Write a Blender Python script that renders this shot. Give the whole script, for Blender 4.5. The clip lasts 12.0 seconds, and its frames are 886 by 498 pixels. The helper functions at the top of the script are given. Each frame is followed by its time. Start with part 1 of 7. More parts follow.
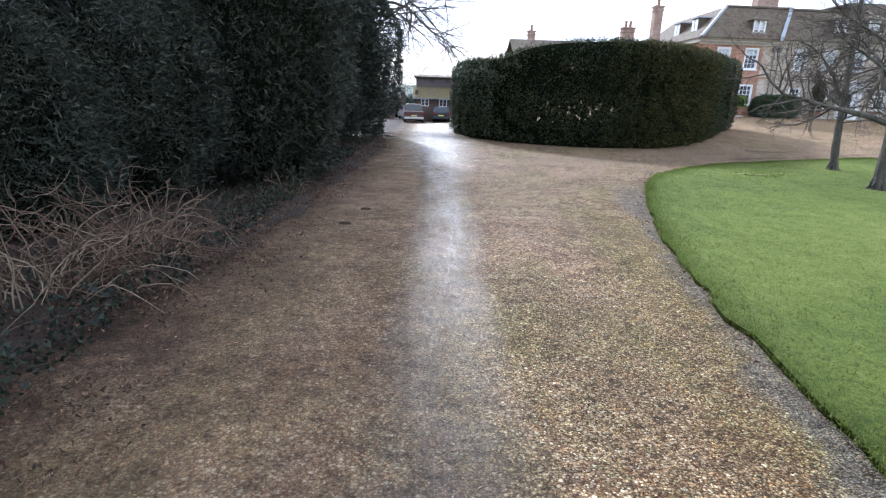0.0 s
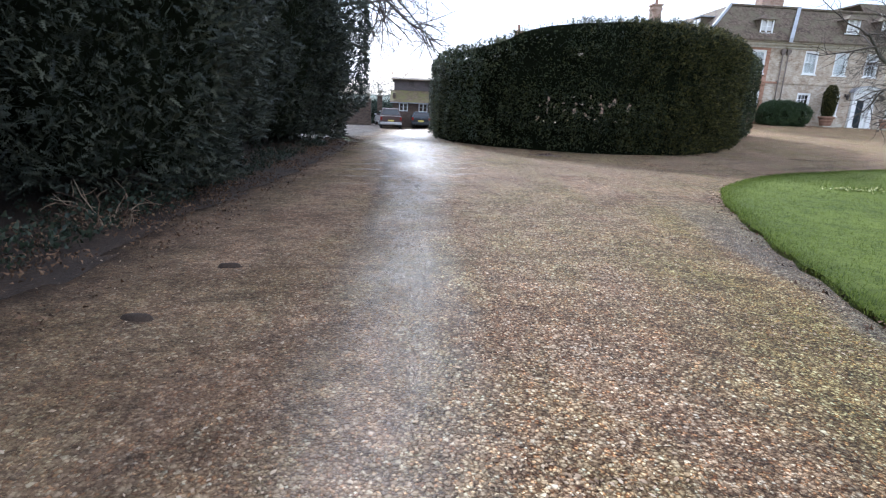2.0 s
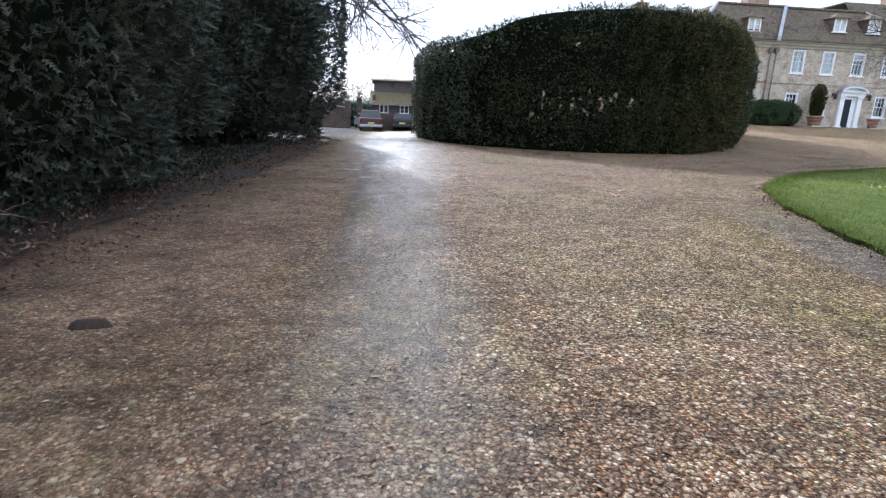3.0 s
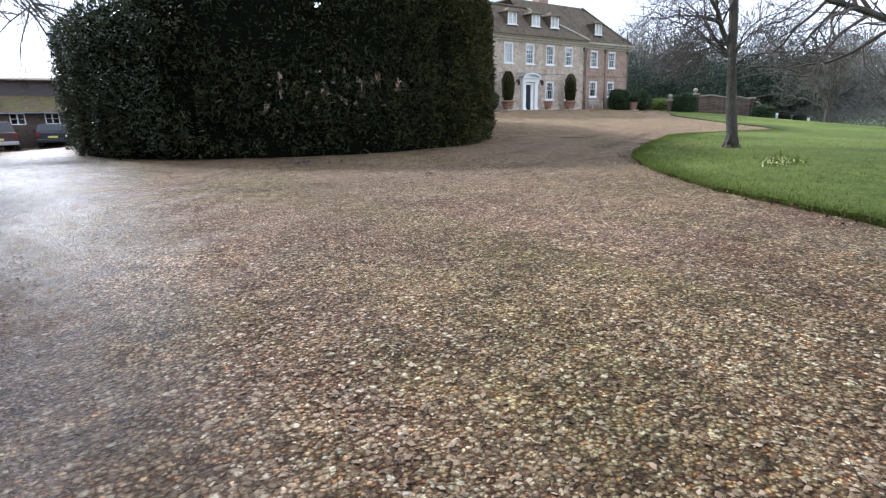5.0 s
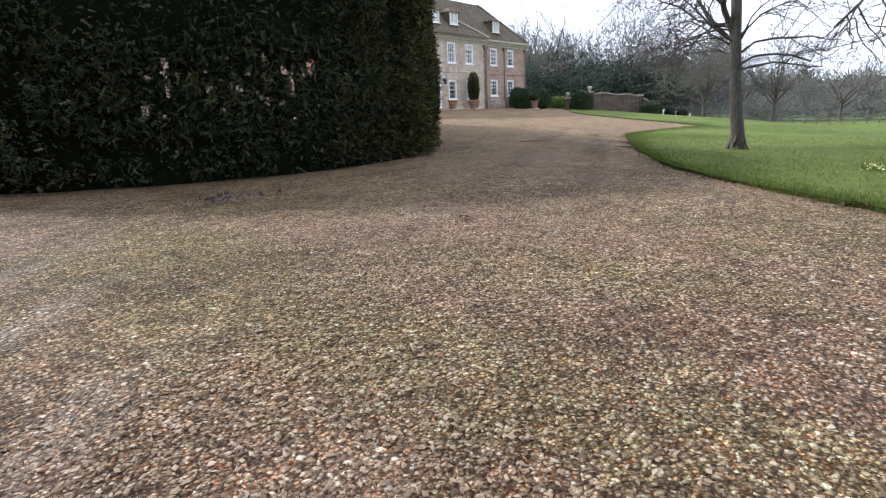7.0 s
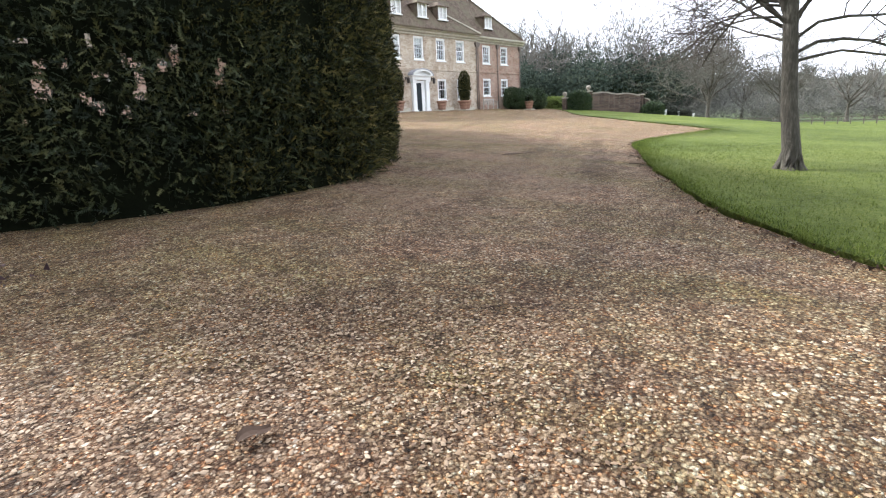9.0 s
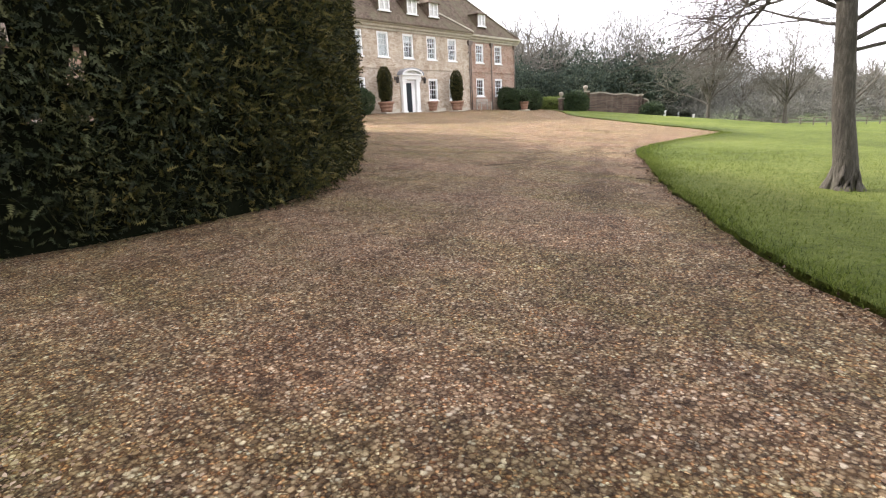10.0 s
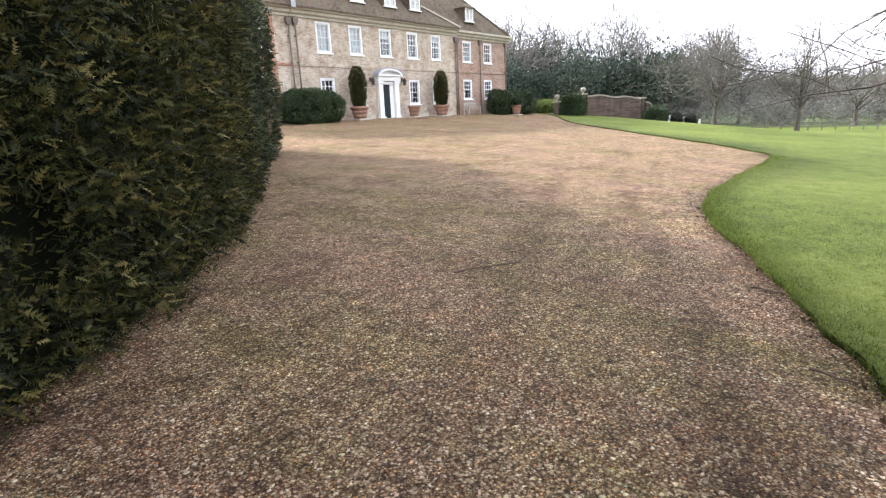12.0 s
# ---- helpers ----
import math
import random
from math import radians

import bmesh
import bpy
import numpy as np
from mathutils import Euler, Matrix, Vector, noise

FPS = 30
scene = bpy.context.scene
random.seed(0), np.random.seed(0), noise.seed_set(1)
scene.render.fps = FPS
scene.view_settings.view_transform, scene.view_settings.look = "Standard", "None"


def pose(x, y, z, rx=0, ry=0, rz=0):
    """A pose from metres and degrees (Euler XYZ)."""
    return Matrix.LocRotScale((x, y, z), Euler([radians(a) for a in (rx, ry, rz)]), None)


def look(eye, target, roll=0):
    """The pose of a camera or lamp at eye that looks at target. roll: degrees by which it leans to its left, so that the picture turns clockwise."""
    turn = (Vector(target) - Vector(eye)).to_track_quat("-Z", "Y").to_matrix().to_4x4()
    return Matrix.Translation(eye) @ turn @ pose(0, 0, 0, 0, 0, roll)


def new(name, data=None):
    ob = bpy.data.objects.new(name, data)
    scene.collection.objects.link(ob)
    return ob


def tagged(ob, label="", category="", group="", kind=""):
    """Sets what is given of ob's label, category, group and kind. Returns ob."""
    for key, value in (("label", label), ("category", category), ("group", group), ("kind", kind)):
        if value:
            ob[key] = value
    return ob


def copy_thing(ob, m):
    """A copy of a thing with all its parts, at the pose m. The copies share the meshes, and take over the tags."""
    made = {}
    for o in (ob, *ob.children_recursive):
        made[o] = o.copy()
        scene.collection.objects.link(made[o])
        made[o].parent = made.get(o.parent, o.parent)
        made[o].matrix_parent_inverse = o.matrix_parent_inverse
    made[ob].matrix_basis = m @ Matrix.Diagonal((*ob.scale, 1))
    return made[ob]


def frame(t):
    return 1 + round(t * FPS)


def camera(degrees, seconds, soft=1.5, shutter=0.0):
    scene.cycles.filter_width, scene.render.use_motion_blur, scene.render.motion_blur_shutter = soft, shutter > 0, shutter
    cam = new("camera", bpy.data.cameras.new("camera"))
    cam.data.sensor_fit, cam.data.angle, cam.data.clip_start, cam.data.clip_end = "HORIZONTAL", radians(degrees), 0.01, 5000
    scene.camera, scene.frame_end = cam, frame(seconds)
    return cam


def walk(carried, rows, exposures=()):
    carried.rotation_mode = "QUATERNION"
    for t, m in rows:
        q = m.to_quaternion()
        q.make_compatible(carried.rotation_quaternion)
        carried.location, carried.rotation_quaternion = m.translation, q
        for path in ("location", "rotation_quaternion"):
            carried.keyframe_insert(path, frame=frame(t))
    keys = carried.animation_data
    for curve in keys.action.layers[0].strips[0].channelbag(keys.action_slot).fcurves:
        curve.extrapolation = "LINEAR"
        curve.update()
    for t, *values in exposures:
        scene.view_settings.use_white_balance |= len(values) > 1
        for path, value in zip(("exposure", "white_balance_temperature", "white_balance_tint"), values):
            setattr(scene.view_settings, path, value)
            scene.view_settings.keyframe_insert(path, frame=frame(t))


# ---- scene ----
# camera and walk
cam = camera(79.67, 12.0, soft=1.2)
PATH = [
    (0, (-37.859, -47.619, 0.444), (-37.797, -45.695, -0.098), 2.01),
    (0.5, (-37.618, -46.348, 0.307), (-37.535, -44.422, -0.226), 1.98),
    (1, (-37.560, -45.163, 0.167), (-37.471, -43.235, -0.355), 2.03),
    (1.5, (-37.496, -43.951, 0.013), (-37.403, -42.020, -0.499), 2.36),
    (2, (-37.503, -42.885, -0.129), (-37.376, -40.953, -0.632), 2.51),
    (2.5, (-37.540, -41.975, -0.285), (-37.370, -40.044, -0.779), 2.51),
    (2.7, (-37.567, -41.634, -0.338), (-37.393, -39.703, -0.830), 2.60),
    (4.3, (-37.378, -38.308, -0.571), (-36.693, -36.481, -1.009), -1.44),
    (4.5, (-37.303, -37.543, -0.510), (-36.472, -35.785, -0.979), -0.59),
    (5, (-37.206, -35.917, -0.567), (-36.065, -34.346, -1.046), -1.50),
    (5.5, (-37.228, -34.547, -0.620), (-35.820, -33.214, -1.109), -2.22),
    (6, (-37.163, -33.745, -0.590), (-35.728, -32.441, -1.081), -1.87),
    (6.5, (-37.033, -32.996, -0.556), (-35.587, -31.705, -1.047), -1.83),
    (7, (-36.293, -32.427, -0.478), (-34.856, -31.126, -0.968), -2.57),
    (9, (-33.469, -30.997, -0.380), (-32.029, -29.699, -0.871), -2.75),
    (9.5, (-32.662, -30.603, -0.390), (-31.217, -29.308, -0.878), -2.74),
    (10, (-31.800, -30.145, -0.346), (-30.353, -28.854, -0.836), -2.80),
    (10.5, (-30.778, -29.507, -0.297), (-29.338, -28.209, -0.786), -2.82),
    (11, (-29.687, -28.795, -0.197), (-28.239, -27.505, -0.688), -2.76),
    (11.5, (-28.612, -28.087, -0.026), (-27.149, -26.816, -0.519), -2.72),
    (12, (-27.734, -27.390, 0.206), (-26.266, -26.127, -0.295), -2.53),
]
walk(cam, [(t, look(eye, target, roll)) for t, eye, target, roll in PATH],
     exposures=[(0.0, 1.08, 5300, 12), (2.7, 0.98, 5350, 12), (5.5, 0.84, 5500, 12), (7.2, 0.88, 5650, 12), (9.0, 1.32, 5950, 12), (10.5, 1.46, 6650, 18), (12.0, 1.56, 6050, 15)])

# world and sun: hazy winter sun, mostly white cloud
SUN_EL, SUN_AZ = radians(34), radians(-14)      # azimuth from +y towards +x
world = bpy.data.worlds.new("sky")
scene.world = world
world.use_nodes = True
wn, wl = world.node_tree.nodes, world.node_tree.links
wn.clear()
sky = wn.new("ShaderNodeTexSky")
sky.sky_type, sky.sun_disc = "NISHITA", False
sky.sun_elevation, sky.sun_rotation = SUN_EL, SUN_AZ
sky.dust_density, sky.air_density, sky.ozone_density = 4.0, 1.0, 1.0
wtc = wn.new("ShaderNodeTexCoord")
wmap = wn.new("ShaderNodeMapping")
wmap.inputs["Scale"].default_value = (1.0, 1.0, 3.5)
cl = wn.new("ShaderNodeTexNoise")
cl.inputs["Scale"].default_value, cl.inputs["Detail"].default_value, cl.inputs["Roughness"].default_value = 2.2, 7.0, 0.55
ramp = wn.new("ShaderNodeValToRGB")
ramp.color_ramp.elements[0].position, ramp.color_ramp.elements[1].position = 0.30, 0.52
mixw = wn.new("ShaderNodeMix")
mixw.data_type = "RGBA"
mixw.inputs["B"].default_value = (9.6, 9.8, 10.2, 1)
bgn, wo = wn.new("ShaderNodeBackground"), wn.new("ShaderNodeOutputWorld")
bgn.inputs["Strength"].default_value = 0.115
wl.new(wtc.outputs["Generated"], wmap.inputs["Vector"])
wl.new(wmap.outputs["Vector"], cl.inputs["Vector"])
wl.new(cl.outputs["Fac"], ramp.inputs["Fac"])
wl.new(ramp.outputs["Color"], mixw.inputs["Factor"])
wl.new(sky.outputs["Color"], mixw.inputs["A"])
wl.new(mixw.outputs["Result"], bgn.inputs["Color"])
wl.new(bgn.outputs["Background"], wo.inputs["Surface"])
sun = new("sun", bpy.data.lights.new("sun", "SUN"))
sun.data.energy, sun.data.angle, sun.data.color = 3.3, radians(4.5), (1.0, 0.955, 0.885)
sun_dir = Vector((math.sin(SUN_AZ) * math.cos(SUN_EL), math.cos(SUN_AZ) * math.cos(SUN_EL), math.sin(SUN_EL)))
sun.matrix_world = look(sun_dir * 60, (0, 0, 0))


# ---- materials ----
def mat(name, rough=0.8, metal=0.0, spec=0.3):
    m = bpy.data.materials.new(name)
    m.use_nodes = True
    b = m.node_tree.nodes["Principled BSDF"]
    b.inputs["Roughness"].default_value, b.inputs["Metallic"].default_value = rough, metal
    b.inputs["Specular IOR Level"].default_value = spec
    return m, m.node_tree.nodes, m.node_tree.links, b


def node(nt, kind, **sockets):
    n = nt.new(kind)
    for k, v in sockets.items():
        n.inputs[k.replace("_", " ")].default_value = v
    return n


def ramp_of(nt, stops):
    r = nt.new("ShaderNodeValToRGB")
    e = r.color_ramp.elements
    while len(e) < len(stops):
        e.new(0.5)
    for el, (p, c) in zip(e, stops):
        el.position, el.color = p, (*c, 1)
    return r


def mix_of(nt, ln, fac, a, b, blend="MIX"):
    m = nt.new("ShaderNodeMix")
    m.data_type, m.blend_type = "RGBA", blend
    for sock, v in (("Factor", fac), ("A", a), ("B", b)):
        if isinstance(v, (int, float)):
            m.inputs[sock].default_value = v
        elif isinstance(v, tuple):
            m.inputs[sock].default_value = (*v, 1)
        else:
            ln.new(v, m.inputs[sock])
    return m.outputs["Result"]


def bumped(nt, ln, b, height, strength, dist, normal=None):
    k = node(nt, "ShaderNodeBump", Strength=strength, Distance=dist)
    ln.new(height, k.inputs["Height"])
    if normal:
        ln.new(normal, k.inputs["Normal"])
    ln.new(k.outputs["Normal"], b.inputs["Normal"])
    return k.outputs["Normal"]


def coords(nt, ln, scale=(1, 1, 1), kind="Object"):
    t, m = nt.new("ShaderNodeTexCoord"), nt.new("ShaderNodeMapping")
    m.inputs["Scale"].default_value = scale
    ln.new(t.outputs[kind], m.inputs["Vector"])
    return m.outputs["Vector"]


def tex(nt, ln, vec, kind="ShaderNodeTexNoise", **sockets):
    n = node(nt, kind, **sockets)
    ln.new(vec, n.inputs["Vector"])
    return n


def plain(name, stops, scale, rough=0.8, metal=0.0, bump=0.3, bump_dist=0.01, fine=8.0, spec=0.3, stretch=(1, 1, 1)):
    """A noise-toned surface: broad stains and fine grain, with relief."""
    m, nt, ln, b = mat(name, rough, metal, spec)
    v = coords(nt, ln, stretch)
    big = tex(nt, ln, v, Scale=scale, Detail=6.0, Roughness=0.6)
    small = tex(nt, ln, v, Scale=scale * fine, Detail=5.0, Roughness=0.65)
    mixf = mix_of(nt, ln, 0.45, big.outputs["Fac"], small.outputs["Fac"])
    r = ramp_of(nt, stops)
    ln.new(mixf, r.inputs["Fac"])
    ln.new(r.outputs["Color"], b.inputs["Base Color"])
    bumped(nt, ln, b, small.outputs["Fac"], bump, bump_dist)
    return m


def per_island(name, stops, rough=0.75, spec=0.25, trans=0.0, patch=0.45):
    """Leaves, stones, twigs: tone varies from piece to piece."""
    m, nt, ln, b = mat(name, rough, 0.0, spec)
    g = nt.new("ShaderNodeNewGeometry")
    v = coords(nt, ln)
    big = tex(nt, ln, v, Scale=patch, Detail=4.0)
    f = mix_of(nt, ln, 0.4 if patch < 1 else 0.55, g.outputs["Random Per Island"], big.outputs["Fac"])
    r = ramp_of(nt, stops)
    ln.new(f, r.inputs["Fac"])
    ln.new(r.outputs["Color"], b.inputs["Base Color"])
    if trans:
        t = nt.new("ShaderNodeBsdfTranslucent")
        ln.new(r.outputs["Color"], t.inputs["Color"])
        s = nt.new("ShaderNodeMixShader")
        s.inputs["Fac"].default_value = trans
        ln.new(b.outputs["BSDF"], s.inputs[1])
        ln.new(t.outputs["BSDF"], s.inputs[2])
        ln.new(s.outputs["Shader"], nt["Material Output"].inputs["Surface"])
    return m


def make_gravel():
    m, nt, ln, b = mat("gravel", 0.85, 0.0, 0.16)
    v = coords(nt, ln)
    warp = tex(nt, ln, v, Scale=60.0, Detail=3.0)
    vv = mix_of(nt, ln, 0.016, v, warp.outputs["Color"], "ADD")
    st = tex(nt, ln, vv, "ShaderNodeTexVoronoi", Scale=72.0, Randomness=1.0)
    st2 = tex(nt, ln, vv, "ShaderNodeTexVoronoi", Scale=43.0, Randomness=1.0)
    fine = tex(nt, ln, v, Scale=240.0, Detail=3.0)
    sep = nt.new("ShaderNodeSeparateColor")
    ln.new(st.outputs["Color"], sep.inputs["Color"])
    tone = ramp_of(nt, [(0.0, (0.10, 0.060, 0.036)), (0.25, (0.20, 0.126, 0.074)), (0.5, (0.31, 0.208, 0.125)),
                        (0.8, (0.42, 0.30, 0.19)), (1.0, (0.68, 0.57, 0.42))])
    ln.new(sep.outputs["Red"], tone.inputs["Fac"])
    # some stones are rust-red, some flint-grey
    hue = ramp_of(nt, [(0.0, (1.2, 0.9, 0.7)), (0.14, (1.15, 0.92, 0.75)), (0.2, (1.0, 1.0, 1.0)), (0.74, (1.0, 1.0, 1.0)), (0.8, (0.82, 0.9, 1.0)), (1.0, (0.80, 0.9, 1.02))])
    ln.new(sep.outputs["Green"], hue.inputs["Fac"])
    stone_col = mix_of(nt, ln, 1.0, tone.outputs["Color"], hue.outputs["Color"], "MULTIPLY")
    # packed wheel tracks: greyer, finer and damp
    sp = nt.new("ShaderNodeSeparateXYZ")
    ln.new(v, sp.inputs["Vector"])
    wob = tex(nt, ln, v, Scale=0.35, Detail=3.0)
    patch = tex(nt, ln, v, Scale=1.1, Detail=6.0, Roughness=0.65)

    def mathn(op, a, c=None, d=None):
        k = nt.new("ShaderNodeMath")
        k.operation = op
        for i, q in enumerate((a, c, d)):
            if q is None:
                continue
            if isinstance(q, (int, float)):
                k.inputs[i].default_value = q
            else:
                ln.new(q, k.inputs[i])
        return k.outputs[0]
    # here and there a larger flake lies on top
    sep2 = nt.new("ShaderNodeSeparateColor")
    ln.new(st2.outputs["Color"], sep2.inputs["Color"])
    tone2 = ramp_of(nt, [(0.0, (0.13, 0.082, 0.052)), (0.5, (0.30, 0.205, 0.13)), (0.85, (0.44, 0.33, 0.225)), (1.0, (0.66, 0.56, 0.44))])
    ln.new(sep2.outputs["Red"], tone2.inputs["Fac"])
    flake = mathn("GREATER_THAN", sep2.outputs["Green"], 0.66)
    stone_col = mix_of(nt, ln, flake, stone_col, tone2.outputs["Color"])
    joint = mathn("ADD", mathn("MULTIPLY", flake, st2.outputs["Distance"]), mathn("MULTIPLY", mathn("SUBTRACT", 1.0, flake), st.outputs["Distance"]))
    # distance from the track line, which bends a little as it runs north
    line = mathn("MULTIPLY_ADD", wob.outputs["Fac"], 0.2, mathn("MULTIPLY_ADD", mathn("MINIMUM", mathn("ADD", sp.outputs["Y"], 46.0), 9.5), 0.028, -37.86))
    off = mathn("ABSOLUTE", mathn("SUBTRACT", sp.outputs["X"], line))
    width = nt.new("ShaderNodeMapRange")
    width.inputs["From Min"].default_value, width.inputs["From Max"].default_value = -36.0, -25.0
    width.inputs["To Min"].default_value, width.inputs["To Max"].default_value = 0.46, 1.5
    ln.new(sp.outputs["Y"], width.inputs["Value"])
    rel = mathn("DIVIDE", off, width.outputs["Result"])
    rel = mathn("MULTIPLY_ADD", patch.outputs["Fac"], 0.7, mathn("SUBTRACT", rel, 0.35))
    wet = nt.new("ShaderNodeMapRange")
    wet.inputs["From Min"].default_value, wet.inputs["From Max"].default_value = 1.25, 0.2
    ln.new(rel, wet.inputs["Value"])
    east = nt.new("ShaderNodeMapRange")
    east.inputs["From Min"].default_value, east.inputs["From Max"].default_value = -33.0, -36.0
    ln.new(sp.outputs["X"], east.inputs["Value"])
    streak = tex(nt, ln, coords(nt, ln, (1.0, 0.35, 1.0)), Scale=4.5, Detail=6.0, Roughness=0.7)
    broken = nt.new("ShaderNodeMapRange")
    broken.inputs["From Min"].default_value, broken.inputs["From Max"].default_value = 0.36, 0.6
    broken.inputs["To Min"].default_value = 0.45
    ln.new(streak.outputs["Fac"], broken.inputs["Value"])
    wetf = mathn("MULTIPLY", mathn("MULTIPLY", wet.outputs["Result"], east.outputs["Result"]), broken.outputs["Result"])
    stain = tex(nt, ln, v, Scale=0.8, Detail=7.0, Roughness=0.6)
    stn = ramp_of(nt, [(0.3, (0.66, 0.58, 0.52)), (0.5, (1.0, 0.97, 0.93)), (0.75, (1.18, 1.1, 1.0))])
    ln.new(stain.outputs["Fac"], stn.inputs["Fac"])
    col = mix_of(nt, ln, 1.0, stone_col, stn.outputs["Color"], "MULTIPLY")
    # a thin green bloom of moss in long drifts between the wheel lines
    drift = tex(nt, ln, coords(nt, ln, (1.0, 0.4, 1.0)), Scale=0.9, Detail=8.0, Roughness=0.68)
    moss = ramp_of(nt, [(0.42, (1.02, 0.985, 0.97)), (0.52, (0.93, 0.965, 0.84)), (0.64, (0.74, 0.82, 0.56))])
    ln.new(drift.outputs["Fac"], moss.inputs["Fac"])
    col = mix_of(nt, ln, 1.0, col, moss.outputs["Color"], "MULTIPLY")
    # the forecourt before the house is paler: dry gravel, plus sunlight put into the colour
    court_pale = nt.new("ShaderNodeMapRange")
    court_pale.inputs["From Min"].default_value, court_pale.inputs["From Max"].default_value = -50.0, -30.0
    court_pale.inputs["To Min"].default_value, court_pale.inputs["To Max"].default_value = 1.0, 1.3
    ln.new(mathn("SUBTRACT", mathn("MULTIPLY_ADD", sp.outputs["X"], 0.8, sp.outputs["Y"]), mathn("MULTIPLY", patch.outputs["Fac"], 6.0)), court_pale.inputs["Value"])
    cmb = nt.new("ShaderNodeCombineXYZ")
    for q_ in "XYZ":
        ln.new(court_pale.outputs["Result"], cmb.inputs[q_])
    col = mix_of(nt, ln, 1.0, col, cmb.outputs["Vector"], "MULTIPLY")
    grey = mix_of(nt, ln, 0.4, col, (0.14, 0.118, 0.108))
    col = mix_of(nt, ln, wetf, col, grey)
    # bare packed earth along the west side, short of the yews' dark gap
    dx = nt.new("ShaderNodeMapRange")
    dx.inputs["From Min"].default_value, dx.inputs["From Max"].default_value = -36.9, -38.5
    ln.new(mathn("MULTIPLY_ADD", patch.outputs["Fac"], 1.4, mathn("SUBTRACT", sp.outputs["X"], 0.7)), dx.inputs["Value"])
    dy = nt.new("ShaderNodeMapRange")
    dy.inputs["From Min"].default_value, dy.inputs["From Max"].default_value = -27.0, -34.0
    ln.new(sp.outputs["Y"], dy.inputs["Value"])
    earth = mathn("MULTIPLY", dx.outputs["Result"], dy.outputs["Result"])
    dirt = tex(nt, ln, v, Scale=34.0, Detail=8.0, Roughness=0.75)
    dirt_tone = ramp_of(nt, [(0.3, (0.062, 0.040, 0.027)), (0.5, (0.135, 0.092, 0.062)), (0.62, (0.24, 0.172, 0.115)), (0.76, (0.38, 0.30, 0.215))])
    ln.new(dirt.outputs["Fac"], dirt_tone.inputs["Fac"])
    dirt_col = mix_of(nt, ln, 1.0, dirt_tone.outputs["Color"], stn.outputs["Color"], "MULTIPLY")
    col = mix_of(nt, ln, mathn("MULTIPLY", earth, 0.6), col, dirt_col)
    # the earth darkens where the drive runs out under the yews
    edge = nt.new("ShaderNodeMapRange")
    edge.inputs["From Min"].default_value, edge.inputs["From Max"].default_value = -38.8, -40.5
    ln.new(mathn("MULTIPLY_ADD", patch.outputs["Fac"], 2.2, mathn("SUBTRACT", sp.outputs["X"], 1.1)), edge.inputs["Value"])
    edge_tone = mix_of(nt, ln, 1.0, dirt_col, (0.36, 0.33, 0.32), "MULTIPLY")
    col = mix_of(nt, ln, edge.outputs["Result"], col, edge_tone)
    # a wheel rut that holds the damp
    rut_x = mathn("MULTIPLY_ADD", mathn("ADD", sp.outputs["Y"], 36.0), -0.012, -37.95)
    rut_d = mathn("ABSOLUTE", mathn("SUBTRACT", mathn("MULTIPLY_ADD", patch.outputs["Fac"], 0.3, mathn("SUBTRACT", sp.outputs["X"], 0.15)), rut_x))
    rut = nt.new("ShaderNodeMapRange")
    rut.inputs["From Min"].default_value, rut.inputs["From Max"].default_value = 0.16, 0.05
    ln.new(rut_d, rut.inputs["Value"])
    rut_y = nt.new("ShaderNodeMapRange")
    rut_y.inputs["From Min"].default_value, rut_y.inputs["From Max"].default_value = -39.5, -35.0
    ln.new(sp.outputs["Y"], rut_y.inputs["Value"])
    rutf = mathn("MULTIPLY", mathn("MULTIPLY", rut.outputs["Result"], rut_y.outputs["Result"]), 0.5)
    col = mix_of(nt, ln, rutf, col, (0.07, 0.045, 0.035))

    def span(value, lo, hi, a=0.0, b=1.0):
        k = nt.new("ShaderNodeMapRange")
        for nm, q in (("From Min", lo), ("From Max", hi), ("To Min", a), ("To Max", b)):
            k.inputs[nm].default_value = q
        ln.new(value, k.inputs["Value"])
        return k.outputs["Result"]
    # a pair of coarse wheel ruts that lead on to the forecourt, their shadow put into the colour
    sway = mathn("MULTIPLY_ADD", stain.outputs["Fac"], 0.5, -0.25)
    lead = mathn("ADD", mathn("SUBTRACT", sp.outputs["Y"], mathn("MULTIPLY", sp.outputs["X"], 0.475)), sway)
    pair = mathn("MINIMUM", mathn("ABSOLUTE", mathn("ADD", lead, 13.55)), mathn("ABSOLUTE", mathn("ADD", lead, 15.05)))
    court = mathn("MULTIPLY", mathn("MULTIPLY", span(pair, 0.38, 0.08), span(streak.outputs["Fac"], 0.3, 0.6, 0.4, 1.0)), mathn("MULTIPLY", span(sp.outputs["X"], -33.5, -30.5), span(sp.outputs["X"], -14.0, -19.0)))
    col = mix_of(nt, ln, mathn("MULTIPLY", court, 0.5), col, mix_of(nt, ln, 1.0, col, (0.50, 0.47, 0.45), "MULTIPLY"))
    # curved ruts where cars swing off the track towards the house: wet in the hollows
    xx = mathn("ADD", sp.outputs["X"], 38.2)
    swing = mathn("SUBTRACT", sp.outputs["Y"], mathn("MULTIPLY", xx, mathn("MULTIPLY_ADD", xx, 0.09, 0.30)))
    wavy = mathn("SINE", mathn("MULTIPLY_ADD", stain.outputs["Fac"], 5.0, mathn("MULTIPLY", swing, 5.6)))
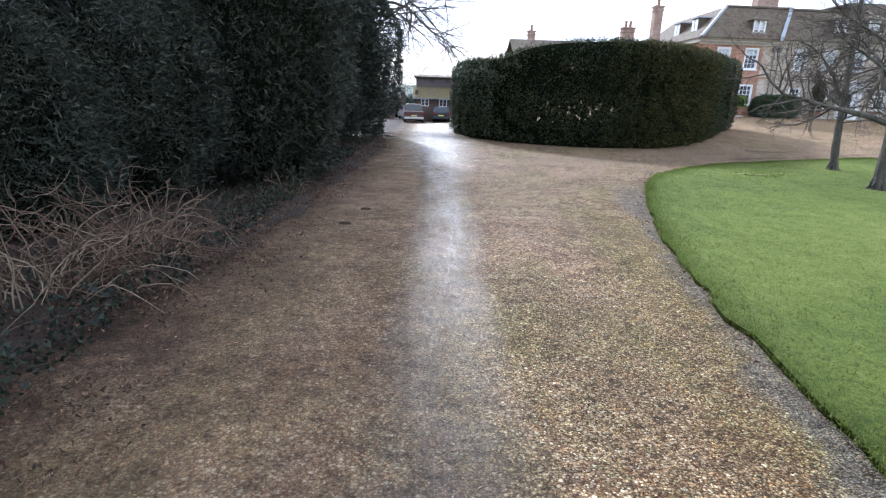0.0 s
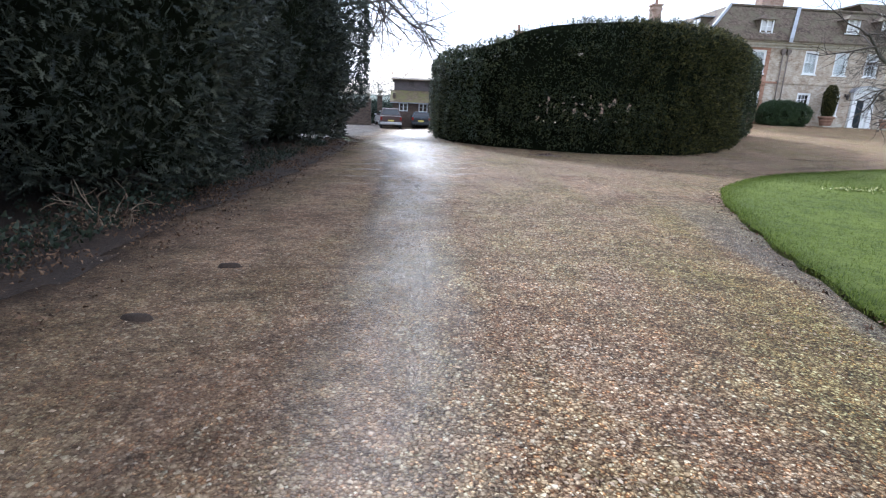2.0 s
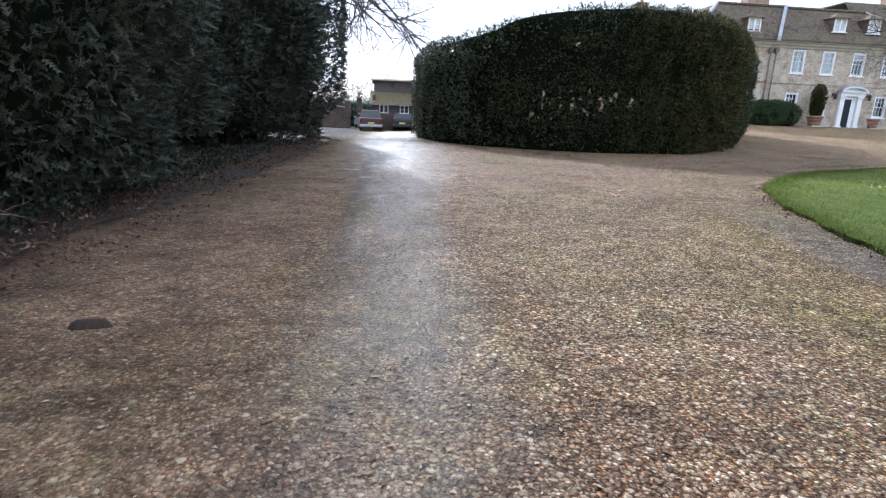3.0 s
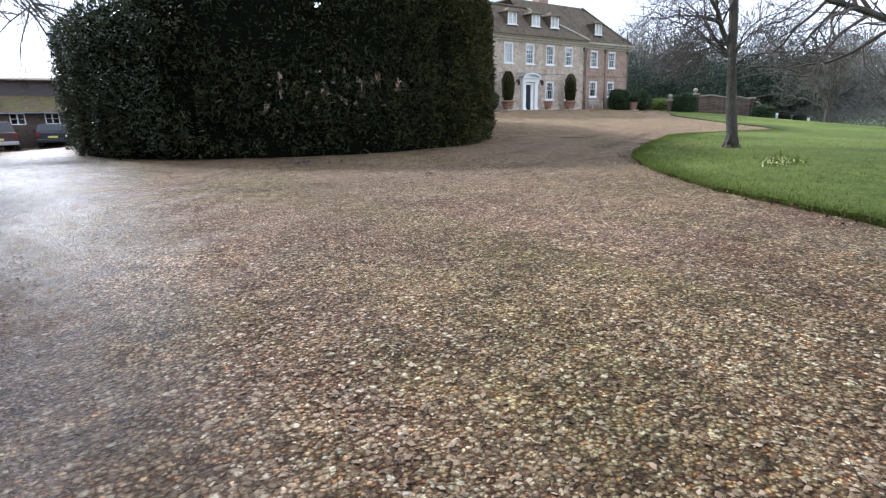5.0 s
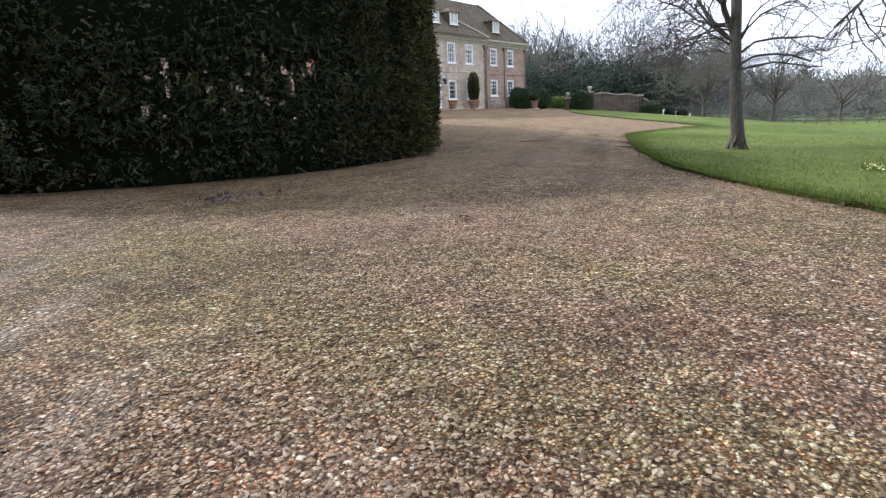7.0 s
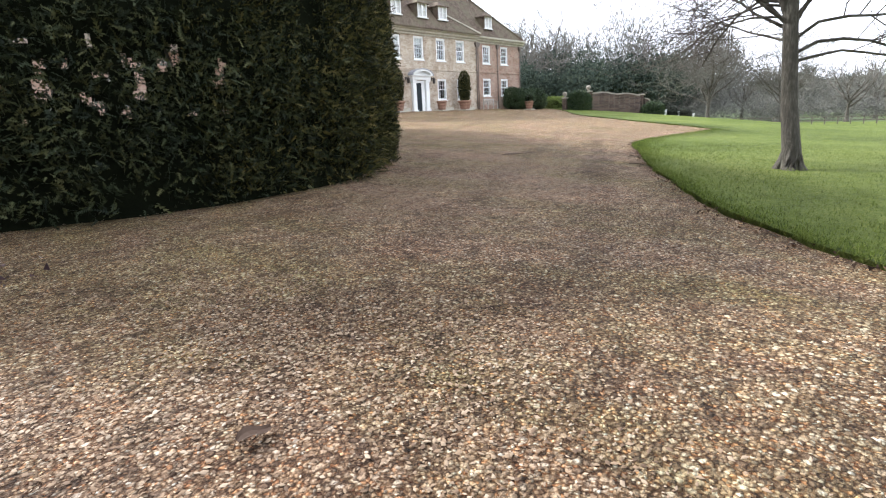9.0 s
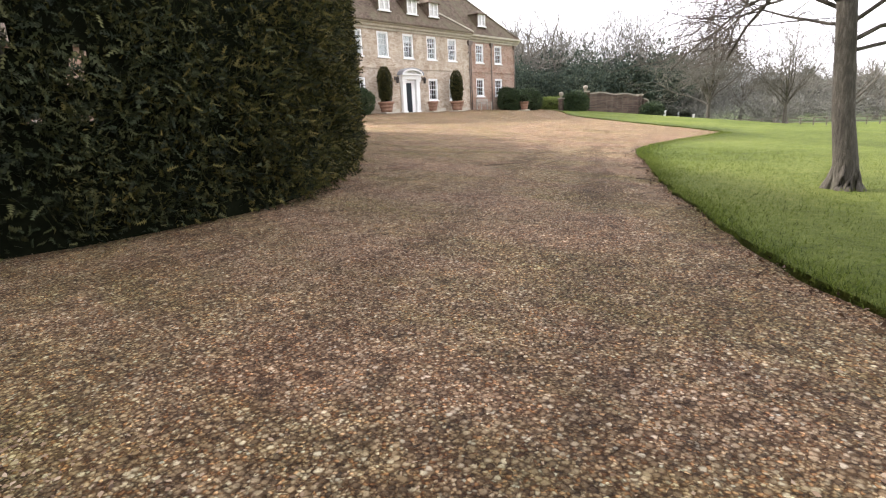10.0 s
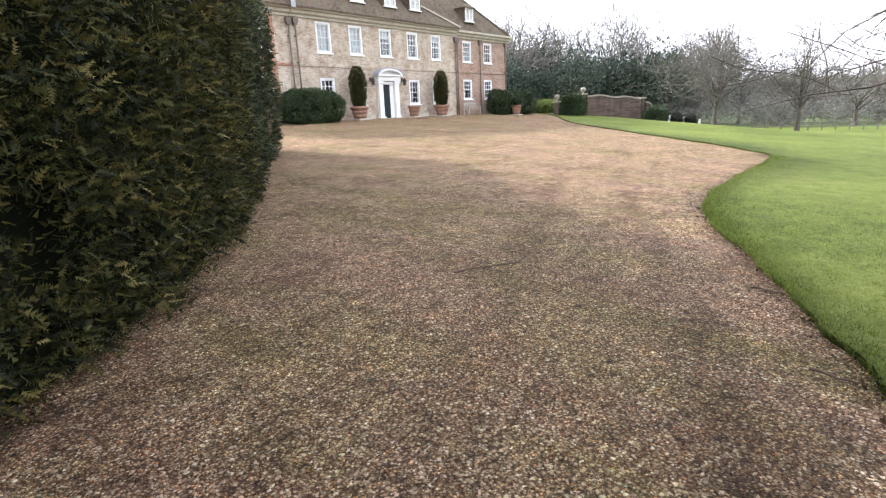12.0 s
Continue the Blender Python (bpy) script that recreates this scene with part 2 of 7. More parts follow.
    cross = mathn("MULTIPLY", mathn("MULTIPLY", span(wavy, 0.35, 0.95), span(streak.outputs["Fac"], 0.35, 0.55)), mathn("MULTIPLY", mathn("MULTIPLY", span(swing, -34.5, -33.0), span(swing, -26.5, -28.5)), mathn("MULTIPLY", span(xx, -0.9, 0.0), span(xx, 3.2, 0.6))))
    col = mix_of(nt, ln, mathn("MULTIPLY", cross, 0.55), col, mix_of(nt, ln, 1.0, col, (0.55, 0.53, 0.52), "MULTIPLY"))
    wetf = mathn("MAXIMUM", wetf, mathn("MULTIPLY", cross, 0.8))
    # olive moss, then a grey silty margin, along the lawn
    rim = mathn("SUBTRACT", mathn("MULTIPLY_ADD", mathn("ADD", sp.outputs["Y"], 44.6), 0.2, -35.2), sp.outputs["X"])
    rim = mathn("ADD", rim, mathn("MULTIPLY_ADD", patch.outputs["Fac"], 0.9, -0.45))
    south = span(sp.outputs["Y"], -34.0, -37.5)
    col = mix_of(nt, ln, mathn("MULTIPLY", mathn("MULTIPLY", span(rim, 1.9, 0.5), south), 0.75), col, mix_of(nt, ln, 1.0, col, (0.86, 0.88, 0.62), "MULTIPLY"))
    col = mix_of(nt, ln, mathn("MULTIPLY", mathn("MULTIPLY", span(rim, 0.38, 0.15), south), 0.6), col, (0.15, 0.145, 0.135))
    # loose stones gather in small drifts
    drifts = tex(nt, ln, v, Scale=9.0, Detail=6.0, Roughness=0.72)
    mott = ramp_of(nt, [(0.34, (0.50, 0.49, 0.48)), (0.47, (0.94, 0.94, 0.94)), (0.56, (1.06, 1.06, 1.06)), (0.70, (1.55, 1.53, 1.48))])
    ln.new(drifts.outputs["Fac"], mott.inputs["Fac"])
    col = mix_of(nt, ln, 1.0, col, mott.outputs["Color"], "MULTIPLY")
    # broader scuffs and heaps, a hand to a foot across
    scuff = tex(nt, ln, coords(nt, ln, (1.0, 1.35, 1.0)), Scale=3.4, Detail=8.0, Roughness=0.7)
    heap = ramp_of(nt, [(0.36, (0.70, 0.69, 0.68)), (0.48, (0.97, 0.97, 0.97)), (0.54, (1.03, 1.02, 1.0)), (0.66, (1.22, 1.19, 1.14))])
    ln.new(scuff.outputs["Fac"], heap.inputs["Fac"])
    col = mix_of(nt, ln, 1.0, col, heap.outputs["Color"], "MULTIPLY")
    # shade in the gaps between stones, put into the colour
    gap = nt.new("ShaderNodeMapRange")
    gap.inputs["From Min"].default_value, gap.inputs["From Max"].default_value = 0.64, 0.33
    gap.inputs["To Min"].default_value, gap.inputs["To Max"].default_value = 0.0, 1.0
    ln.new(joint, gap.inputs["Value"])
    between = mix_of(nt, ln, gap.outputs["Result"], (0.31, 0.268, 0.232), (1.03, 1.09, 1.16))
    col = mix_of(nt, ln, mathn("SUBTRACT", 1.0, mathn("MULTIPLY", earth, 0.5)), col, between, "MULTIPLY")
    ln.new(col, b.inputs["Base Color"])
    rr = nt.new("ShaderNodeMapRange")
    rr.inputs["To Min"].default_value, rr.inputs["To Max"].default_value = 0.85, 0.16
    ln.new(wetf, rr.inputs["Value"])
    ln.new(rr.outputs["Result"], b.inputs["Roughness"])
    # a film of water over the damp track
    ln.new(mathn("MULTIPLY", wetf, 0.4), b.inputs["Coat Weight"])
    b.inputs["Coat Roughness"].default_value = 0.36
    hgt = mathn("MULTIPLY_ADD", st2.outputs["Distance"], -0.5, mathn("MULTIPLY", st.outputs["Distance"], -1.0))
    hgt = mathn("MULTIPLY_ADD", fine.outputs["Fac"], 0.25, hgt)
    hgt = mathn("MULTIPLY_ADD", drifts.outputs["Fac"], 1.6, hgt)
    k = node(nt, "ShaderNodeBump", Distance=0.02)
    bs = nt.new("ShaderNodeMapRange")
    bs.inputs["To Min"].default_value, bs.inputs["To Max"].default_value = 1.0, 0.5
    ln.new(mathn("MAXIMUM", wetf, mathn("MULTIPLY", earth, 0.5)), bs.inputs["Value"])
    ln.new(bs.outputs["Result"], k.inputs["Strength"])
    ln.new(hgt, k.inputs["Height"])
    ln.new(k.outputs["Normal"], b.inputs["Normal"])
    film = node(nt, "ShaderNodeBump", Strength=0.45, Distance=0.02)
    ln.new(hgt, film.inputs["Height"])
    ln.new(film.outputs["Normal"], b.inputs["Coat Normal"])
    return m


def make_lawn():
    m, nt, ln, b = mat("lawn_grass", 0.85, 0.0, 0.1)
    v = coords(nt, ln)
    big = tex(nt, ln, v, Scale=0.22, Detail=5.0, Roughness=0.6)
    mid = tex(nt, ln, v, Scale=3.0, Detail=6.0, Roughness=0.7)
    fine = tex(nt, ln, coords(nt, ln, (1.0, 1.0, 1.0)), Scale=90.0, Detail=4.0, Roughness=0.7)
    f = mix_of(nt, ln, 0.45, big.outputs["Fac"], mid.outputs["Fac"])
    tuft = tex(nt, ln, v, Scale=16.0, Detail=7.0, Roughness=0.75)
    f = mix_of(nt, ln, 0.42, f, tuft.outputs["Fac"])
    f = mix_of(nt, ln, 0.3, f, fine.outputs["Fac"])
    r = ramp_of(nt, [(0.40, (0.024, 0.040, 0.008)), (0.46, (0.070, 0.095, 0.018)), (0.52, (0.118, 0.148, 0.026)), (0.60, (0.195, 0.21, 0.062))])
    ln.new(f, r.inputs["Fac"])
    ln.new(r.outputs["Color"], b.inputs["Base Color"])
    bumped(nt, ln, b, tuft.outputs["Fac"], 1.0, 0.06)
    return m


def make_brick(name, tones, mortar, stain_lo, stain_hi, pale=None):
    """Weathered brickwork, 225 x 75 mm courses; pale: lime wash that clings in patches."""
    m, nt, ln, b = mat(name, 0.88, 0.0, 0.2)
    t = nt.new("ShaderNodeTexCoord")
    sp, cb = nt.new("ShaderNodeSeparateXYZ"), nt.new("ShaderNodeCombineXYZ")
    ln.new(t.outputs["Object"], sp.inputs["Vector"])
    sm = nt.new("ShaderNodeMath")
    sm.operation = "ADD"
    ln.new(sp.outputs["X"], sm.inputs[0])
    ln.new(sp.outputs["Y"], sm.inputs[1])
    ln.new(sm.outputs[0], cb.inputs["X"])
    ln.new(sp.outputs["Z"], cb.inputs["Y"])
    br = nt.new("ShaderNodeTexBrick")
    br.inputs["Scale"].default_value = 1.0
    br.inputs["Brick Width"].default_value, br.inputs["Row Height"].default_value = 0.225, 0.075
    br.inputs["Mortar Size"].default_value = 0.008
    br.inputs["Color1"].default_value, br.inputs["Color2"].default_value = (0, 0, 0, 1), (1, 1, 1, 1)
    br.inputs["Mortar"].default_value = (0.5, 0.5, 0.5, 1)
    ln.new(cb.outputs["Vector"], br.inputs["Vector"])
    v = coords(nt, ln)
    n1 = tex(nt, ln, v, Scale=0.9, Detail=8.0, Roughness=0.65)
    n2 = tex(nt, ln, v, Scale=7.0, Detail=5.0, Roughness=0.7)
    f = mix_of(nt, ln, 0.5, br.outputs["Color"], n2.outputs["Fac"])
    r = ramp_of(nt, tones)
    ln.new(f, r.inputs["Fac"])
    col = mix_of(nt, ln, br.outputs["Fac"], r.outputs["Color"], mortar)
    st = ramp_of(nt, [(0.32, stain_lo), (0.6, stain_hi)])
    ln.new(n1.outputs["Fac"], st.inputs["Fac"])
    col = mix_of(nt, ln, 1.0, col, st.outputs["Color"], "MULTIPLY")
    if pale:
        n3 = tex(nt, ln, v, Scale=1.6, Detail=10.0, Roughness=0.8)
        pr = ramp_of(nt, [(0.46, (0, 0, 0)), (0.64, (0.7, 0.7, 0.7))])
        ln.new(n3.outputs["Fac"], pr.inputs["Fac"])
        col = mix_of(nt, ln, pr.outputs["Color"], col, pale)
    ln.new(col, b.inputs["Base Color"])
    bumped(nt, ln, b, br.outputs["Fac"], -0.5, 0.01)
    return m


def make_roof(name, tones, moss=None):
    m, nt, ln, b = mat(name, 0.85, 0.0, 0.25)
    v = coords(nt, ln)
    sp = nt.new("ShaderNodeSeparateXYZ")
    ln.new(v, sp.inputs["Vector"])
    n1 = tex(nt, ln, v, Scale=0.7, Detail=7.0, Roughness=0.6)
    n2 = tex(nt, ln, v, "ShaderNodeTexVoronoi", Scale=7.0)
    sc = nt.new("ShaderNodeSeparateColor")
    ln.new(n2.outputs["Color"], sc.inputs["Color"])
    f = mix_of(nt, ln, 0.5, n1.outputs["Fac"], sc.outputs["Red"])
    r = ramp_of(nt, tones)
    ln.new(f, r.inputs["Fac"])
    col = r.outputs["Color"]
    if moss:
        n3 = tex(nt, ln, v, Scale=1.2, Detail=7.0, Roughness=0.65)
        mr = ramp_of(nt, [(0.42, (0, 0, 0)), (0.62, (0.85, 0.85, 0.85))])
        ln.new(n3.outputs["Fac"], mr.inputs["Fac"])
        col = mix_of(nt, ln, mr.outputs["Color"], col, moss)
    ln.new(col, b.inputs["Base Color"])
    w = nt.new("ShaderNodeTexWave")
    w.wave_type, w.bands_direction, w.wave_profile = "BANDS", "Z", "SAW"
    w.inputs["Scale"].default_value, w.inputs["Distortion"].default_value = 4.0, 0.4
    ln.new(v, w.inputs["Vector"])
    bumped(nt, ln, b, w.outputs["Fac"], 0.5, 0.03)
    return m


def make_glass(name="window_glass"):
    m, nt, ln, b = mat(name, 0.03, 0.0, 0.5)
    b.inputs["Base Color"].default_value = (0.9, 0.95, 0.95, 1)
    b.inputs["Transmission Weight"].default_value = 1.0
    b.inputs["IOR"].default_value = 1.45
    return m


GRAVEL, LAWN = make_gravel(), make_lawn()
FIELD = plain("field_grass", [(0.3, (0.035, 0.055, 0.016)), (0.5, (0.075, 0.105, 0.028)), (0.7, (0.13, 0.15, 0.05))], 0.15, 0.9, bump=0.6, bump_dist=0.05, fine=30)
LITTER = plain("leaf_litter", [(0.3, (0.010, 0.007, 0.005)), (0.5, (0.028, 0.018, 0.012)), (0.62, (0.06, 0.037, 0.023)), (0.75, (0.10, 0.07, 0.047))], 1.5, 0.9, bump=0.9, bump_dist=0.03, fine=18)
PEBBLE = per_island("pebbles", [(0.14, (0.070, 0.046, 0.031)), (0.30, (0.145, 0.096, 0.062)), (0.45, (0.22, 0.150, 0.094)), (0.60, (0.28, 0.203, 0.133)), (0.78, (0.36, 0.280, 0.195)), (0.93, (0.50, 0.43, 0.345))], 0.75, 0.15)
YEW = per_island("yew_needles", [(0.2, (0.013, 0.017, 0.013)), (0.45, (0.027, 0.033, 0.023)), (0.62, (0.045, 0.050, 0.034)), (0.8, (0.078, 0.080, 0.052))], 0.58, 0.28, 0.12)
# near-black cores inside foliage: the inner shade is put into the colour
YEW_SHADE = plain("yew_inner_shade", [(0.3, (0.004, 0.005, 0.003)), (0.7, (0.011, 0.013, 0.007))], 3.0, 1.0, spec=0.0)
IVY = per_island("ivy_leaves", [(0.2, (0.007, 0.012, 0.007)), (0.55, (0.014, 0.022, 0.011)), (0.85, (0.032, 0.040, 0.022))], 0.55, 0.25)
BOX = per_island("box_leaves", [(0.2, (0.012, 0.025, 0.010)), (0.55, (0.030, 0.055, 0.018)), (0.85, (0.075, 0.10, 0.03))], 0.55, 0.35)
LIME = per_island("golden_leaves", [(0.2, (0.07, 0.10, 0.02)), (0.8, (0.20, 0.25, 0.05))], 0.6, 0.3)
BARK = plain("bark", [(0.3, (0.034, 0.030, 0.024)), (0.5, (0.082, 0.073, 0.058)), (0.68, (0.18, 0.168, 0.132))], 6.0, 0.9, bump=1.0, bump_dist=0.03, fine=7, stretch=(1, 1, 0.25))
TWIG = plain("twigs", [(0.3, (0.035, 0.028, 0.024)), (0.7, (0.11, 0.09, 0.07))], 4.0, 0.85)
PALE_TWIG = per_island("pale_twigs", [(0.2, (0.055, 0.032, 0.022)), (0.55, (0.13, 0.084, 0.054)), (0.85, (0.25, 0.195, 0.135))], 0.75)
# leafless far woods: part of the pale grey is haze put into the colour
HAZY_TWIG = per_island("hazy_far_twigs", [(0.2, (0.10, 0.098, 0.088)), (0.6, (0.165, 0.160, 0.140)), (0.9, (0.24, 0.228, 0.195))], 0.9, 0.1)
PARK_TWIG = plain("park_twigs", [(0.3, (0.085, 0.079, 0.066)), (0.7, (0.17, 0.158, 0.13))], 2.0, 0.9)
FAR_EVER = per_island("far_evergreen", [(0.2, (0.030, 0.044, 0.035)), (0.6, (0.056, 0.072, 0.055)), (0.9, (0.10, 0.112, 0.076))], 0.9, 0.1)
CREAM = make_brick("lime_washed_brick", [(0.2, (0.29, 0.21, 0.145)), (0.5, (0.43, 0.345, 0.26)), (0.8, (0.55, 0.47, 0.37))], (0.47, 0.41, 0.33), (0.60, 0.55, 0.50), (1.0, 1.0, 1.0), (0.60, 0.54, 0.45))
RED = make_brick("red_brick", [(0.2, (0.24, 0.14, 0.105)), (0.5, (0.36, 0.225, 0.17)), (0.8, (0.44, 0.31, 0.25))], (0.33, 0.27, 0.21), (0.72, 0.68, 0.62), (1.0, 1.0, 1.0), (0.38, 0.31, 0.25))
ORANGE = make_brick("orange_brick", [(0.2, (0.26, 0.12, 0.08)), (0.5, (0.40, 0.20, 0.135)), (0.8, (0.46, 0.28, 0.20))], (0.36, 0.28, 0.20), (0.72, 0.68, 0.62), (1.0, 1.0, 1.0))
GARDEN_BRICK = make_brick("garden_brick", [(0.2, (0.05, 0.034, 0.028)), (0.5, (0.09, 0.060, 0.046)), (0.8, (0.135, 0.095, 0.072))], (0.14, 0.12, 0.10), (0.55, 0.55, 0.5), (1, 1, 1))
TILES = make_roof("clay_tiles", [(0.2, (0.056, 0.038, 0.029)), (0.5, (0.102, 0.072, 0.052)), (0.75, (0.15, 0.112, 0.082))], (0.125, 0.108, 0.068))
MOSSY = make_roof("mossy_tiles", [(0.2, (0.07, 0.05, 0.03)), (0.7, (0.14, 0.105, 0.065))], (0.115, 0.108, 0.035))
SLATE = plain("dark_boards", [(0.3, (0.05, 0.045, 0.045)), (0.7, (0.12, 0.10, 0.095))], 2.0, 0.85, stretch=(1, 1, 6))
WHITE = plain("white_paint", [(0.3, (0.68, 0.68, 0.66)), (0.7, (0.82, 0.82, 0.80))], 1.5, 0.55, bump=0.05)
STONE = plain("pale_stone", [(0.3, (0.30, 0.27, 0.21)), (0.55, (0.45, 0.41, 0.33)), (0.75, (0.55, 0.51, 0.43))], 1.6, 0.85, bump=0.3)
LEAD = plain("lead", [(0.3, (0.24, 0.25, 0.27)), (0.7, (0.38, 0.39, 0.41))], 2.0, 0.5, 0.3)
IRON = plain("iron", [(0.3, (0.035, 0.03, 0.028)), (0.7, (0.085, 0.07, 0.06))], 5.0, 0.6, 0.2)
DOOR = plain("black_door_paint", [(0.3, (0.010, 0.014, 0.018)), (0.7, (0.020, 0.027, 0.032))], 2.0, 0.45, bump=0.05, spec=0.2)
TERRA = plain("terracotta", [(0.3, (0.16, 0.085, 0.058)), (0.55, (0.27, 0.155, 0.105)), (0.75, (0.36, 0.26, 0.19))], 5.0, 0.85)
SOIL = plain("soil", [(0.3, (0.02, 0.014, 0.01)), (0.7, (0.06, 0.04, 0.028))], 12.0, 0.95, bump=0.8)
WOOD = plain("weathered_teak", [(0.3, (0.30, 0.275, 0.24)), (0.7, (0.50, 0.47, 0.41))], 6.0, 0.8, stretch=(1, 1, 4))
GLASS = make_glass()
# lining of the rooms, their shade put into a dark tone
ROOM = plain("room_shade_lining", [(0.3, (0.10, 0.09, 0.08)), (0.7, (0.16, 0.15, 0.13))], 1.0, 0.9)
BLIND = plain("cream_curtain", [(0.35, (0.52, 0.51, 0.49)), (0.65, (0.68, 0.67, 0.66))], 3.0, 0.9, stretch=(6, 6, 0.4))
FENCE = plain("fence_oak", [(0.3, (0.10, 0.085, 0.07)), (0.7, (0.20, 0.175, 0.145))], 4.0, 0.9)
OLD_STONE = plain("mossy_stone", [(0.3, (0.16, 0.145, 0.11)), (0.55, (0.27, 0.24, 0.19)), (0.75, (0.38, 0.35, 0.29))], 1.6, 0.9)
STICK = plain("dead_stick", [(0.3, (0.06, 0.04, 0.03)), (0.7, (0.14, 0.10, 0.07))], 9.0, 0.9)


# ---- mesh helpers ----
def np_mesh(name, verts, faces, material=None, smooth=False):
    """A mesh from an (n, 3) array and one (m, k) array of faces, or several of them."""
    verts = np.asarray(verts, np.float32)
    groups = [np.asarray(f, np.int32) for f in (faces if isinstance(faces, list) else [faces]) if len(f)]
    me = bpy.data.meshes.new(name)
    me.vertices.add(len(verts))
    me.vertices.foreach_set("co", verts.ravel())
    loops = np.concatenate([g.ravel() for g in groups])
    sizes = np.concatenate([np.full(len(g), g.shape[1], np.int32) for g in groups])
    me.loops.add(len(loops))
    me.loops.foreach_set("vertex_index", loops)
    me.polygons.add(len(sizes))
    me.polygons.foreach_set("loop_start", np.r_[0, np.cumsum(sizes)[:-1]].astype(np.int32))
    me.update(calc_edges=True)
    if smooth:
        me.polygons.foreach_set("use_smooth", np.ones(len(sizes), bool))
    if material:
        me.materials.append(material)
    return me


def part(name, bm, material, parent=None, label="", smooth=False):
    """Links a bmesh as one mesh object, under a thing or a part."""
    me = bpy.data.meshes.new(name)
    bm.normal_update()
    bm.to_mesh(me)
    bm.free()
    if smooth:
        for p in me.polygons:
            p.use_smooth = True
    me.materials.append(material)
    ob = new(name, me)
    ob.parent = parent
    return tagged(ob, label)


def np_part(name, verts, faces, material, parent=None, label="", smooth=False, kind=""):
    ob = new(name, np_mesh(name, verts, faces, material, smooth))
    ob.parent = parent
    return tagged(ob, label, kind=kind)


def thing(name, label, category, group="", kind="", at=(0, 0, 0), turn=0):
    ob = new(name)
    ob.empty_display_size = 0.2
    ob.matrix_basis = pose(*at, 0, 0, turn)
    return tagged(ob, label, category, group, kind)


def box(bm, x0, x1, y0, y1, z0, z1, bevel=0.0):
    r = bmesh.ops.create_cube(bm, size=1.0)
    vs = r["verts"]
    bmesh.ops.scale(bm, vec=(x1 - x0, y1 - y0, z1 - z0), verts=vs)
    bmesh.ops.translate(bm, vec=((x0 + x1) / 2, (y0 + y1) / 2, (z0 + z1) / 2), verts=vs)
    if bevel:
        es = list({e for v in vs for e in v.link_edges})
        bmesh.ops.bevel(bm, geom=es, offset=bevel, segments=1, affect="EDGES")
    return bm


def boxes(*specs, bevel=0.0):
    bm = bmesh.new()
    for s in specs:
        box(bm, *s, bevel=bevel)
    return bm


def lathe(profile, sides=20, bm=None, at=(0, 0, 0)):
    """A turned form from (radius, z) pairs."""
    bm = bm or bmesh.new()
    rings = []
    for r, z in profile:
        rings.append([bm.verts.new((at[0] + r * math.cos(2 * math.pi * i / sides), at[1] + r * math.sin(2 * math.pi * i / sides), at[2] + z)) for i in range(sides)])
    for a, b in zip(rings, rings[1:]):
        for i in range(sides):
            bm.faces.new((a[i], a[(i + 1) % sides], b[(i + 1) % sides], b[i]))
    bm.faces.new(rings[0][::-1])
    bm.faces.new(rings[-1])
    return bm


def prism(bm, outline, y0, y1):
    """An (x, z) outline drawn out from y0 to y1."""
    a = [bm.verts.new((x, y0, z)) for x, z in outline]
    b = [bm.verts.new((x, y1, z)) for x, z in outline]
    n = len(a)
    bm.faces.new(a)
    bm.faces.new(b[::-1])
    for i in range(n):
        bm.faces.new((a[(i + 1) % n], a[i], b[i], b[(i + 1) % n]))
    return bm


def solid(bm, top, thick):
    """A slab: a polygon and its copy, moved by thick."""
    a = [bm.verts.new(p) for p in top]
    b = [bm.verts.new(Vector(p) + Vector(thick)) for p in top]
    n = len(a)
    bm.faces.new(a)
    bm.faces.new(b[::-1])
    for i in range(n):
        bm.faces.new((a[(i + 1) % n], a[i], b[i], b[(i + 1) % n]))
    return bm


def tubes(lines, sides=5):
    """Tapered tubes along lines of (points, radii). Returns verts and faces."""
    V, Q = [], []
    base = 0
    ang = np.arange(sides) * 2 * math.pi / sides
    for pts, rad in lines:
        pts, rad = np.asarray(pts, float), np.asarray(rad, float)
        d = np.gradient(pts, axis=0)
        d /= np.linalg.norm(d, axis=1)[:, None] + 1e-9
        up = np.where(np.abs(d[:, 2:3]) > 0.9, np.array([[1.0, 0, 0]]), np.array([[0, 0, 1.0]]))
        u = np.cross(d, up)
        u /= np.linalg.norm(u, axis=1)[:, None] + 1e-9
        w = np.cross(d, u)
        ring = pts[:, None] + rad[:, None, None] * (np.cos(ang)[None, :, None] * u[:, None] + np.sin(ang)[None, :, None] * w[:, None])
        n = len(pts)
        V.append(ring.reshape(-1, 3))
        i = np.arange(n - 1)[:, None] * sides
        j = np.arange(sides)[None]
        k = (j + 1) % sides
        Q.append((base + np.stack([i + j, i + k, i + sides + k, i + sides + j], -1)).reshape(-1, 4))
        base += n * sides
    return np.concatenate(V), np.concatenate(Q)


def leaves(rng, pts, nrm, size, per=4, wide=0.35, spread=0.8, scatter=0.5):
    """Small leaf blades round each point, leaning out along the normals."""
    n = len(pts) * per
    p = np.repeat(pts, per, 0) + rng.normal(0, 1, (n, 3)) * size * scatter
    d = np.repeat(nrm, per, 0) + rng.normal(0, spread, (n, 3))
    d /= np.linalg.norm(d, axis=1)[:, None] + 1e-9
    s = np.cross(d, rng.normal(0, 1, (n, 3)))
    s /= np.linalg.norm(s, axis=1)[:, None] + 1e-9
    L = size * rng.uniform(0.6, 1.3, (n, 1))
    a, b, c = p - s * L * wide * 0.5, p + s * L * wide * 0.5, p + d * L
    return np.stack([a, b, c], 1).reshape(-1, 3), np.arange(3 * n).reshape(-1, 3)


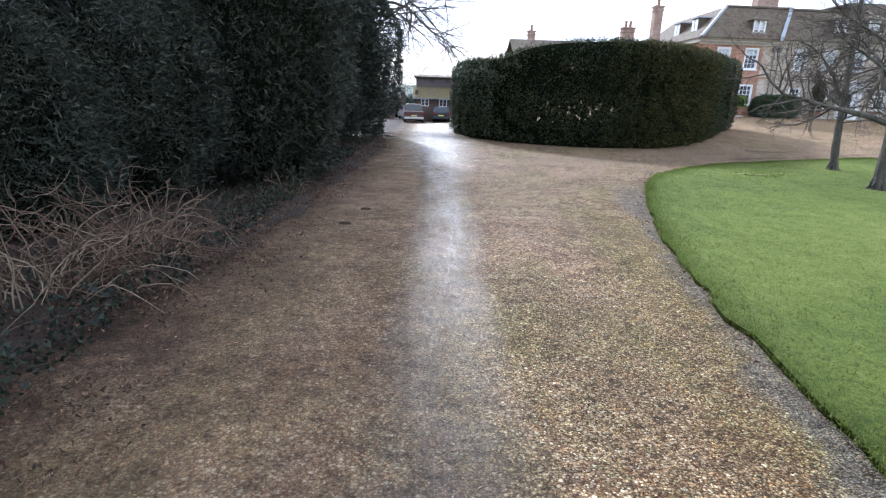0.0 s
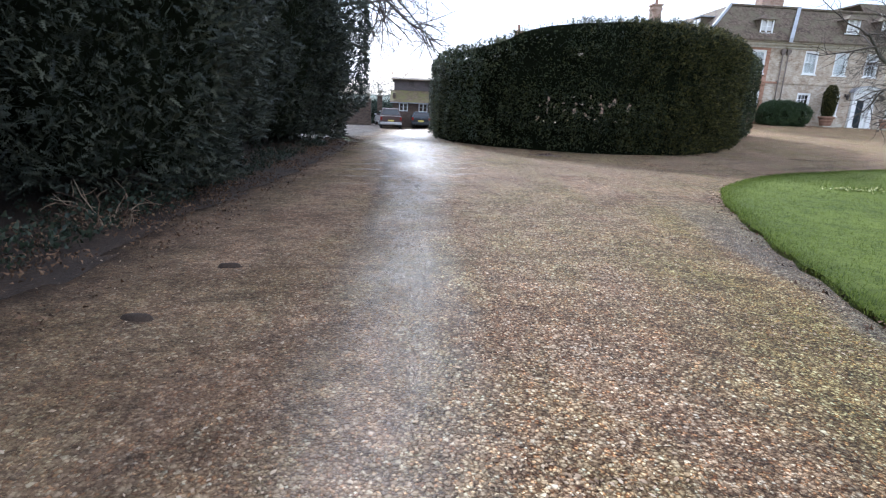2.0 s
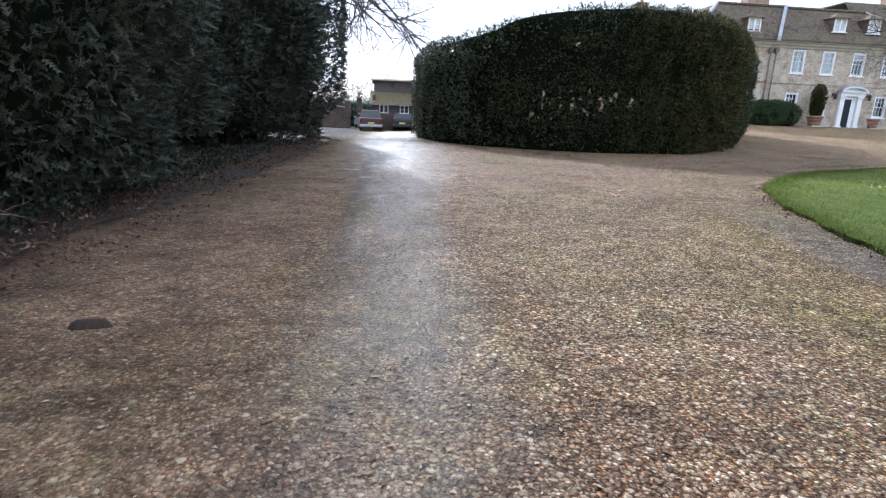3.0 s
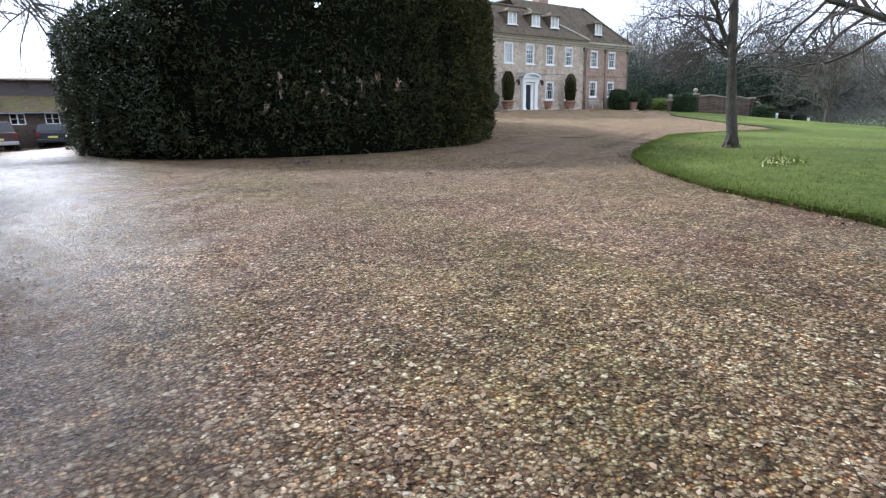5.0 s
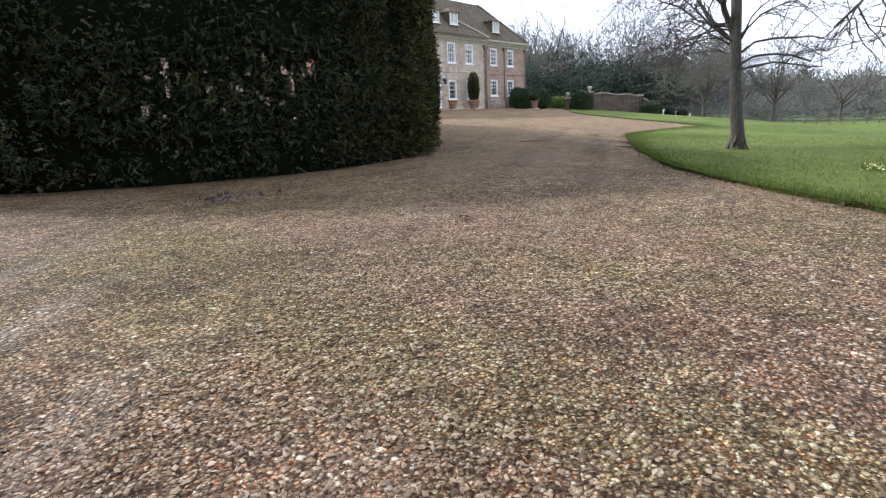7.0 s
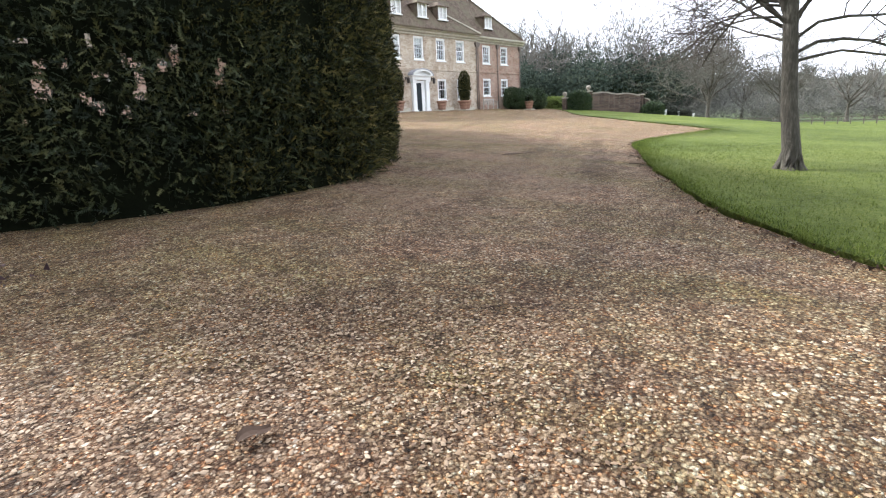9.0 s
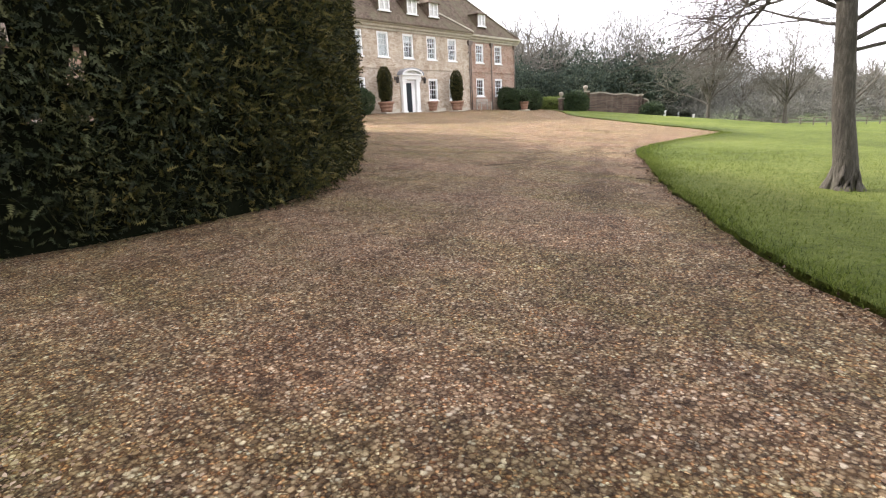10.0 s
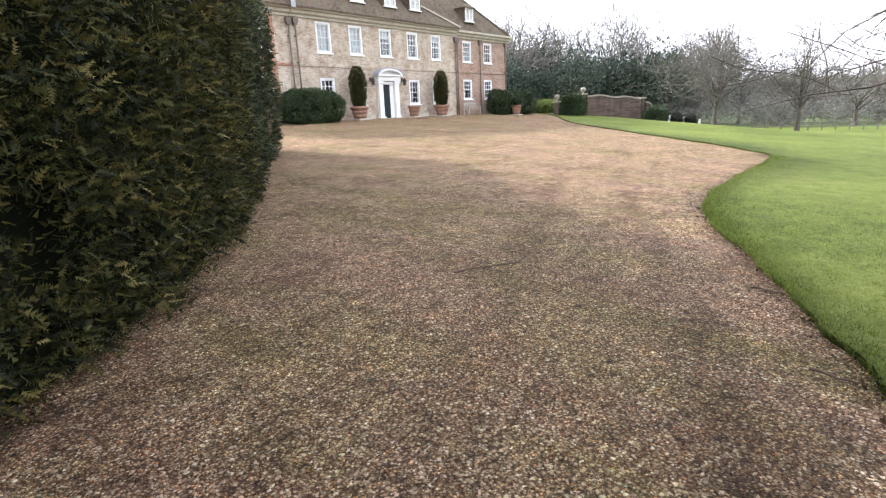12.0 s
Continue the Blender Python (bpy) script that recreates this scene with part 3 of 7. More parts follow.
def sprays(rng, pts, nrm, size, wide=0.3, spread=0.7, joints=5):
    """Feathery needle sprays: a bent stem with short blades on both sides, one spray to each point."""
    n = len(pts)
    d = nrm + rng.normal(0, spread, (n, 3))
    d /= np.linalg.norm(d, axis=1)[:, None] + 1e-9
    bend = rng.normal(0, 0.35, (n, 3)) + np.array([0, 0, -0.15])
    s = np.cross(d, rng.normal(0, 1, (n, 3)))
    s /= np.linalg.norm(s, axis=1)[:, None] + 1e-9
    L = size * rng.uniform(0.6, 1.35, (n, 1))
    stem = [pts + d * L * u + bend * L * u * u * 0.5 for u in np.linspace(0, 1, joints + 1)]
    V = list(stem)
    F = []
    for j in range(joints):
        k = wide * (1.0 - 0.6 * j / joints)
        for sg in (-1, 1):
            F.append((j, j + 1, len(V)) if sg > 0 else (j + 1, j, len(V)))
            V.append((stem[j] + stem[j + 1]) * 0.5 + s * sg * L * k * rng.uniform(0.7, 1.2, (n, 1)) + d * L * 0.16)
    V = np.stack(V, 1)
    m = V.shape[1]
    F = (np.arange(n) * m)[:, None, None] + np.array(F)[None]
    return V.reshape(-1, 3), F.reshape(-1, 3)


def fbm(P, scale, octaves=3):
    return np.array([noise.fractal(Vector(p) * scale, 1.0, 2.0, octaves) for p in P])


# ---- ground ----
def ease(v, a, b):
    t = np.clip((v - a) / (b - a), 0, 1)
    return t * t * (3 - 2 * t)


def hgt(x, y):
    """Height of the ground: the drive climbs to the house, the lawn falls away to the east."""
    x, y = np.asarray(x, float), np.asarray(y, float)
    t = np.clip((y + 30.7) / 30, 0, 1)
    e = ease(x, 16, 38)
    w = ease(x, -38.5, -22)
    s = np.clip((x + 30) * 0.8 - (y + 30) * 0.6, 0, 130)
    yard = 0.45 * ease(y, -22, 2) * (1 - ease(x, -37, -28))
    return -1.38 + 1.38 * t ** 1.6 * (1 - e) * w - yard - (0.022 * s + 0.0006 * np.minimum(s, 46) ** 2 * ease(x, -20, 10)) * (1 - 0.75 * t * (1 - e))


def h1(x, y):
    return float(hgt(x, y))


def smooth_line(pts, n=8):
    """Catmull-Rom through open points."""
    p = np.array([2 * np.array(pts[0]) - pts[1], *pts, 2 * np.array(pts[-1]) - pts[-2]], float)
    out = []
    for i in range(1, len(p) - 2):
        t = np.linspace(0, 1, n, endpoint=False)[:, None]
        out.append(0.5 * (2 * p[i] + (p[i + 1] - p[i - 1]) * t + (2 * p[i - 1] - 5 * p[i] + 4 * p[i + 1] - p[i + 2]) * t ** 2 + (3 * p[i] - p[i - 1] - 3 * p[i + 1] + p[i + 2]) * t ** 3))
    return np.concatenate(out + [p[-2][None]])


def inside(poly, pts):
    x, y = pts[:, 0], pts[:, 1]
    c = np.zeros(len(pts), bool)
    a, b = poly, np.roll(poly, -1, 0)
    for (x0, y0), (x1, y1) in zip(a, b):
        hit = ((y0 > y) != (y1 > y)) & (x < (x1 - x0) * (y - y0) / (y1 - y0 + 1e-12) + x0)
        c ^= hit
    return c


def edge_gap(poly, pts):
    a, b = poly, np.roll(poly, -1, 0)
    d = np.full(len(pts), 1e9)
    for p, q in zip(a, b):
        v = q - p
        t = np.clip(((pts - p) @ v) / (v @ v + 1e-12), 0, 1)
        d = np.minimum(d, np.linalg.norm(pts - p - t[:, None] * v, axis=1))
    return d


def sheet(name, outline, step, lift, material, skirt=0.12, fine=None, bump=0.0, seed=1):
    """A sheet of ground inside an outline: an even net of points, joined to the edge, with a skirt down into the soil."""
    from mathutils.geometry import delaunay_2d_cdt
    outline = np.asarray(outline, float)
    rng = np.random.RandomState(seed)
    lo, hi = outline.min(0), outline.max(0)
    net = []
    for st, box_ in ((step, None), *([fine] if fine else [])):
        a, b = (lo, hi) if box_ is None else (np.array(box_[:2]), np.array(box_[2:]))
        gx, gy = np.meshgrid(np.arange(a[0], b[0], st), np.arange(a[1], b[1], st))
        g = np.c_[gx.ravel(), gy.ravel()] + rng.uniform(-0.2, 0.2, (gx.size, 2)) * st
        g = g[inside(outline, g)]
        if box_ is None and fine:
            f = fine[1]
            g = g[~((g[:, 0] > f[0]) & (g[:, 0] < f[2]) & (g[:, 1] > f[1]) & (g[:, 1] < f[3]))]
        net.append(g[edge_gap(outline, g) > 0.35 * st])
    pts = np.concatenate([outline, *net])
    n = len(outline)
    vs, _, fs, *_ = delaunay_2d_cdt([Vector(p) for p in pts], [(i, (i + 1) % n) for i in range(n)], [], 1, 1e-5)
    P = np.array([tuple(v) for v in vs])
    z = hgt(P[:, 0], P[:, 1]) + lift
    if bump:
        z = z + bump * np.array([noise.fractal(Vector((x * 0.6, y * 0.6, seed)), 1.0, 2.0, 4) for x, y in P])
    V = np.c_[P, z]
    tri = np.array([f for f in fs if len(f) == 3])
    cross = np.cross(P[tri[:, 1]] - P[tri[:, 0]], P[tri[:, 2]] - P[tri[:, 0]])
    tri[cross < 0] = tri[cross < 0][:, ::-1]
    low = V[:n] - np.array([0, 0, skirt])
    ring = np.arange(n)
    quads = np.stack([ring, len(V) + ring, len(V) + (ring + 1) % n, (ring + 1) % n], -1)
    ob = new(name, np_mesh(name, np.concatenate([V, low]), [tri, quads], material, True))
    return ob


# the far ground, one sheet to the horizon
gx = np.concatenate([-np.geomspace(2500, 90, 14), np.linspace(-80, 90, 58), np.geomspace(105, 2500, 16)])
gy = np.concatenate([-np.geomspace(2500, 90, 14), np.linspace(-80, 60, 48), np.geomspace(72, 2500, 16)])
GX, GY = np.meshgrid(gx, gy)
far = np.hypot(GX, GY)
GZ = hgt(GX, GY) - 0.07 - 3.0 * ease(far, 90, 500)
idx = np.arange(GX.size).reshape(GX.shape)
quad = np.stack([idx[:-1, :-1], idx[:-1, 1:], idx[1:, 1:], idx[1:, :-1]], -1).reshape(-1, 4)
ground = np_part("ground", np.c_[GX.ravel(), GY.ravel(), GZ.ravel()], quad, FIELD, smooth=True)
tagged(ground, "pasture and soil reaching to the horizon", "ground", kind="structure")

LAWN_EDGE = smooth_line([(-36.0, -80), (-35.8, -60), (-35.5, -48), (-35.2, -44.6), (-34.6, -41), (-33.9, -38.6), (-32.9, -35.8), (-31.8, -33.5), (-30.4, -31.8), (-28.5, -30.0),
                         (-26.2, -28.6), (-23.7, -27.3), (-21.6, -26.35), (-20.0, -25.55), (-18.1, -25.05), (-15.0, -24.85), (-11.0, -24.7), (-8.2, -24.2), (-4.5, -21.5), (-0.3, -17.2), (6.0, -10.3), (12.0, -6.0), (14.8, -3.5)], 10)
wr = np.random.RandomState(5)
LAWN_EDGE = LAWN_EDGE + wr.normal(0, 0.025, LAWN_EDGE.shape)
DRIVE_LEFT = smooth_line([(-41.2, -80), (-40.8, -48), (-40.5, -43.5), (-40.05, -40), (-39.95, -36), (-39.7, -32), (-39.7, -28), (-39.8, -24), (-40.0, -20), (-41.2, -17), (-47, -12)], 8)
DRIVE_LEFT = np.c_[np.interp(np.linspace(0, 1, 420), np.linspace(0, 1, len(DRIVE_LEFT)), DRIVE_LEFT[:, 0]), np.interp(np.linspace(0, 1, 420), np.linspace(0, 1, len(DRIVE_LEFT)), DRIVE_LEFT[:, 1])]
DRIVE_LEFT[:, 0] += [0.13 * noise.fractal(Vector((y_ * 0.55, 3.0, 0)), 1.0, 2.0, 4) for y_ in DRIVE_LEFT[:, 1]]
drive_outline = np.concatenate([LAWN_EDGE + np.array([0.25, -0.2]) * 1.0, [(15.2, -0.6), (15.2, 1.0), (-16.5, 1.0), (-16.5, 12.0), (-30, 12.0), (-30, 24), (-50, 24), (-52, 10)], DRIVE_LEFT[::-1]])
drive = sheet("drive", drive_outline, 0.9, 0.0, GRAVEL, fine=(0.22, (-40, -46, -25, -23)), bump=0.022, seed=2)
tagged(drive, "tan gravel drive with damp packed wheel tracks", "drive", kind="structure")
lawn_outline = np.concatenate([LAWN_EDGE, [(15.0, 2), (30, 6), (62, 12), (70, -80)]])
lawn = sheet("lawn", lawn_outline, 2.2, 0.05, LAWN, skirt=0.2, bump=0.02, seed=3, fine=(0.6, (-36, -46, -16, -24)))
tagged(lawn, "short green mown lawn beside the drive", "lawn", kind="structure")
litter_outline = np.concatenate([DRIVE_LEFT[:-110] + np.array([0.12, 0]), [(-41.5, -17.0), (-60, -14), (-60, -80)]])
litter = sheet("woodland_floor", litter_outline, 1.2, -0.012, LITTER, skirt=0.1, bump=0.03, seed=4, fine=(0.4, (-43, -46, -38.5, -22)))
tagged(litter, "dark soil and leaf litter under the yews", "ground", kind="structure")

# loose pebbles over the drive, thickest where the drive is walked
rg = np.random.RandomState(11)


def pebble_field(p, s0, s1):
    keep = inside(drive_outline, p) & ~inside(lawn_outline, p)
    off = np.abs(p[:, 0] + 37.2)
    bare = np.clip((-37.4 - p[:, 0]) / 1.4, 0, 0.75) * (p[:, 1] < -35.5)
    damp = rg.rand(len(p)) < np.maximum(bare, np.clip(1.0 - off / 0.45, 0, 0.5) * (p[:, 1] < -34))
    p = p[keep & ~damp]
    n = len(p)
    s = s0 + (s1 - s0) * rg.rand(n) ** 1.8
    ang = rg.uniform(0, 2 * math.pi, n)
    ca, sa = np.cos(ang), np.sin(ang)
    ring = np.array([(1, 0.1), (-0.15, 0.8), (-1, -0.05), (0.1, -0.85)])
    jit = ring[None] * rg.uniform(0.7, 1.25, (n, 4, 1)) * s[:, None, None] * np.array([1.15, 0.8])
    xy = np.stack([jit[..., 0] * ca[:, None] - jit[..., 1] * sa[:, None], jit[..., 0] * sa[:, None] + jit[..., 1] * ca[:, None]], -1) + p[:, None]
    z0 = hgt(p[:, 0], p[:, 1])[:, None] + rg.uniform(-0.008, 0.004, (n, 1))
    z = z0 + s[:, None] * rg.uniform(0.0, 0.55, (n, 4))
    top = np.c_[p + rg.normal(0, 0.3, (n, 2)) * s[:, None], z0[:, 0] + s * rg.uniform(0.5, 1.0, n)]
    V = np.concatenate([np.concatenate([xy, z[..., None]], -1), top[:, None]], 1)
    base = (np.arange(n) * 5)[:, None]
    k = np.arange(4)
    F = np.stack([np.broadcast_to(base + k, (n, 4)), np.broadcast_to(base + (k + 1) % 4, (n, 4)), np.broadcast_to(base + 4, (n, 4))], -1).reshape(-1, 3)
    return V.reshape(-1, 3), F


# thickest along the line that is walked and driven, thinning out to both sides
WALKED = smooth_line([(-37.3, -45.5), (-37.1, -41), (-36.9, -37), (-36.4, -33.5), (-34.6, -30.6), (-32.0, -28.8), (-29.0, -27.2), (-26.2, -25.2)], 12)
wk = np.r_[0, np.cumsum(np.linalg.norm(np.diff(WALKED, axis=0), axis=1))]
u = rg.uniform(0, wk[-1], 115000)
band = np.c_[np.interp(u, wk, WALKED[:, 0]), np.interp(u, wk, WALKED[:, 1])] + rg.normal(0, 1, (115000, 2)) * np.array([1.5, 1.1])
wide_ = rg.uniform((-39.2, -45), (-23, -23), (30000, 2))
v_a, f_a = pebble_field(band, 0.005, 0.0135)
v_b, f_b = pebble_field(wide_, 0.005, 0.013)
parts_v, parts_f = [v_a, v_b], [f_a, f_b + len(v_a)]
pebbles = np_part("loose_gravel", np.concatenate(parts_v), np.concatenate(parts_f), PEBBLE)
tagged(pebbles, "loose tan and grey pebbles strewn on the drive", "gravel", kind="stuff")

# grass blades along the lawn's edge and over the near lawn
def grass_field():
    e = LAWN_EDGE[(LAWN_EDGE[:, 0] < -9) & (LAWN_EDGE[:, 1] > -47)]
    seg = rg.randint(0, len(e) - 1, 26000)
    q = e[seg] + (e[seg + 1] - e[seg]) * rg.rand(26000, 1)
    d = e[seg + 1] - e[seg]
    nrm = np.c_[d[:, 1], -d[:, 0]] / (np.linalg.norm(d, axis=1)[:, None] + 1e-9)
    q = q + nrm * (rg.exponential(0.14, (26000, 1)) - 0.03)
    r = rg.uniform((-36, -47), (-18, -25), (190000, 2))
    r = r[inside(lawn_outline, r)]
    r = r[rg.exponential(2.4, len(r)) > edge_gap(np.concatenate([e, e[::-1]]), r)]
    p = np.concatenate([q, r])
    P = np.c_[p, hgt(p[:, 0], p[:, 1]) + 0.045]
    return leaves(rg, P, np.tile((0, 0, 1.0), (len(P), 1)), 0.038, per=2, wide=0.14, spread=0.5, scatter=0.4)


GRASS = per_island("grass_blades", [(0.2, (0.040, 0.060, 0.012)), (0.45, (0.088, 0.124, 0.018)), (0.7, (0.155, 0.192, 0.034)), (0.9, (0.27, 0.28, 0.10))], 0.65, 0.2, 0.45)
gv_, gf_ = grass_field()
tagged(np_part("grass", gv_, gf_, GRASS), "short grass blades along the lawn edge", "grass", kind="stuff")


# ---- the house ----
house = thing("country_house", "long cream and red brick country house with clay tile roofs", "house", at=(-1.8, -0.7, -0.16))
house.scale = (0.976, 1.0, 0.93)


def by_house(x, y):
    """A place before the front, reckoned from the middle of the house."""
    return 0.976 * x - 1.8, y - 0.7




def wall_panel(x0, x1, z0, z1, y, thick, holes):
    """A wall facing -y with openings that go through it."""
    bm = bmesh.new()
    xs = sorted({x0, x1, *[v for h_ in holes for v in h_[:2]]})
    zs = sorted({z0, z1, *[v for h_ in holes for v in h_[2:]]})

    def hole(i, k):
        cx, cz = (xs[i] + xs[i + 1]) / 2, (zs[k] + zs[k + 1]) / 2
        return any(a < cx < b and c < cz < d for a, b, c, d in holes)
    cache = {}

    def v(x, yy, z):
        key = (round(x, 4), round(yy, 4), round(z, 4))
        if key not in cache:
            cache[key] = bm.verts.new(key)
        return cache[key]

    def face(*p):
        bm.faces.new([v(*q) for q in p])
    ya, yb = y, y + thick
    nx, nz = len(xs) - 1, len(zs) - 1
    for i in range(nx):
        for k in range(nz):
            a, b, c, d = xs[i], xs[i + 1], zs[k], zs[k + 1]
            if hole(i, k):
                continue
            face((a, ya, c), (b, ya, c), (b, ya, d), (a, ya, d))
            face((a, yb, d), (b, yb, d), (b, yb, c), (a, yb, c))
            if i == 0 or hole(i - 1, k):
                face((a, ya, d), (a, yb, d), (a, yb, c), (a, ya, c))
            if i == nx - 1 or hole(i + 1, k):
                face((b, ya, c), (b, yb, c), (b, yb, d), (b, ya, d))
            if k == 0 or hole(i, k - 1):
                face((a, ya, c), (a, yb, c), (b, yb, c), (b, ya, c))
            if k == nz - 1 or hole(i, k + 1):
                face((a, ya, d), (b, ya, d), (b, yb, d), (a, yb, d))
    return bm


def sash_window(cx, y, z0, z1, w, cols, rows, arched=False, blind=0.0, parent=None):
    """A white sash window set in its opening: box frame, two glazed sashes, sill, and what hangs behind the glass."""
    hw, fr = w / 2, 0.125
    bm = boxes((cx - hw, cx - hw + fr, y - 0.02, y + 0.14, z0, z1), (cx + hw - fr, cx + hw, y - 0.02, y + 0.14, z0, z1),
               (cx - hw + fr, cx + hw - fr, y - 0.02, y + 0.14, z1 - fr, z1), (cx - hw + fr, cx + hw - fr, y - 0.02, y + 0.14, z0, z0 + fr * 0.8))
    if arched:
        n = 8
        top = [(cx - hw + w * i / n, z1 - 0.01 + 0.13 * (1 - (2 * i / n - 1) ** 2)) for i in range(n + 1)]
        prism(bm, [(cx - hw, z1 - 0.03)] + top + [(cx + hw, z1 - 0.03)], y - 0.018, y + 0.1)
    win = part("window", bm, WHITE, parent)
    mid = (z0 + z1) / 2
    ix0, ix1 = cx - hw + fr, cx + hw - fr
    for nm, a, b, yy in (("upper_sash", mid - 0.02, z1 - fr, y + 0.03), ("lower_sash", z0 + fr * 0.8, mid + 0.02, y + 0.075)):
        s = boxes((ix0, ix0 + 0.045, yy, yy + 0.04, a, b), (ix1 - 0.045, ix1, yy, yy + 0.04, a, b),
                  (ix0 + 0.045, ix1 - 0.045, yy, yy + 0.04, a, a + 0.05), (ix0 + 0.045, ix1 - 0.045, yy, yy + 0.04, b - 0.05, b))
        for c in range(1, cols):
            x = ix0 + (ix1 - ix0) * c / cols
            box(s, x - 0.018, x + 0.018, yy + 0.004, yy + 0.034, a + 0.05, b - 0.05)
        half = rows // 2
        for r in range(1, half):
            z = a + (b - a) * r / half
            box(s, ix0 + 0.045, ix1 - 0.045, yy + 0.006, yy + 0.032, z - 0.018, z + 0.018)
        part(nm, s, WHITE, win)
    g = part("glass", boxes((ix0 + 0.02, ix1 - 0.02, y + 0.056, y + 0.06, z0 + 0.05, z1 - 0.08)), GLASS, win)
    g.visible_shadow = False
    part("sill", boxes((cx - hw - 0.07, cx + hw + 0.07, y - 0.12, y + 0.1, z0 - 0.09, z0 - 0.003), bevel=0.015), WHITE, win)
    if blind:
        part("curtain", boxes((ix0 - 0.05, ix1 + 0.05, y + 0.2, y + 0.22, z1 - (z1 - z0) * blind, z1)), BLIND, win)
    return win


CX = [-4.93, -2.40, 0.22, 2.88, 5.43]
EAVE = 6.62
UZ, GZ_ = (4.32, 6.17), (1.02, 2.80)
cw, rw = 1.13, 1.18
holes = [(c - cw / 2, c + cw / 2, *UZ) for c in CX] + [(c - cw / 2, c + cw / 2, *GZ_) for i, c in enumerate(CX) if i != 2] + [(-0.52, 0.62, 0.10, 2.42)]
part("wall", wall_panel(-7.3, 7.7, -0.6, EAVE, 0.0, 0.4, holes), CREAM, house, "cream lime-washed brick front")
for i, c in enumerate(CX):
    sash_window(c, 0.05, *UZ, cw, 3, 4, blind=(0.95, 0.9, 0.35, 0.0, 0.3)[i], parent=house)
    if i != 2:
        sash_window(c, 0.05, *GZ_, cw, 3, 4, blind=(0.0, 0.0, 0, 0.0, 0.0)[i], parent=house)
RX = [9.41, 12.25]
RUZ, RGZ = (4.33, 6.02), (1.32, 2.95)
holes = [(c - rw / 2, c + rw / 2, *z) for c in RX for z in (RUZ, RGZ)]
part("wall", wall_panel(7.7, 15.0, -0.9, EAVE - 0.1, 0.14, 0.4, holes), RED, house, "weathered red brick end bay")
for c in RX:
    sash_window(c, 0.19, *RUZ, rw, 3, 4, True, parent=house)
    sash_window(c, 0.19, *RGZ, rw, 3, 4, True, parent=house)
LX = [-9.28, -11.75]
LUZ, LGZ = (4.22, 6.07), (1.10, 2.92)
holes = [(c - 0.62, c + 0.62, *z) for c in LX for z in (LUZ, LGZ)]
part("wall", wall_panel(-13.7, -7.3, -0.6, EAVE, 0.06, 0.4, holes), ORANGE, house, "orange-red brick end bay")
for c in LX:
    sash_window(c, 0.11, *LUZ, 1.24, 3, 4, True, blind=0.35, parent=house)
    sash_window(c, 0.11, *LGZ, 1.24, 3, 4, True, parent=house)
# pale weathered strips either side of the joint between the bays
part("quoin", boxes((-8.35, -7.3, 0.045, 0.0595, -0.3, EAVE)), CREAM, house)
# side and back walls; inner walls and floors added, dark for the rooms' shade
part("side_wall", boxes((-13.7, -13.3, 0.46, 14, -0.6, EAVE), (-13.3, 14.6, 13.6, 14, -0.6, EAVE)), ORANGE, house)
part("side_wall", boxes((14.6, 15.0, 0.54, 14, -0.9, EAVE - 0.1)), RED, house)
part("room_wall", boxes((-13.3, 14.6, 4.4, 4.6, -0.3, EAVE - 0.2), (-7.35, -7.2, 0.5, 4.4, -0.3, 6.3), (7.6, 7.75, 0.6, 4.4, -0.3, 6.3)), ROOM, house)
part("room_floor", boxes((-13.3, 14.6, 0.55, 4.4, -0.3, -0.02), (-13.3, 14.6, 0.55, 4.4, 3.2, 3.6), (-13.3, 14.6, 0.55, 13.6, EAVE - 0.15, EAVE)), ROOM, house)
# string course and cornice
for nm, m_, a, b, y in (("string_course", CREAM, -7.3, 7.7, 0.0), ("string_course", RED, 7.7, 15.0, 0.14), ("string_course", ORANGE, -13.7, -7.3, 0.06)):
    part(nm, boxes((a, b, y - 0.06, y, 3.46, 3.62), bevel=0.012), m_, house)


def cornice(x0, x1, y, z):
    bm = bmesh.new()
    prof = [(0.0, -0.36), (-0.10, -0.36), (-0.12, -0.24), (-0.26, -0.16), (-0.30, -0.02), (-0.46, 0.04), (-0.48, 0.20), (0.0, 0.20)]
    a = [bm.verts.new((x0, y + p, z + q)) for p, q in prof]
    b = [bm.verts.new((x1, y + p, z + q)) for p, q in prof]
    n = len(a)
    bm.faces.new(a[::-1])
    bm.faces.new(b)
    for i in range(n):
        bm.faces.new((a[i], a[(i + 1) % n], b[(i + 1) % n], b[i]))
    return bm


part("cornice", cornice(-7.3, 7.7, 0.0, EAVE), STONE, house, "pale moulded cornice")
part("cornice", cornice(7.7, 15.35, 0.14, EAVE - 0.1), STONE, house)
part("cornice", cornice(-14.05, -7.3, 0.06, EAVE), STONE, house)
part("cornice", boxes((-14.1, -13.7, 0.05, 14.2, EAVE - 0.2, EAVE + 0.2)), STONE, house)
part("cornice", boxes((15.0, 15.4, 0.15, 14.2, EAVE - 0.3, EAVE + 0.1)), STONE, house)


def roof_of(name, polys, material, label=""):
    bm = bmesh.new()
    for p in polys:
        solid(bm, p, (0, 0, -0.12))
    return part(name, bm, material, house, label)


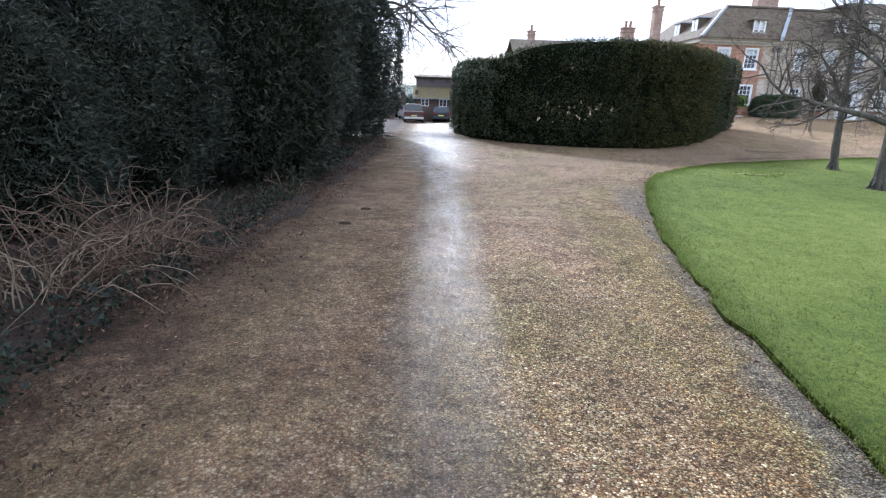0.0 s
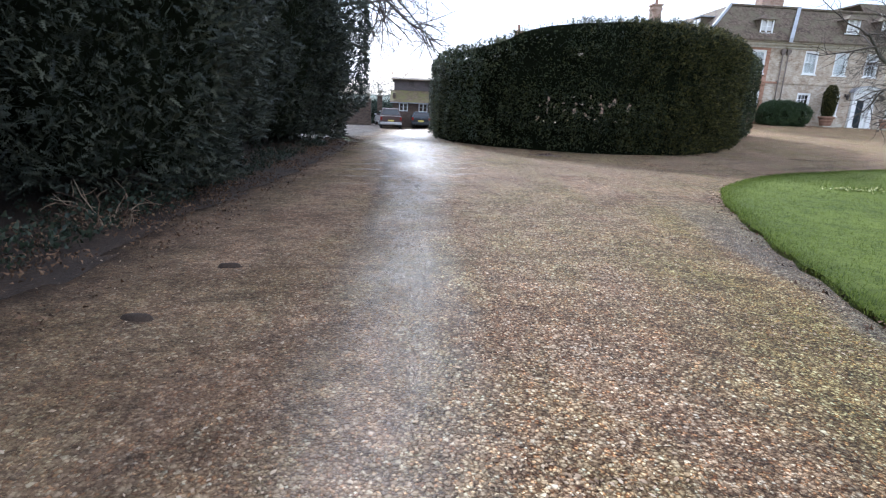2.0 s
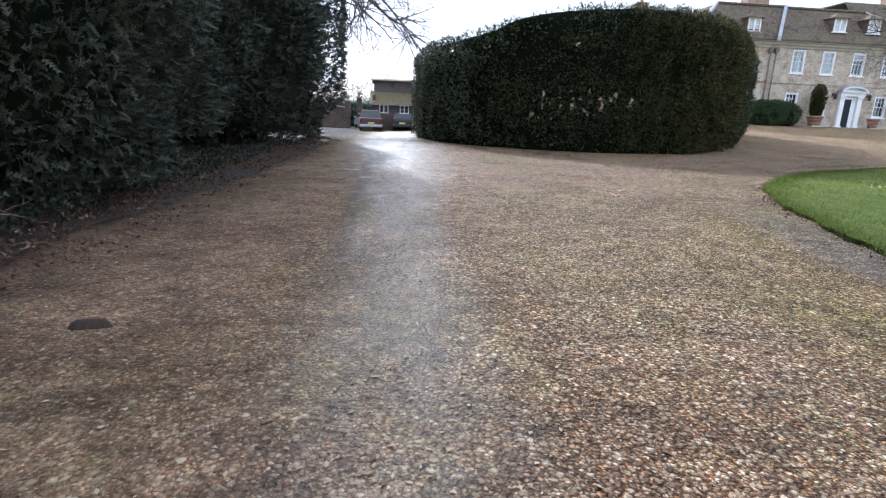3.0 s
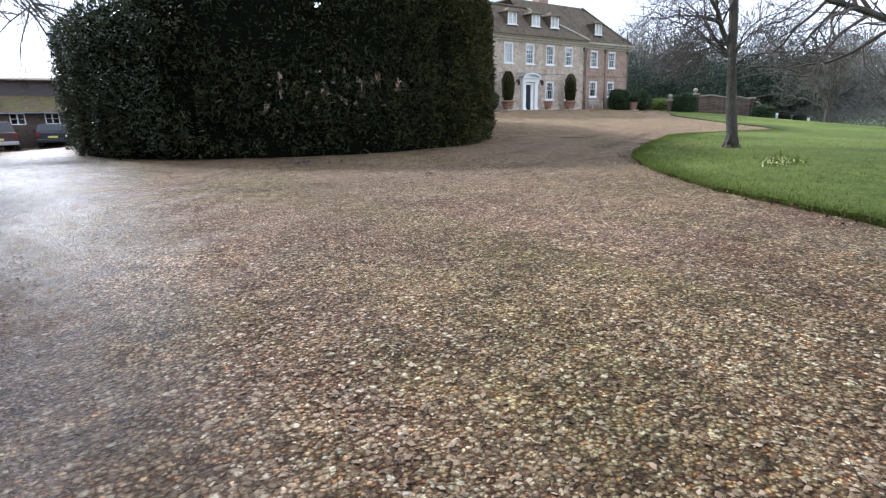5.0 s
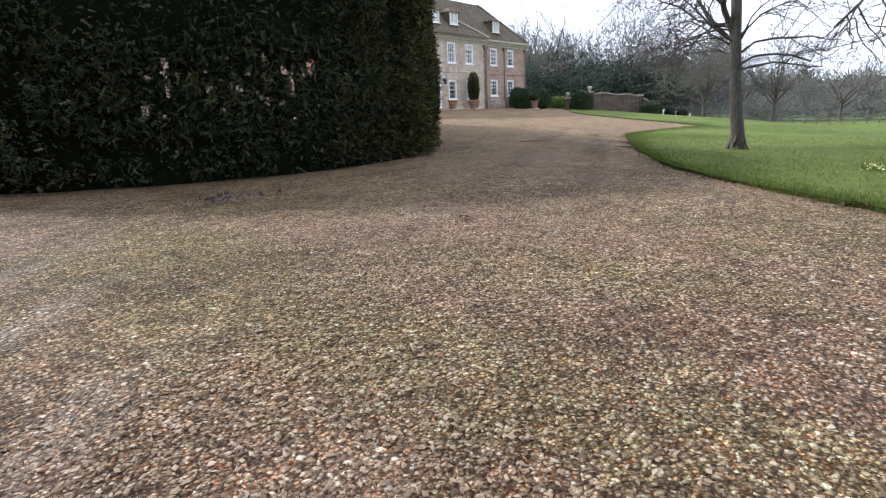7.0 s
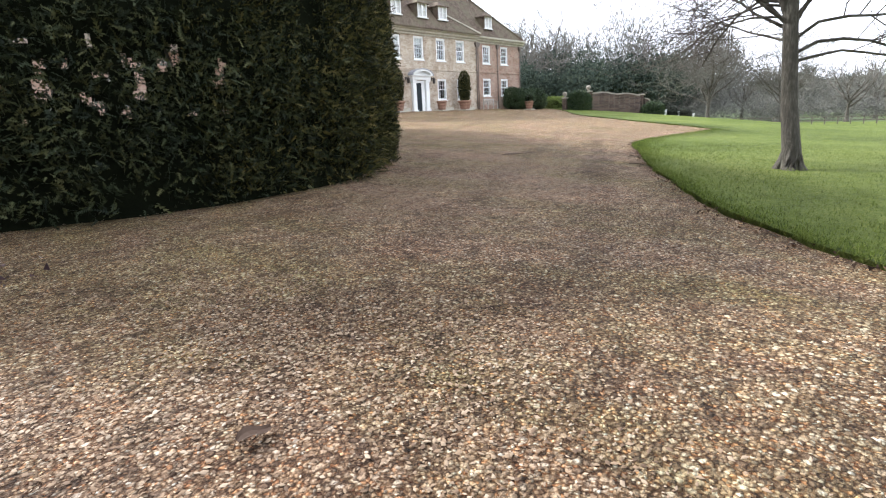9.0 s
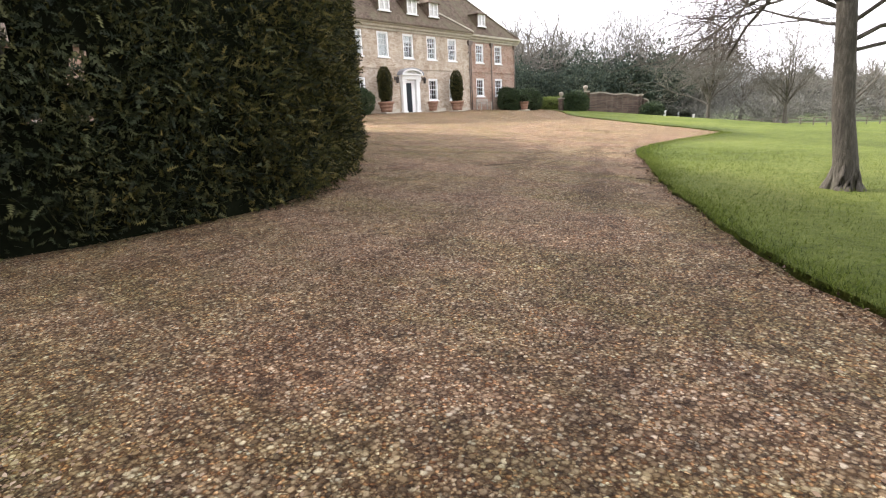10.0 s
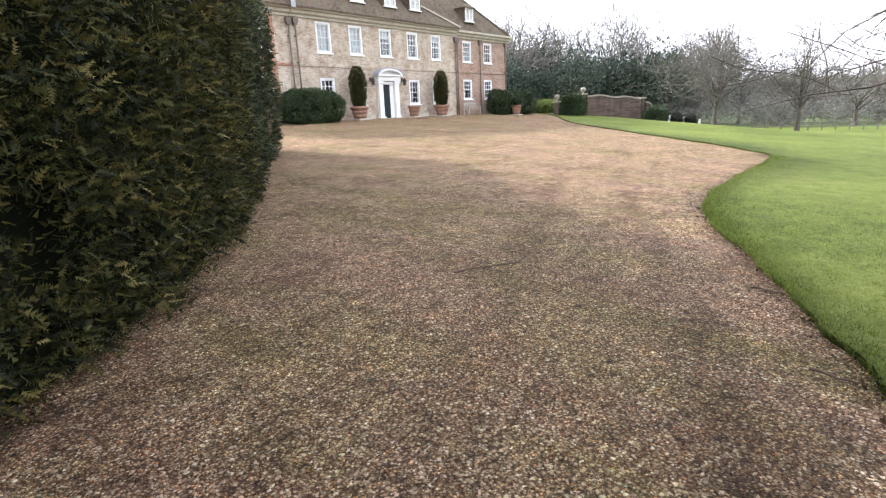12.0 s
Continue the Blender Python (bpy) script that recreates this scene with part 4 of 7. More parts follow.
E0, RZ = EAVE + 0.2, 9.65
roof_of("roof", [[(-7.3, -0.5, E0), (7.75, -0.5, E0), (1.4, 1.75, RZ), (-5.4, 1.75, RZ)],
                 [(-5.4, 1.75, RZ), (1.4, 1.75, RZ), (1.4, 3.5, RZ + 0.3), (-5.4, 3.5, RZ + 0.3)],
                 [(7.75, -0.5, E0), (7.75, 3.5, E0), (1.4, 3.5, RZ + 0.3), (1.4, 1.75, RZ)]], TILES, "brown clay tile roof")
roof_of("roof", [[(0.5, -0.05, E0 - 0.1), (15.45, -0.05, E0 - 0.1), (10.6, 2.9, 10.7), (0.5, 2.9, 10.7)],
                 [(15.45, -0.05, E0 - 0.1), (15.45, 14.2, E0 - 0.1), (10.6, 11, 10.7), (10.6, 2.9, 10.7)],
                 [(0.5, 2.9, 10.7), (10.6, 2.9, 10.7), (10.6, 11, 10.7), (0.5, 11, 10.7)]], TILES)
roof_of("roof", [[(-14.15, -0.45, E0), (-7.3, -0.45, E0), (-5.4, 1.9, RZ + 0.1), (-11.2, 1.9, RZ + 0.1)],
                 [(-14.15, 14.2, E0), (-14.15, -0.45, E0), (-11.2, 1.9, RZ + 0.1), (-11.2, 12, RZ + 0.1)],
                 [(-11.2, 1.9, RZ + 0.1), (-5.4, 1.9, RZ + 0.1), (-5.4, 12, RZ + 0.1), (-11.2, 12, RZ + 0.1)]], TILES)
# lead-dressed verge between the two roofs, hip and ridge tiles
def ridge_bar(a, b, r, material, name, label=""):
    bm = bmesh.new()
    a, b = Vector(a), Vector(b)
    d = (b - a).normalized()
    s = d.cross(Vector((0, 0, 1))).normalized() * r
    u = s.cross(d).normalized() * r
    sec = [s - u * 0.4, s * 0.8 + u * 0.7, u * 1.1, -s * 0.8 + u * 0.7, -s - u * 0.4]
    p = [bm.verts.new(a + q) for q in sec]
    q_ = [bm.verts.new(b + q) for q in sec]
    bm.faces.new(p)
    bm.faces.new(q_[::-1])
    for i in range(5):
        bm.faces.new((p[(i + 1) % 5], p[i], q_[i], q_[(i + 1) % 5]))
    return part(name, bm, material, house, label)


roof_v = bmesh.new()
solid(roof_v, [(-7.42, -0.55, E0 + 0.2), (-7.12, -0.55, E0 + 0.2), (-5.22, 1.9, RZ + 0.28), (-5.52, 1.9, RZ + 0.28)], (0, 0, -0.35))
part("parapet", roof_v, LEAD, house, "white lead-capped roof parapet")
ridge_bar((7.75, -0.5, E0 + 0.02), (1.4, 1.75, RZ + 0.02), 0.10, STONE, "hip_tiles")
ridge_bar((15.45, -0.05, E0 - 0.08), (10.6, 2.9, 10.72), 0.10, TILES, "hip_tiles")
ridge_bar((-14.15, -0.45, E0 + 0.02), (-11.2, 1.9, RZ + 0.12), 0.12, LEAD, "hip_tiles", "white lead hip")
ridge_bar((-11.2, 1.9, RZ + 0.12), (-5.5, 1.9, RZ + 0.12), 0.12, TILES, "ridge_tiles")
ridge_bar((-5.3, 1.75, RZ + 0.02), (1.4, 1.75, RZ + 0.02), 0.12, TILES, "ridge_tiles")


def dormer(cx, y, z0, z1, w):
    """A small hipped dormer with a white casement."""
    back = y + 1.5
    body = boxes((cx - w / 2 - 0.08, cx - w / 2, y, back, z0 - 0.25, z1), (cx + w / 2, cx + w / 2 + 0.08, y, back, z0 - 0.25, z1),
                 (cx - w / 2, cx + w / 2, y + 0.25, y + 0.3, z0 - 0.1, z1))
    d = part("dormer", body, TILES, house)
    fr = boxes((cx - w / 2, cx - w / 2 + 0.09, y - 0.03, y + 0.08, z0, z1), (cx + w / 2 - 0.09, cx + w / 2, y - 0.03, y + 0.08, z0, z1),
               (cx - w / 2 + 0.09, cx + w / 2 - 0.09, y - 0.03, y + 0.08, z0, z0 + 0.09), (cx - w / 2 + 0.09, cx + w / 2 - 0.09, y - 0.03, y + 0.08, z1 - 0.09, z1),
               (cx - 0.05, cx + 0.05, y - 0.025, y + 0.07, z0 + 0.09, z1 - 0.09), (cx - w / 2 + 0.09, cx + w / 2 - 0.09, y + 0.0, y + 0.04, (z0 + z1) / 2 - 0.02, (z0 + z1) / 2 + 0.02))
    part("casement", fr, WHITE, d)
    part("curtain", boxes((cx - w / 2 + 0.06, cx + w / 2 - 0.06, y + 0.1, y + 0.12, z0 + 0.05, z1 - 0.05)), BLIND, d)
    part("sill", boxes((cx - w / 2 - 0.1, cx + w / 2 + 0.1, y - 0.1, y + 0.05, z0 - 0.07, z0 - 0.003)), WHITE, d)
    t = bmesh.new()
    hw = w / 2 + 0.18
    for p in ([(cx - hw, y - 0.15, z1), (cx + hw, y - 0.15, z1), (cx, y + 0.45, z1 + 0.45)],
              [(cx + hw, y - 0.15, z1), (cx + hw, back + 0.6, z1), (cx, back + 0.9, z1 + 0.45), (cx, y + 0.45, z1 + 0.45)],
              [(cx - hw, back + 0.6, z1), (cx - hw, y - 0.15, z1), (cx, y + 0.45, z1 + 0.45), (cx, back + 0.9, z1 + 0.45)]):
        solid(t, p, (0, 0, -0.07))
    part("dormer_roof", t, TILES, d)


for cx, y, z in ((-1.95, 0.08, 7.7), (0.95, 0.08, 7.72), (3.42, 0.08, 7.75), (-9.05, 0.06, 7.35), (10.2, 0.42, 7.65)):
    dormer(cx, y, z, z + 1.1, 1.05)
# two dormers on the west slope
for yy in (3.0, 6.5):
    d = part("dormer", boxes((-13.2, -11.9, yy - 0.6, yy + 0.6, 7.5, 8.8)), TILES, house)
    part("casement", boxes((-13.27, -13.203, yy - 0.5, yy - 0.08, 7.7, 8.7), (-13.27, -13.203, yy + 0.08, yy + 0.5, 7.7, 8.7)), WHITE, d)
    part("dormer_roof", boxes((-13.35, -11.6, yy - 0.72, yy + 0.72, 8.8, 8.9)), LEAD, d)


def chimney(x, y, z0, z1, w, d, pots=2):
    st = boxes((x - w / 2, x + w / 2, y - d / 2, y + d / 2, z0, z1), (x - w / 2 - 0.07, x + w / 2 + 0.07, y - d / 2 - 0.07, y + d / 2 + 0.07, z1 - 0.35, z1 - 0.2),
               (x - w / 2 - 0.1, x + w / 2 + 0.1, y - d / 2 - 0.1, y + d / 2 + 0.1, z1, z1 + 0.14))
    c = part("chimney", st, RED, house)
    for i in range(pots):
        px = x + (i - (pots - 1) / 2) * w / max(pots, 1) * 0.8
        part("chimney_pot", lathe([(0.15, 0), (0.17, 0.08), (0.13, 0.14), (0.12, 0.5), (0.15, 0.55), (0.15, 0.62)], 12, at=(px, y, z1 + 0.14)), TERRA, c, smooth=True)


chimney(-6.0, 5.0, 9.0, 11.6, 1.9, 1.0, 3)
chimney(5.9, 4.2, 9.6, 12.4, 1.3, 0.9, 2)
chimney(-15.9, 5.2, 5.0, 10.0, 0.75, 0.75, 1)
chimney(-17.9, 7.0, 5.0, 8.2, 1.1, 0.8, 2)
chimney(-26.4, 12.0, 4.0, 8.2, 0.7, 0.7, 1)
# lower rear range behind the clipped hedge
part("rear_wall", boxes((-29, -13.75, 4.0, 12.5, -1.0, 4.6)), RED, house)
roof_of("rear_roof", [[(-29.2, 3.7, 4.5), (-13.9, 3.7, 4.5), (-13.9, 8.2, 7.0), (-29.2, 8.2, 7.0)], [(-13.9, 12.8, 4.5), (-29.2, 12.8, 4.5), (-29.2, 8.2, 7.0), (-13.9, 8.2, 7.0)]], TILES)


PIPE = plain("pipe_paint", [(0.3, (0.11, 0.085, 0.07)), (0.7, (0.19, 0.155, 0.13))], 3.0, 0.6)


def downpipe(x, y, z0, z1, w=0.045):
    pipe = part("downpipe", lathe([(w, z0), (w, z1)], 10, at=(x, y, 0)), PIPE, house, "dull brown iron downpipe", smooth=True)
    part("hopper", boxes((x - 0.16, x + 0.16, y - 0.1, y + 0.12, z1, z1 + 0.26), (x - 0.11, x + 0.11, y - 0.07, y + 0.09, z1 - 0.14, z1)), PIPE, pipe)
    for k in range(4):
        z = z0 + (z1 - z0) * (k + 0.5) / 4
        part("bracket", boxes((x - 0.09, x + 0.09, y - 0.02, y + 0.1, z - 0.03, z + 0.03)), PIPE, pipe)


for x, y in ((-7.42, -0.10), (-7.0, -0.14), (7.62, -0.10), (8.0, 0.02), (11.05, 0.04), (14.8, 0.04)):
    downpipe(x, y, -0.1, 5.9)

# door case: pilasters, arched hood, steps, dark door
dc = part("door_case", boxes((-0.90, -0.52, -0.26, -0.002, 0.0, 2.62), (0.62, 1.0, -0.26, -0.002, 0.0, 2.62), (-0.97, -0.45, -0.32, -0.002, 0.0, 0.22), (0.55, 1.07, -0.32, -0.002, 0.0, 0.22),
                          (-0.97, -0.45, -0.31, -0.002, 2.48, 2.66), (0.55, 1.07, -0.31, -0.002, 2.48, 2.66), (-0.52, 0.62, -0.16, -0.002, 2.42, 2.62), (-1.0, 1.1, -0.34, -0.002, 2.66, 2.98), bevel=0.012), WHITE, house, "white painted classical door surround")
n = 14


def arch(a, b):
    return [(0.05 + a * math.cos(math.pi * i / n), 3.0 + b * math.sin(math.pi * i / n)) for i in range(n + 1)]


def arch_ring(a0, b0, a1, b1, y0, y1):
    bm = bmesh.new()
    outer, inner = arch(a0, b0), arch(a1, b1)
    for (a, b), (c, d) in zip(zip(outer, outer[1:]), zip(inner, inner[1:])):
        prism(bm, [a, b, d, c][::-1], y0, y1)
    return bm


hood = arch_ring(1.16, 0.50, 0.98, 0.37, -0.50, -0.003)
prism(hood, [(-1.13, 2.982), (1.23, 2.982), (1.23, 3.08), (-1.13, 3.08)], -0.48, -0.004)
prism(hood, arch(0.98, 0.37), -0.10, -0.006)
hood = part("hood", hood, WHITE, dc, "curved white painted hood")
part("hood_roof", arch_ring(1.24, 0.57, 1.163, 0.503, -0.54, -0.003), LEAD, hood, "grey lead roof of the hood")
leaf = boxes((-0.50, 0.26, -0.04, 0.02, 0.12, 2.42))
for a, b in ((0.25, 0.85), (1.0, 1.55), (1.7, 2.25)):
    for s in (-0.44, -0.08):
        box(leaf, s, s + 0.28, -0.062, -0.04, a, b, bevel=0.01)
door = part("door", leaf, DOOR, house, "dark painted panelled front door")
part("door_knob", lathe([(0.02, 0), (0.035, 0.02), (0.03, 0.05), (0.0, 0.06)], 10), LEAD, door).matrix_basis = pose(0.20, -0.045, 1.15, 90, 0, 0)
part("door_panel", boxes((0.27, 0.61, -0.06, 0.02, 0.12, 2.42)), WHITE, house)
part("door_step", boxes((-1.05, 1.15, -0.75, -0.262, -0.12, 0.10), (-1.3, 1.4, -1.1, -0.75, -0.14, 0.0), bevel=0.012), STONE, house, "worn stone door steps")


def lantern(x):
    l = thing("wall_lantern", "black iron wall lantern beside the front door", "lantern", "lanterns by the door", at=(*by_house(x, -0.01), 2.4))
    part("bracket", boxes((-0.02, 0.02, -0.28, -0.003, 0.05, 0.09), (-0.05, 0.05, -0.03, -0.003, -0.12, 0.14)), IRON, l)
    body = lathe([(0.09, -0.35), (0.13, -0.05), (0.15, -0.03), (0.04, 0.10), (0.0, 0.14)], 6, at=(0, -0.28, 0))
    part("lantern_body", body, IRON, l)


lantern(-1.45)
lantern(1.55)


# ---- clipped yew hedge in the middle of the drive ----
def resample(line, step):
    d = np.r_[0, np.cumsum(np.linalg.norm(np.diff(line, axis=0), axis=1))]
    s = np.arange(0, d[-1], step)
    return np.stack([np.interp(s, d, line[:, k]) for k in range(line.shape[1])], 1), s, d[-1]


# x, y, top of the hedge along its outer face
HEDGE = smooth_line([(-35.8, -9.0, 2.7), (-36.4, -13.0, 2.5), (-36.5, -17.0, 2.44), (-35.95, -20.4, 2.38), (-34.8, -22.75, 2.5), (-33.7, -23.7, 2.86), (-32.4, -24.4, 3.0), (-30.2, -25.0, 3.08),
                     (-28.3, -24.8, 3.06), (-26.75, -23.8, 3.04), (-25.35, -22.5, 3.04), (-23.95, -20.75, 3.08), (-21.3, -17.0, 3.2), (-18.7, -13.6, 3.3), (-18.3, -11.5, 3.4), (-18.9, -9.6, 3.4)], 12)
rh = np.random.RandomState(21)


def thin_at(x, y, z):
    """How open the hedge is, 0 to 1: a thin band low on its south-west side."""
    low = np.exp(-(((x + 31.8) / 2.6) ** 4)) * np.exp(-(((z - 0.1) / 0.75) ** 4))
    high = 0.96 * np.exp(-(((x + 31.9) / 0.6) ** 4)) * np.exp(-(((z - 2.0) / 0.2) ** 4))
    return np.maximum(low, high) * (y < -20.0)


def slots(x, y, z):
    """Ragged holes of a hand's width or two within the thin band."""
    n = np.array([noise.noise(Vector((a * 5.6, b * 5.6, c * 4.6))) for a, b, c in zip(x, y, z)])
    return thin_at(x, y, z) + 0.95 * n - 1.37


def hedge_wall(line, thick, per_m2, size, near):
    """Points and outward normals over the outer face, the rounded shoulder and the top."""
    L, s, total = resample(line, 0.05)
    d = np.gradient(L[:, :2], axis=0)
    d /= np.linalg.norm(d, axis=1)[:, None]
    nr = np.c_[d[:, 1], -d[:, 0]]
    nr = nr * np.sign(((L[:, :2] - (-27.5, -15.5)) * nr).sum(1).mean())
    cnt = int(total * 5.2 * per_m2)
    i = rh.randint(0, len(L), cnt)
    i = i[rh.rand(cnt) < np.where(near(L[i]), 1.0, 0.42)]
    base, n2 = L[i], nr[i]
    g = hgt(base[:, 0], base[:, 1])
    hh = base[:, 2] - g
    v = rh.uniform(0.02, 1.34, len(i))
    z = g + np.minimum(v, 1.0) * hh
    P3 = np.c_[base[:, :2], z]
    lumps = fbm(P3 * (1, 1, 0.55), 2.3, 3)
    bulge = fbm(P3, 0.7, 2) * 0.13 + lumps * 0.10 - 0.12
    lowcut = np.where((base[:, 0] > -28.6) & (base[:, 0] < -22), 0.0, 0.12) * np.clip(1 - (z - g) / 0.5, 0, 1)
    shoulder = np.clip((v - 0.9) / 0.1, 0, 1)
    inset = 0.25 * shoulder ** 2 + np.clip(v - 1, 0, 1) / 0.34 * thick
    z = z - np.where(v > 0.9, 0.18 * (1 - np.sqrt(np.clip(1 - (1 - shoulder) ** 2, 0, 1))), 0) + bulge * (v > 1) * 0.4
    xy = base[:, :2] + n2 * (bulge - lowcut - inset)[:, None]
    N = np.c_[n2 * (1 - 0.75 * shoulder)[:, None], 0.25 + 0.9 * shoulder]
    hole = slots(base[:, 0], base[:, 1], z)
    keep = rh.rand(len(v)) > np.clip(0.3 * thin_at(base[:, 0], base[:, 1], z), 0, 1) * (hole < 0) + 0.93 * (hole >= 0)
    # the sprays stand in tufts: fewer in the hollows
    keep &= rh.rand(len(v)) < 0.85 + 1.0 * lumps
    return np.c_[xy, z][keep], N[keep]


hedge = thing("clipped_hedge", "tall dark clipped yew hedge with thin ragged patches", "hedge")
# one yew in two tones: the second carries the shaded side in its colour
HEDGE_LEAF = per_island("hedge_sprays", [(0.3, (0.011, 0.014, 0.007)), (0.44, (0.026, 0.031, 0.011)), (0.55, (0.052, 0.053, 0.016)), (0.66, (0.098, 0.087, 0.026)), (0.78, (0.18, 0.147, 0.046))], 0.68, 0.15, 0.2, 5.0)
HEDGE_SHADED = per_island("shaded_hedge_sprays", [(0.3, (0.015, 0.021, 0.012)), (0.5, (0.036, 0.046, 0.021)), (0.65, (0.068, 0.074, 0.030)), (0.8, (0.118, 0.115, 0.045))], 0.62, 0.18, 0.15, 1.5)
near_face = lambda p: (p[:, 0] > -32.5) & (p[:, 0] < -22.5) & (p[:, 1] < -18.5)
hp, hn = hedge_wall(HEDGE, 1.6, 345, 0.1, near_face)
close = (hp[:, 0] > -33.5) & (hp[:, 0] < -22.5) & (hp[:, 1] < -19)
v1, f1 = sprays(rh, np.repeat(hp[~close], 2, 0) + rh.normal(0, 0.05, (2 * (~close).sum(), 3)), np.repeat(hn[~close], 2, 0), 0.105, 0.28, 0.7, 3)
times = np.where(hp[close][:, 0] > -29.6, 2, 1) + (hp[close][:, 2] < 0.2)
near_p = np.repeat(hp[close], times, 0)
near_p = near_p + rh.normal(0, 0.045, near_p.shape)
near_n = np.repeat(hn[close], times, 0)
# sprays split by place into the lit and the shaded tone
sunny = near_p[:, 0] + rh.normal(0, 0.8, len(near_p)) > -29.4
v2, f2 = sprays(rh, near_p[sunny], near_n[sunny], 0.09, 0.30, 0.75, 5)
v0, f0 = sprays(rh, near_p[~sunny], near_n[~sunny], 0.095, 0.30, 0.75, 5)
under = (hp[:, 0] > -30.6) & (hp[:, 0] < -23.0) & (hp[:, 1] < -19.5)
v5, f5 = leaves(rh, hp[under] - hn[under] * 0.10, hn[under], 0.06, per=4, wide=0.35, spread=0.9, scatter=1.1)
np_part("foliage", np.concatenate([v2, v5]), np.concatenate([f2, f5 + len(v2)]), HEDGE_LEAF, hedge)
np_part("foliage", np.concatenate([v1, v0]), np.concatenate([f1, f0 + len(v1)]), HEDGE_SHADED, hedge, "dark blue-green foliage with shade in its colour")
# loose sprays deep in the thin band
n_ = 5200
fx = rh.uniform(-35.0, -28.4, n_)
fill = np.c_[fx, np.interp(fx, HEDGE[36:80, 0], HEDGE[36:80, 1]) + rh.uniform(0.35, 1.5, n_), rh.uniform(-1.3, 1.4, n_)]
fill = fill[fbm(fill, 1.9, 2) > -0.2]
v3, f3 = sprays(rh, fill, np.tile((0.0, -0.4, 0.1), (len(fill), 1)), 0.16, 0.27, 0.9, 4)
np_part("inner_foliage", v3, f3, HEDGE_SHADED, hedge, kind="stuff")
# dark core standing in for the hedge's inner shade, open where the gaps are
L, s_, tot = resample(HEDGE, 0.05)
d_ = np.gradient(L[:, :2], axis=0)
d_ /= np.linalg.norm(d_, axis=1)[:, None]
nin = np.c_[-d_[:, 1], d_[:, 0]]
nin *= np.sign(((np.array([-27.5, -15.5]) - L[:, :2]) * nin).sum(1).mean())
NZ = 90
core = []
for off in (0.34, 1.2):
    w_ = np.linspace(0, 1, NZ)
    in_ = off + (0.22 * np.clip((w_ - 0.92) / 0.08, 0, 1) ** 2 if off < 1 else 0 * w_)
    b2 = L[:, None, :2] + nin[:, None] * in_[None, :, None]
    g = hgt(L[:, 0], L[:, 1]) - 0.05
    zz = g[:, None] + (L[:, 2] - 0.10 - g)[:, None] * w_[None]
    core.append(np.concatenate([b2, zz[..., None]], -1))
n_l = len(L)
V = np.concatenate([c.reshape(-1, 3) for c in core])
ii = np.arange(n_l * NZ).reshape(n_l, NZ)
q = np.stack([ii[:-1, :-1], ii[1:, :-1], ii[1:, 1:], ii[:-1, 1:]], -1).reshape(-1, 4)
mid = core[0].reshape(-1, 3)[q].mean(1)
front = L[:, :2].repeat(NZ, 0)[q].mean(1)
openq = slots(front[:, 0], front[:, 1], mid[:, 2]) > -0.06
openb = thin_at(front[:, 0], front[:, 1], mid[:, 2]) > 0.22
off_n = n_l * NZ
top = np.stack([ii[:-1, -1], ii[1:, -1], off_n + ii[1:, -1], off_n + ii[:-1, -1]], -1)
# twiggy sprays that fray the holes' edges
fi = rh.randint(0, n_l, 60000)
fz = np.c_[L[fi, :2] + nin[fi] * rh.uniform(0.12, 0.44, (60000, 1)), rh.uniform(-0.9, 2.4, 60000)]
fz = fz[(thin_at(L[fi, 0], L[fi, 1], fz[:, 2]) > 0.3) & (slots(L[fi, 0], L[fi, 1], fz[:, 2]) < rh.uniform(-0.1, 0.35, 60000))][:3600]
v6, f6 = sprays(rh, fz, np.tile((-0.5, -0.6, 0.1), (len(fz), 1)), 0.13, 0.24, 0.9, 4)
np_part("frayed_sprays", v6, f6, HEDGE_SHADED, hedge, kind="stuff")
np_part("shade_core", V, np.concatenate([q[~openq], q[~openb] + off_n, top]), YEW_SHADE, hedge)
# ivy climbing the hedge's west corner
ci = rh.randint(0, len(HEDGE), 9000)
cb = HEDGE[ci]
cz = rh.uniform(0.05, 0.92, 9000)
g = hgt(cb[:, 0], cb[:, 1])
cp = np.c_[cb[:, :2], g + cz * (cb[:, 2] - g)]
sel = (cb[:, 1] > -22.6) & (cb[:, 0] < -32.5) & (cb[:, 1] < -12) & (fbm(cp * (1, 1, 0.4), 0.9, 3) > 0.02)
cp, on = cp[sel], np.c_[cb[sel, :2] - (-27.5, -15.5), np.zeros(sel.sum())]
on /= np.linalg.norm(on, axis=1)[:, None]
v4, f4 = leaves(rh, cp + on * 0.12, on * 0.6 + np.array([0, 0, -0.3]), 0.055, per=4, wide=0.8, spread=0.7, scatter=1.0)
CLIMBER = per_island("climbing_ivy", [(0.2, (0.016, 0.028, 0.013)), (0.5, (0.038, 0.056, 0.025)), (0.8, (0.075, 0.095, 0.042))], 0.42, 0.4)
tagged(np_part("climbing_ivy", v4, f4, CLIMBER), "glossy ivy climbing the hedge's corner", "ivy", kind="stuff")
stems = []
for k in range(0, n_l, 16):
    x, y = L[k, :2] + nin[k] * 0.75
    g = h1(x, y)
    p = [(x, y, g - 0.1)]
    for j in range(5):
        p.append((p[-1][0] + rh.normal(0, 0.09), p[-1][1] + rh.normal(0, 0.09), p[-1][2] + 0.5))
    stems.append((p, np.linspace(0.06, 0.025, 6)))
sv, sf = tubes(stems, 5)
np_part("stems", sv, sf, BARK, hedge)


